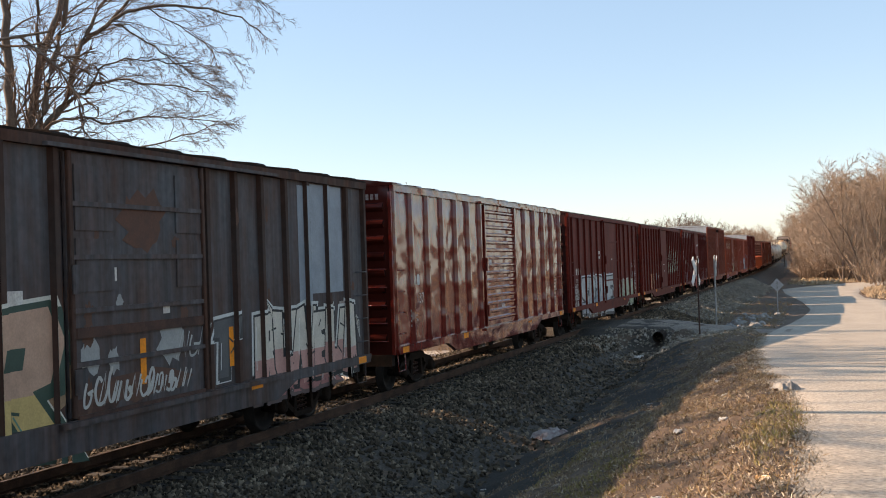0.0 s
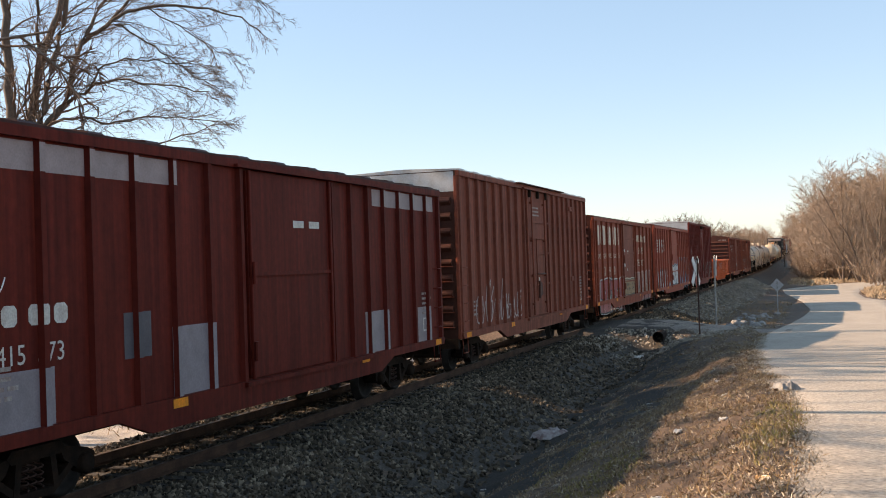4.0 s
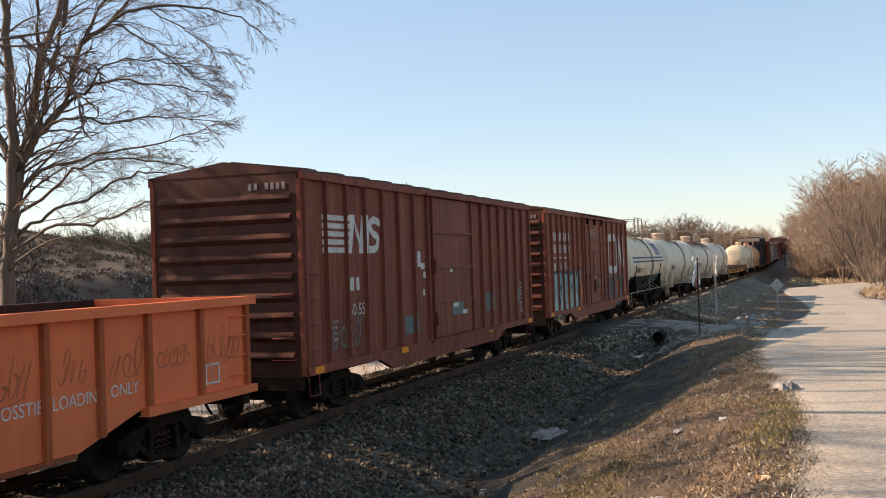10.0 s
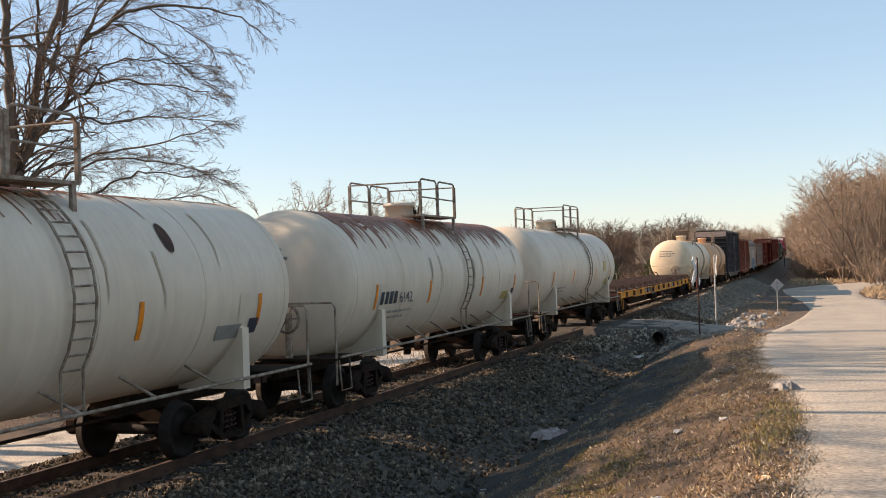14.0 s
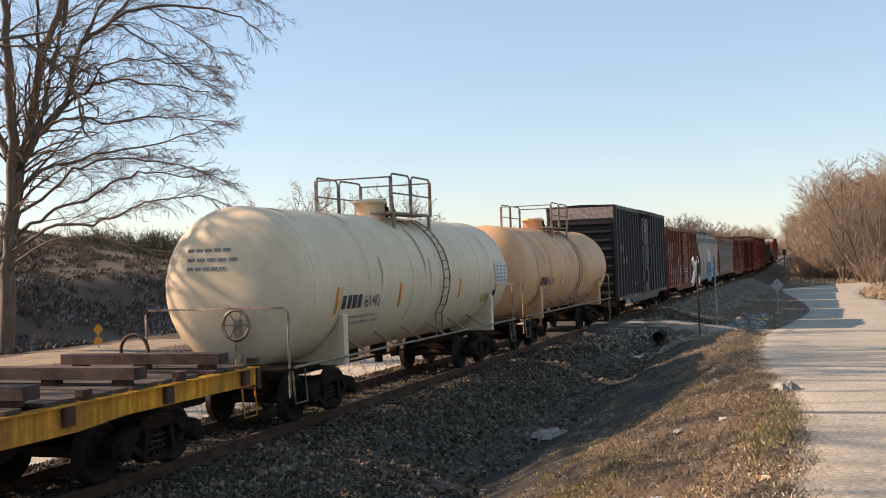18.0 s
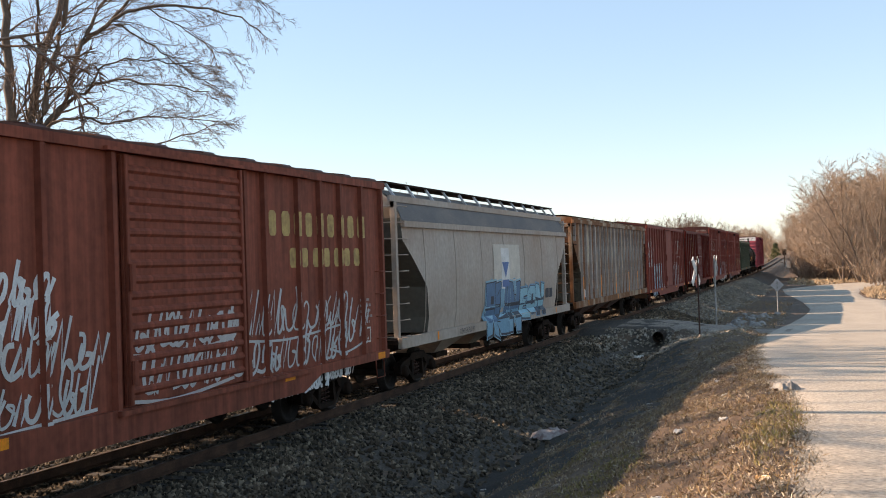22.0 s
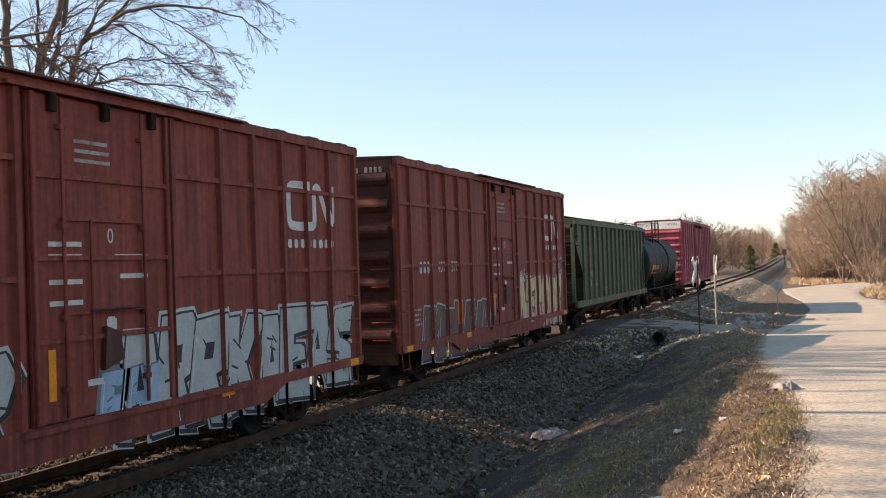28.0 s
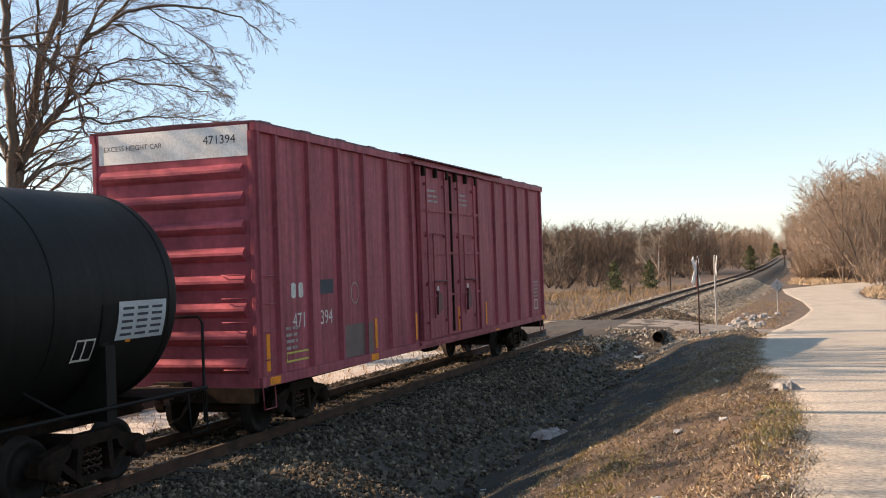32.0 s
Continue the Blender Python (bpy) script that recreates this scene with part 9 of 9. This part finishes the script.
def strip(name, label, line, width, mat, lift, cat, cols=6, step=1.0):
    """A strip of ground surface along a line of (x, y)."""
    pts = []
    for (a, b), (c_, d) in zip(line, line[1:]):
        n = max(1, round(math.hypot(c_ - a, d - b) / step))
        pts += [(a + (c_ - a) * i / n, b + (d - b) * i / n) for i in range(n)]
    pts.append(line[-1])
    v = []
    for i, p in enumerate(pts):
        q, r = pts[max(0, i - 1)], pts[min(len(pts) - 1, i + 1)]
        dx, dy = r[0] - q[0], r[1] - q[1]
        k = math.hypot(dx, dy)
        nx, ny = dy / k, -dx / k
        for j in range(cols):
            w = width * (j / (cols - 1) - 0.5) + 0.25 * noise.noise((p[0] * 0.7, p[1] * 0.7, j))
            x, y = p[0] + nx * w, p[1] + ny * w
            v.append((x, y, rough_ground(x, y) + lift - (0.06 if j in (0, cols - 1) else 0)))
    f = [(i * cols + j, i * cols + j + 1, (i + 1) * cols + j + 1, (i + 1) * cols + j) for i in range(len(pts) - 1) for j in range(cols - 1)]
    return tagged(new(name, Shape().add(v, f, True).mesh(name, mat)), label, cat, kind="structure")


M["far_gravel"] = material("pale_dusty_gravel", (0.50, 0.43, 0.35), 0.95, 0, (0.34, 0.28, 0.22), 0.45, 1.2, grain=0.25, bump=0.5, bump_scale=30)
strip("service_strip", "pale gravel strip on the far side of the track", [(-14.9, 62), (-14.8, 52), (-14.8, 50.8)], 4.4, M["far_gravel"], 0.03, "gravel strip", 9, 0.6)
strip("service_strip", "pale gravel strip on the far side of the track", [(-14.8, 41.6), (-14.8, 20), (-14.8, -10)], 4.4, M["far_gravel"], 0.03, "gravel strip", 9, 0.6)
M["lane_gravel"] = material("dusty_lane_gravel", (0.26, 0.21, 0.165), 0.95, 0, (0.17, 0.135, 0.105), 0.5, 1.5, grain=0.3, bump=0.6, bump_scale=30)
strip("crossing_lane", "dusty gravel lane over the level crossing", [(-1.2, 46.2), (-8.0, 46.2)], 6.2, M["lane_gravel"], 0.035, "lane", 9, 0.5)
strip("crossing_lane", "gravel lane beyond the level crossing", [(-11.9, 46.2), (-20, 48), (-27, 60)], 5.5, M["dirt"], 0.035, "lane", 9, 0.5)
strip("dirt_road", "pale dirt road across the line", [(-27, 60), (-27, 45), (-27.5, 30), (-27, 10), (-27, -20)], 4.6, M["dirt"], 0.05, "road")
# wet mud coloured near black, with the ditch's shade painted in
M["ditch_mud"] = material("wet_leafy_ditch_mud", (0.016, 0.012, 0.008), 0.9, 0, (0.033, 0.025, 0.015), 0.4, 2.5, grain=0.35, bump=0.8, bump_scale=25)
strip("ditch_bed", "wet ditch bed with rotting leaves, darkened for shade", [(-4.7, 3), (-4.55, 12), (-4.4, 24), (-5.1, 34), (-5.9, 41.3)], 2.9, M["ditch_mud"], 0.03, "ditch", 7, 0.5)
crossing = thing("crossing_deck", "worn timber planks between the rails at the crossing", "crossing deck")
for u in (-0.45, -0.15, 0.15, 0.45, 1.05, 1.35, 1.65, -1.05, -1.35, -1.65):
    part("plank", Shape().box(TRACK_X + u - 0.14, TRACK_X + u + 0.14, 43.3, 49.1, -0.20, -0.012, 0.015), M["tie"], crossing)


def post(parent, h, r=0.03, mat=None, name="post"):
    return part(name, Shape().tube([(0, 0, -0.3), (0, 0, h)], r, 8), mat or M["galv"], parent)


def crossbuck(x, y, h, label, turn=0, strip_z=None, pole=None):
    t = thing("crossbuck_sign", label, "railway sign", pose(x, y, ground_z(x, y), 0, 0, turn), "crossbucks")
    post(t, h, 0.045 if pole is None else 0.03, pole)
    zc = h - 0.5
    for a, off in ((48, 0.055), (-48, 0.085)):
        s = Shape().box(off - 0.012, off + 0.012, -0.62, 0.62, -0.115, 0.115)
        part("board", s, M["sign_white"], t, "white crossing board", at=pose(0, 0, zc, a))
    if strip_z:
        part("reflective_strip", Shape().box(0.045, 0.052, -0.04, 0.04, strip_z, strip_z + 0.6), M["red_strip"], t, "red reflective strip")
    return t


crossbuck(-5.2, 57.4, 3.65, "white railway crossbuck on a steel post", 10)
crossbuck(-4.25, 40.2, 2.9, "white crossbuck on a thin rusty post with a red strip", 170, 1.8, M["rust"])
crossbuck(*at_view(815, 76)[:2], 3.6, "white railway crossbuck across the line", 62)


def diamond_sign(x, y, h, size, mat, label, turn, name="warning_sign", back=None):
    t = thing(name, label, "road sign", pose(x, y, ground_z(x, y), 0, 0, turn))
    post(t, h, 0.035)
    part("plate", Shape().prism_y([(0, h - size), (size * 0.7, h - size * 0.3), (0, h + size * 0.4), (-size * 0.7, h - size * 0.3)], -0.045, -0.037), mat, t, "diamond plate")
    part("bar", Shape().box(-0.015, 0.015, -0.050, -0.0455, h - size * 0.7, h + size * 0.1), M["steel_dark"], t)
    return t


diamond_sign(-2.75, 74, 2.05, 0.62, M["sign_back"], "diamond road sign seen from behind, bare metal", 8)
x, y, z = at_view(170, 46)
t = thing("marker_sign", "small yellow diamond marker above a yellow plate", "road sign", pose(x, y, z, 0, 0, 25))
post(t, 0.9, 0.03)
part("plate", Shape().prism_y([(0, 0.55), (0.2, 0.8), (0, 1.05), (-0.2, 0.8)], -0.045, -0.037), M["sign_yellow"], t, "yellow diamond plate")
part("plate", Shape().prism_y([(-0.16, 0.2), (0.16, 0.2), (0.18, 0.36), (0.1, 0.5), (-0.1, 0.5), (-0.18, 0.36)], -0.045, -0.037), M["sign_yellow"], t, "yellow lower plate")
x, y, z = at_view(648, 70)
t = thing("warning_sign", "orange-yellow diamond sign with dark bars, seen at an angle", "road sign", pose(x, y, z, 0, 0, -28))
post(t, 1.7, 0.04)
part("plate", Shape().prism_y([(-0.30, 1.0), (0.30, 1.0), (0.30, 1.85), (-0.30, 1.85)], -0.05, -0.04), M["sign_yellow"], t, "orange-yellow plate")
part("sign_text", Shape().box(-0.22, 0.22, -0.056, -0.0505, 1.5, 1.62).box(-0.22, 0.22, -0.056, -0.0505, 1.25, 1.37), M["dark_text"], t, "two dark bars of writing")

# railway signal far along the line
y = 235.0
t = thing("railway_signal", "dark railway signal on a mast beside the far track", "railway signal", pose(TRACK_X + 3.0, y, ground_z(TRACK_X + 3.0, y)))
post(t, 3.0, 0.08, M["steel_dark"], "mast")
part("signal_head", Shape().box(-0.4, 0.4, -0.18, 0.1, 2.5, 3.7, 0.08), M["steel_dark"], t)
part("relay_box", Shape().box(0.4, 1.3, -0.4, 0.4, -0.2, 1.5, 0.03), M["galv"], t, "grey equipment cabinet")
for z in (2.75, 3.1, 3.45):
    part("lamp_hood", Shape().lathe([(-0.45, 0.13), (-0.18, 0.13), (-0.18, 0.11), (-0.45, 0.11)], (0, 0, z), "y", 12, True, False), M["steel_dark"], t)

# fence posts across the line
for px, dist, h in ((1184, 104, 2.0), (1112, 98, 1.2), (790, 112, 1.6), (1060, 108, 1.2)):
    x, y, z = at_view(px, dist)
    t = thing("fence_post", "single weathered fence post in the meadow", "post", pose(x, y, z), "fence posts")
    part("post", Shape().tube([(0, 0, -0.3), (0.02, 0, h)], [0.08, 0.07], 7), M["tie"], t)

# barn
x, y, z = at_view(415, 165)
t = thing("barn", "small dark weathered barn in a field", "barn", pose(x, y, z - 0.2, 0, 0, 30))
part("wall", Shape().box(-2.6, 2.6, -2.0, 2.0, 0, 2.2), M["tie"], t)
part("roof", Shape().prism_y([(-2.9, 2.15), (2.9, 2.15), (0, 3.5)], -2.2, 2.2), M["rust"], t, "rusty sheet roof")
part("door", Shape().box(-0.7, 0.7, -2.03, -2.0, 0, 1.9), M["steel_dark"], t)

# culvert under the crossing lane
cx, cy, cz = -6.0, 41.9, ground_z(-5.6, 40.6) + 0.33
t = thing("culvert_pipe", "dark culvert pipe under the crossing lane", "culvert", pose(cx, cy, cz))
part("pipe", Shape().lathe([(-0.1, 0.21), (2.0, 0.21), (2.0, 0.188), (-0.1, 0.188), (-0.1, 0.21)], (0, 0, 0), "y", 20, True, False), M["steel_dark"], t)
# black disc stands in for the shade deep in the pipe
part("pipe_end", Shape().lathe([(1.9, 0.178), (1.95, 0.02)], (0, 0, 0), "y", 20, False, True), M["tank_black"], t, "black disc for the shade inside the pipe")

# loose stones and rubbish
def boulder(s, at, r, rnd):
    base = [Vector((math.cos(a) * math.cos(b), math.sin(a) * math.cos(b), math.sin(b))) for b in (-0.9, -0.2, 0.45, 1.1) for a in [k * math.pi / 3 for k in range(6)]]
    v = [(Vector(at) + Vector((p.x * r, p.y * r * 0.8, p.z * r * 0.6)) * rnd.uniform(0.8, 1.2)) for p in base]
    f = [(j * 6 + i, j * 6 + (i + 1) % 6, (j + 1) * 6 + (i + 1) % 6, (j + 1) * 6 + i) for j in range(3) for i in range(6)]
    s.add(v, f + [tuple(range(18, 24))])


rb = random.Random(5)
for i in range(34):
    x, y = rb.uniform(-4.6, -2.6), rb.uniform(54, 74)
    s = Shape()
    boulder(s, (0, 0, 0), rb.uniform(0.12, 0.34), rb)
    tagged(new("rock", s.mesh("rock", M["concrete"])), "grey broken rock in the ditch bank", "rock", "rubble").matrix_basis = pose(x, y, rough_ground(x, y) + 0.03, 0, 0, rb.uniform(0, 360))


def crumple(name, label, cat, at, w, d, h, mat, seed):
    """A crumpled sheet of rubbish."""
    rnd = random.Random(seed)
    n = 9
    v = []
    for j in range(n):
        for i in range(n):
            e = min(i, j, n - 1 - i, n - 1 - j)
            v.append(((i / (n - 1) - 0.5) * w + rnd.uniform(-1, 1) * w * 0.05, (j / (n - 1) - 0.5) * d + rnd.uniform(-1, 1) * d * 0.05, (h * rnd.uniform(0.3, 1.0) if e > 0 else rnd.uniform(-0.02, 0.03))))
    f = [(j * n + i, j * n + i + 1, (j + 1) * n + i + 1, (j + 1) * n + i) for j in range(n - 1) for i in range(n - 1)]
    ob = new(name, Shape().add(v, f).mesh(name, mat))
    x, y = at
    ob.matrix_basis = pose(x, y, rough_ground(x, y) + 0.02, 0, 0, rnd.uniform(0, 90))
    return tagged(ob, label, cat)


M["orange_wrap"] = material("orange_and_white_wrapper", (0.72, 0.36, 0.10), 0.5, 0, (0.75, 0.66, 0.52), 0.5, 22)
crumple("plastic_sheet", "crumpled dirty white plastic sheet in the ditch", "litter", (-5.37, 21.8), 0.85, 0.55, 0.16, M["dull_white"], 1)
crumple("plastic_bag", "grey crumpled bag beside the road", "litter", (-0.48, 14.4), 0.26, 0.4, 0.11, M["concrete"], 2)
crumple("paper_bag", "orange and white crumpled wrapper on the bank", "litter", (-0.39, 7.1), 0.10, 0.06, 0.03, M["orange_wrap"], 3)
crumple("plastic_sheet", "white plastic strip lying in the ditch", "litter", (-6.33, 39.7), 0.8, 0.4, 0.12, M["white"], 4)
spots = [(-5.69, 30.9), (-3.67, 16.0), (-5.22, 16.6), (-5.35, 24.6), (-3.5, 22.8), (-2.73, 11.2), (-5.5, 31.6), (-5.3, 17.1)]
for i in range(18):
    x, y = spots[i] if i < len(spots) else (rb.uniform(-3.2, -1.0), rb.uniform(8, 24))
    crumple("litter_scrap", "small pale scrap of litter on the bank", "litter", (x, y), rb.uniform(0.06, 0.16), rb.uniform(0.05, 0.1), 0.03, M["white"], 20 + i)


# cracks and tar lines in the road
M["tar"] = material("old_tar_line", (0.10, 0.085, 0.07), 0.9, 0, (0.2, 0.165, 0.13), 0.5, 6)
rc = random.Random(12)
for i in range(16):
    y = rc.uniform(7, 60)
    x = road_left(y) + rc.uniform(0.2, 3.5)
    pts, d = [(x, y)], rc.choice((0.2, 1.4, 1.6))
    for k in range(9):
        d += rc.gauss(0, 0.3)
        pts.append((pts[-1][0] + math.cos(d) * 0.3, pts[-1][1] + math.sin(d) * 0.3))
    s, w = Shape(), rc.uniform(0.006, 0.014)
    for (a, b), (c_, e) in zip(pts, pts[1:]):
        if min(a, c_) < road_left(b) + 0.1:
            continue
        q = [(a - w, b), (a + w, b), (c_ + w, e), (c_ - w, e)] if abs(e - b) > abs(c_ - a) else [(a, b - w * 2), (c_, e - w * 2), (c_, e + w * 2), (a, b + w * 2)]
        s.add([(u, v_, max(ground_z(u, v_), road_z(v_)) + 0.026) for u, v_ in q], [(0, 1, 2, 3)])
    if s.f:
        tagged(new("road_crack", s.mesh("road_crack", M["tar"])), "dark crack in the bleached asphalt", "road crack", kind="structure")


# ---- what moves ----
def motions():
    for car, s in TRAIN:
        rows = []
        for i in range(0, 33):
            y = s - gone(i)
            slope = (track_z(y + 6) - track_z(y - 6)) / 12
            rows.append((float(i), pose(TRACK_X, y, track_z(y), math.degrees(math.atan(slope)))))
        walk(car, rows)
    # the wheels turn while they roll past near the camera
    where = dict((car.name, s) for car, s in TRAIN)
    for wheels, car, offset in WHEELSETS:
        base = wheels.matrix_basis.translation.copy()
        at = where[car.name] + offset + wheels.parent.matrix_basis.translation.y
        near = [i for i in range(0, 961, 1) if 10.5 < at - gone(i / 30) < 26]
        if not near:
            continue
        start = gone(near[0] / 30)
        rows = [(0.0, Matrix.Translation(base))] if near[0] > 0 else []
        for i in near:
            rows.append((i / 30, Matrix.Translation(base) @ Matrix.Rotation((gone(i / 30) - start) / R_WHEEL, 4, "X")))
        if near[-1] < 960:
            rows.append((32.0, rows[-1][1]))
        walk(wheels, rows)


motions()
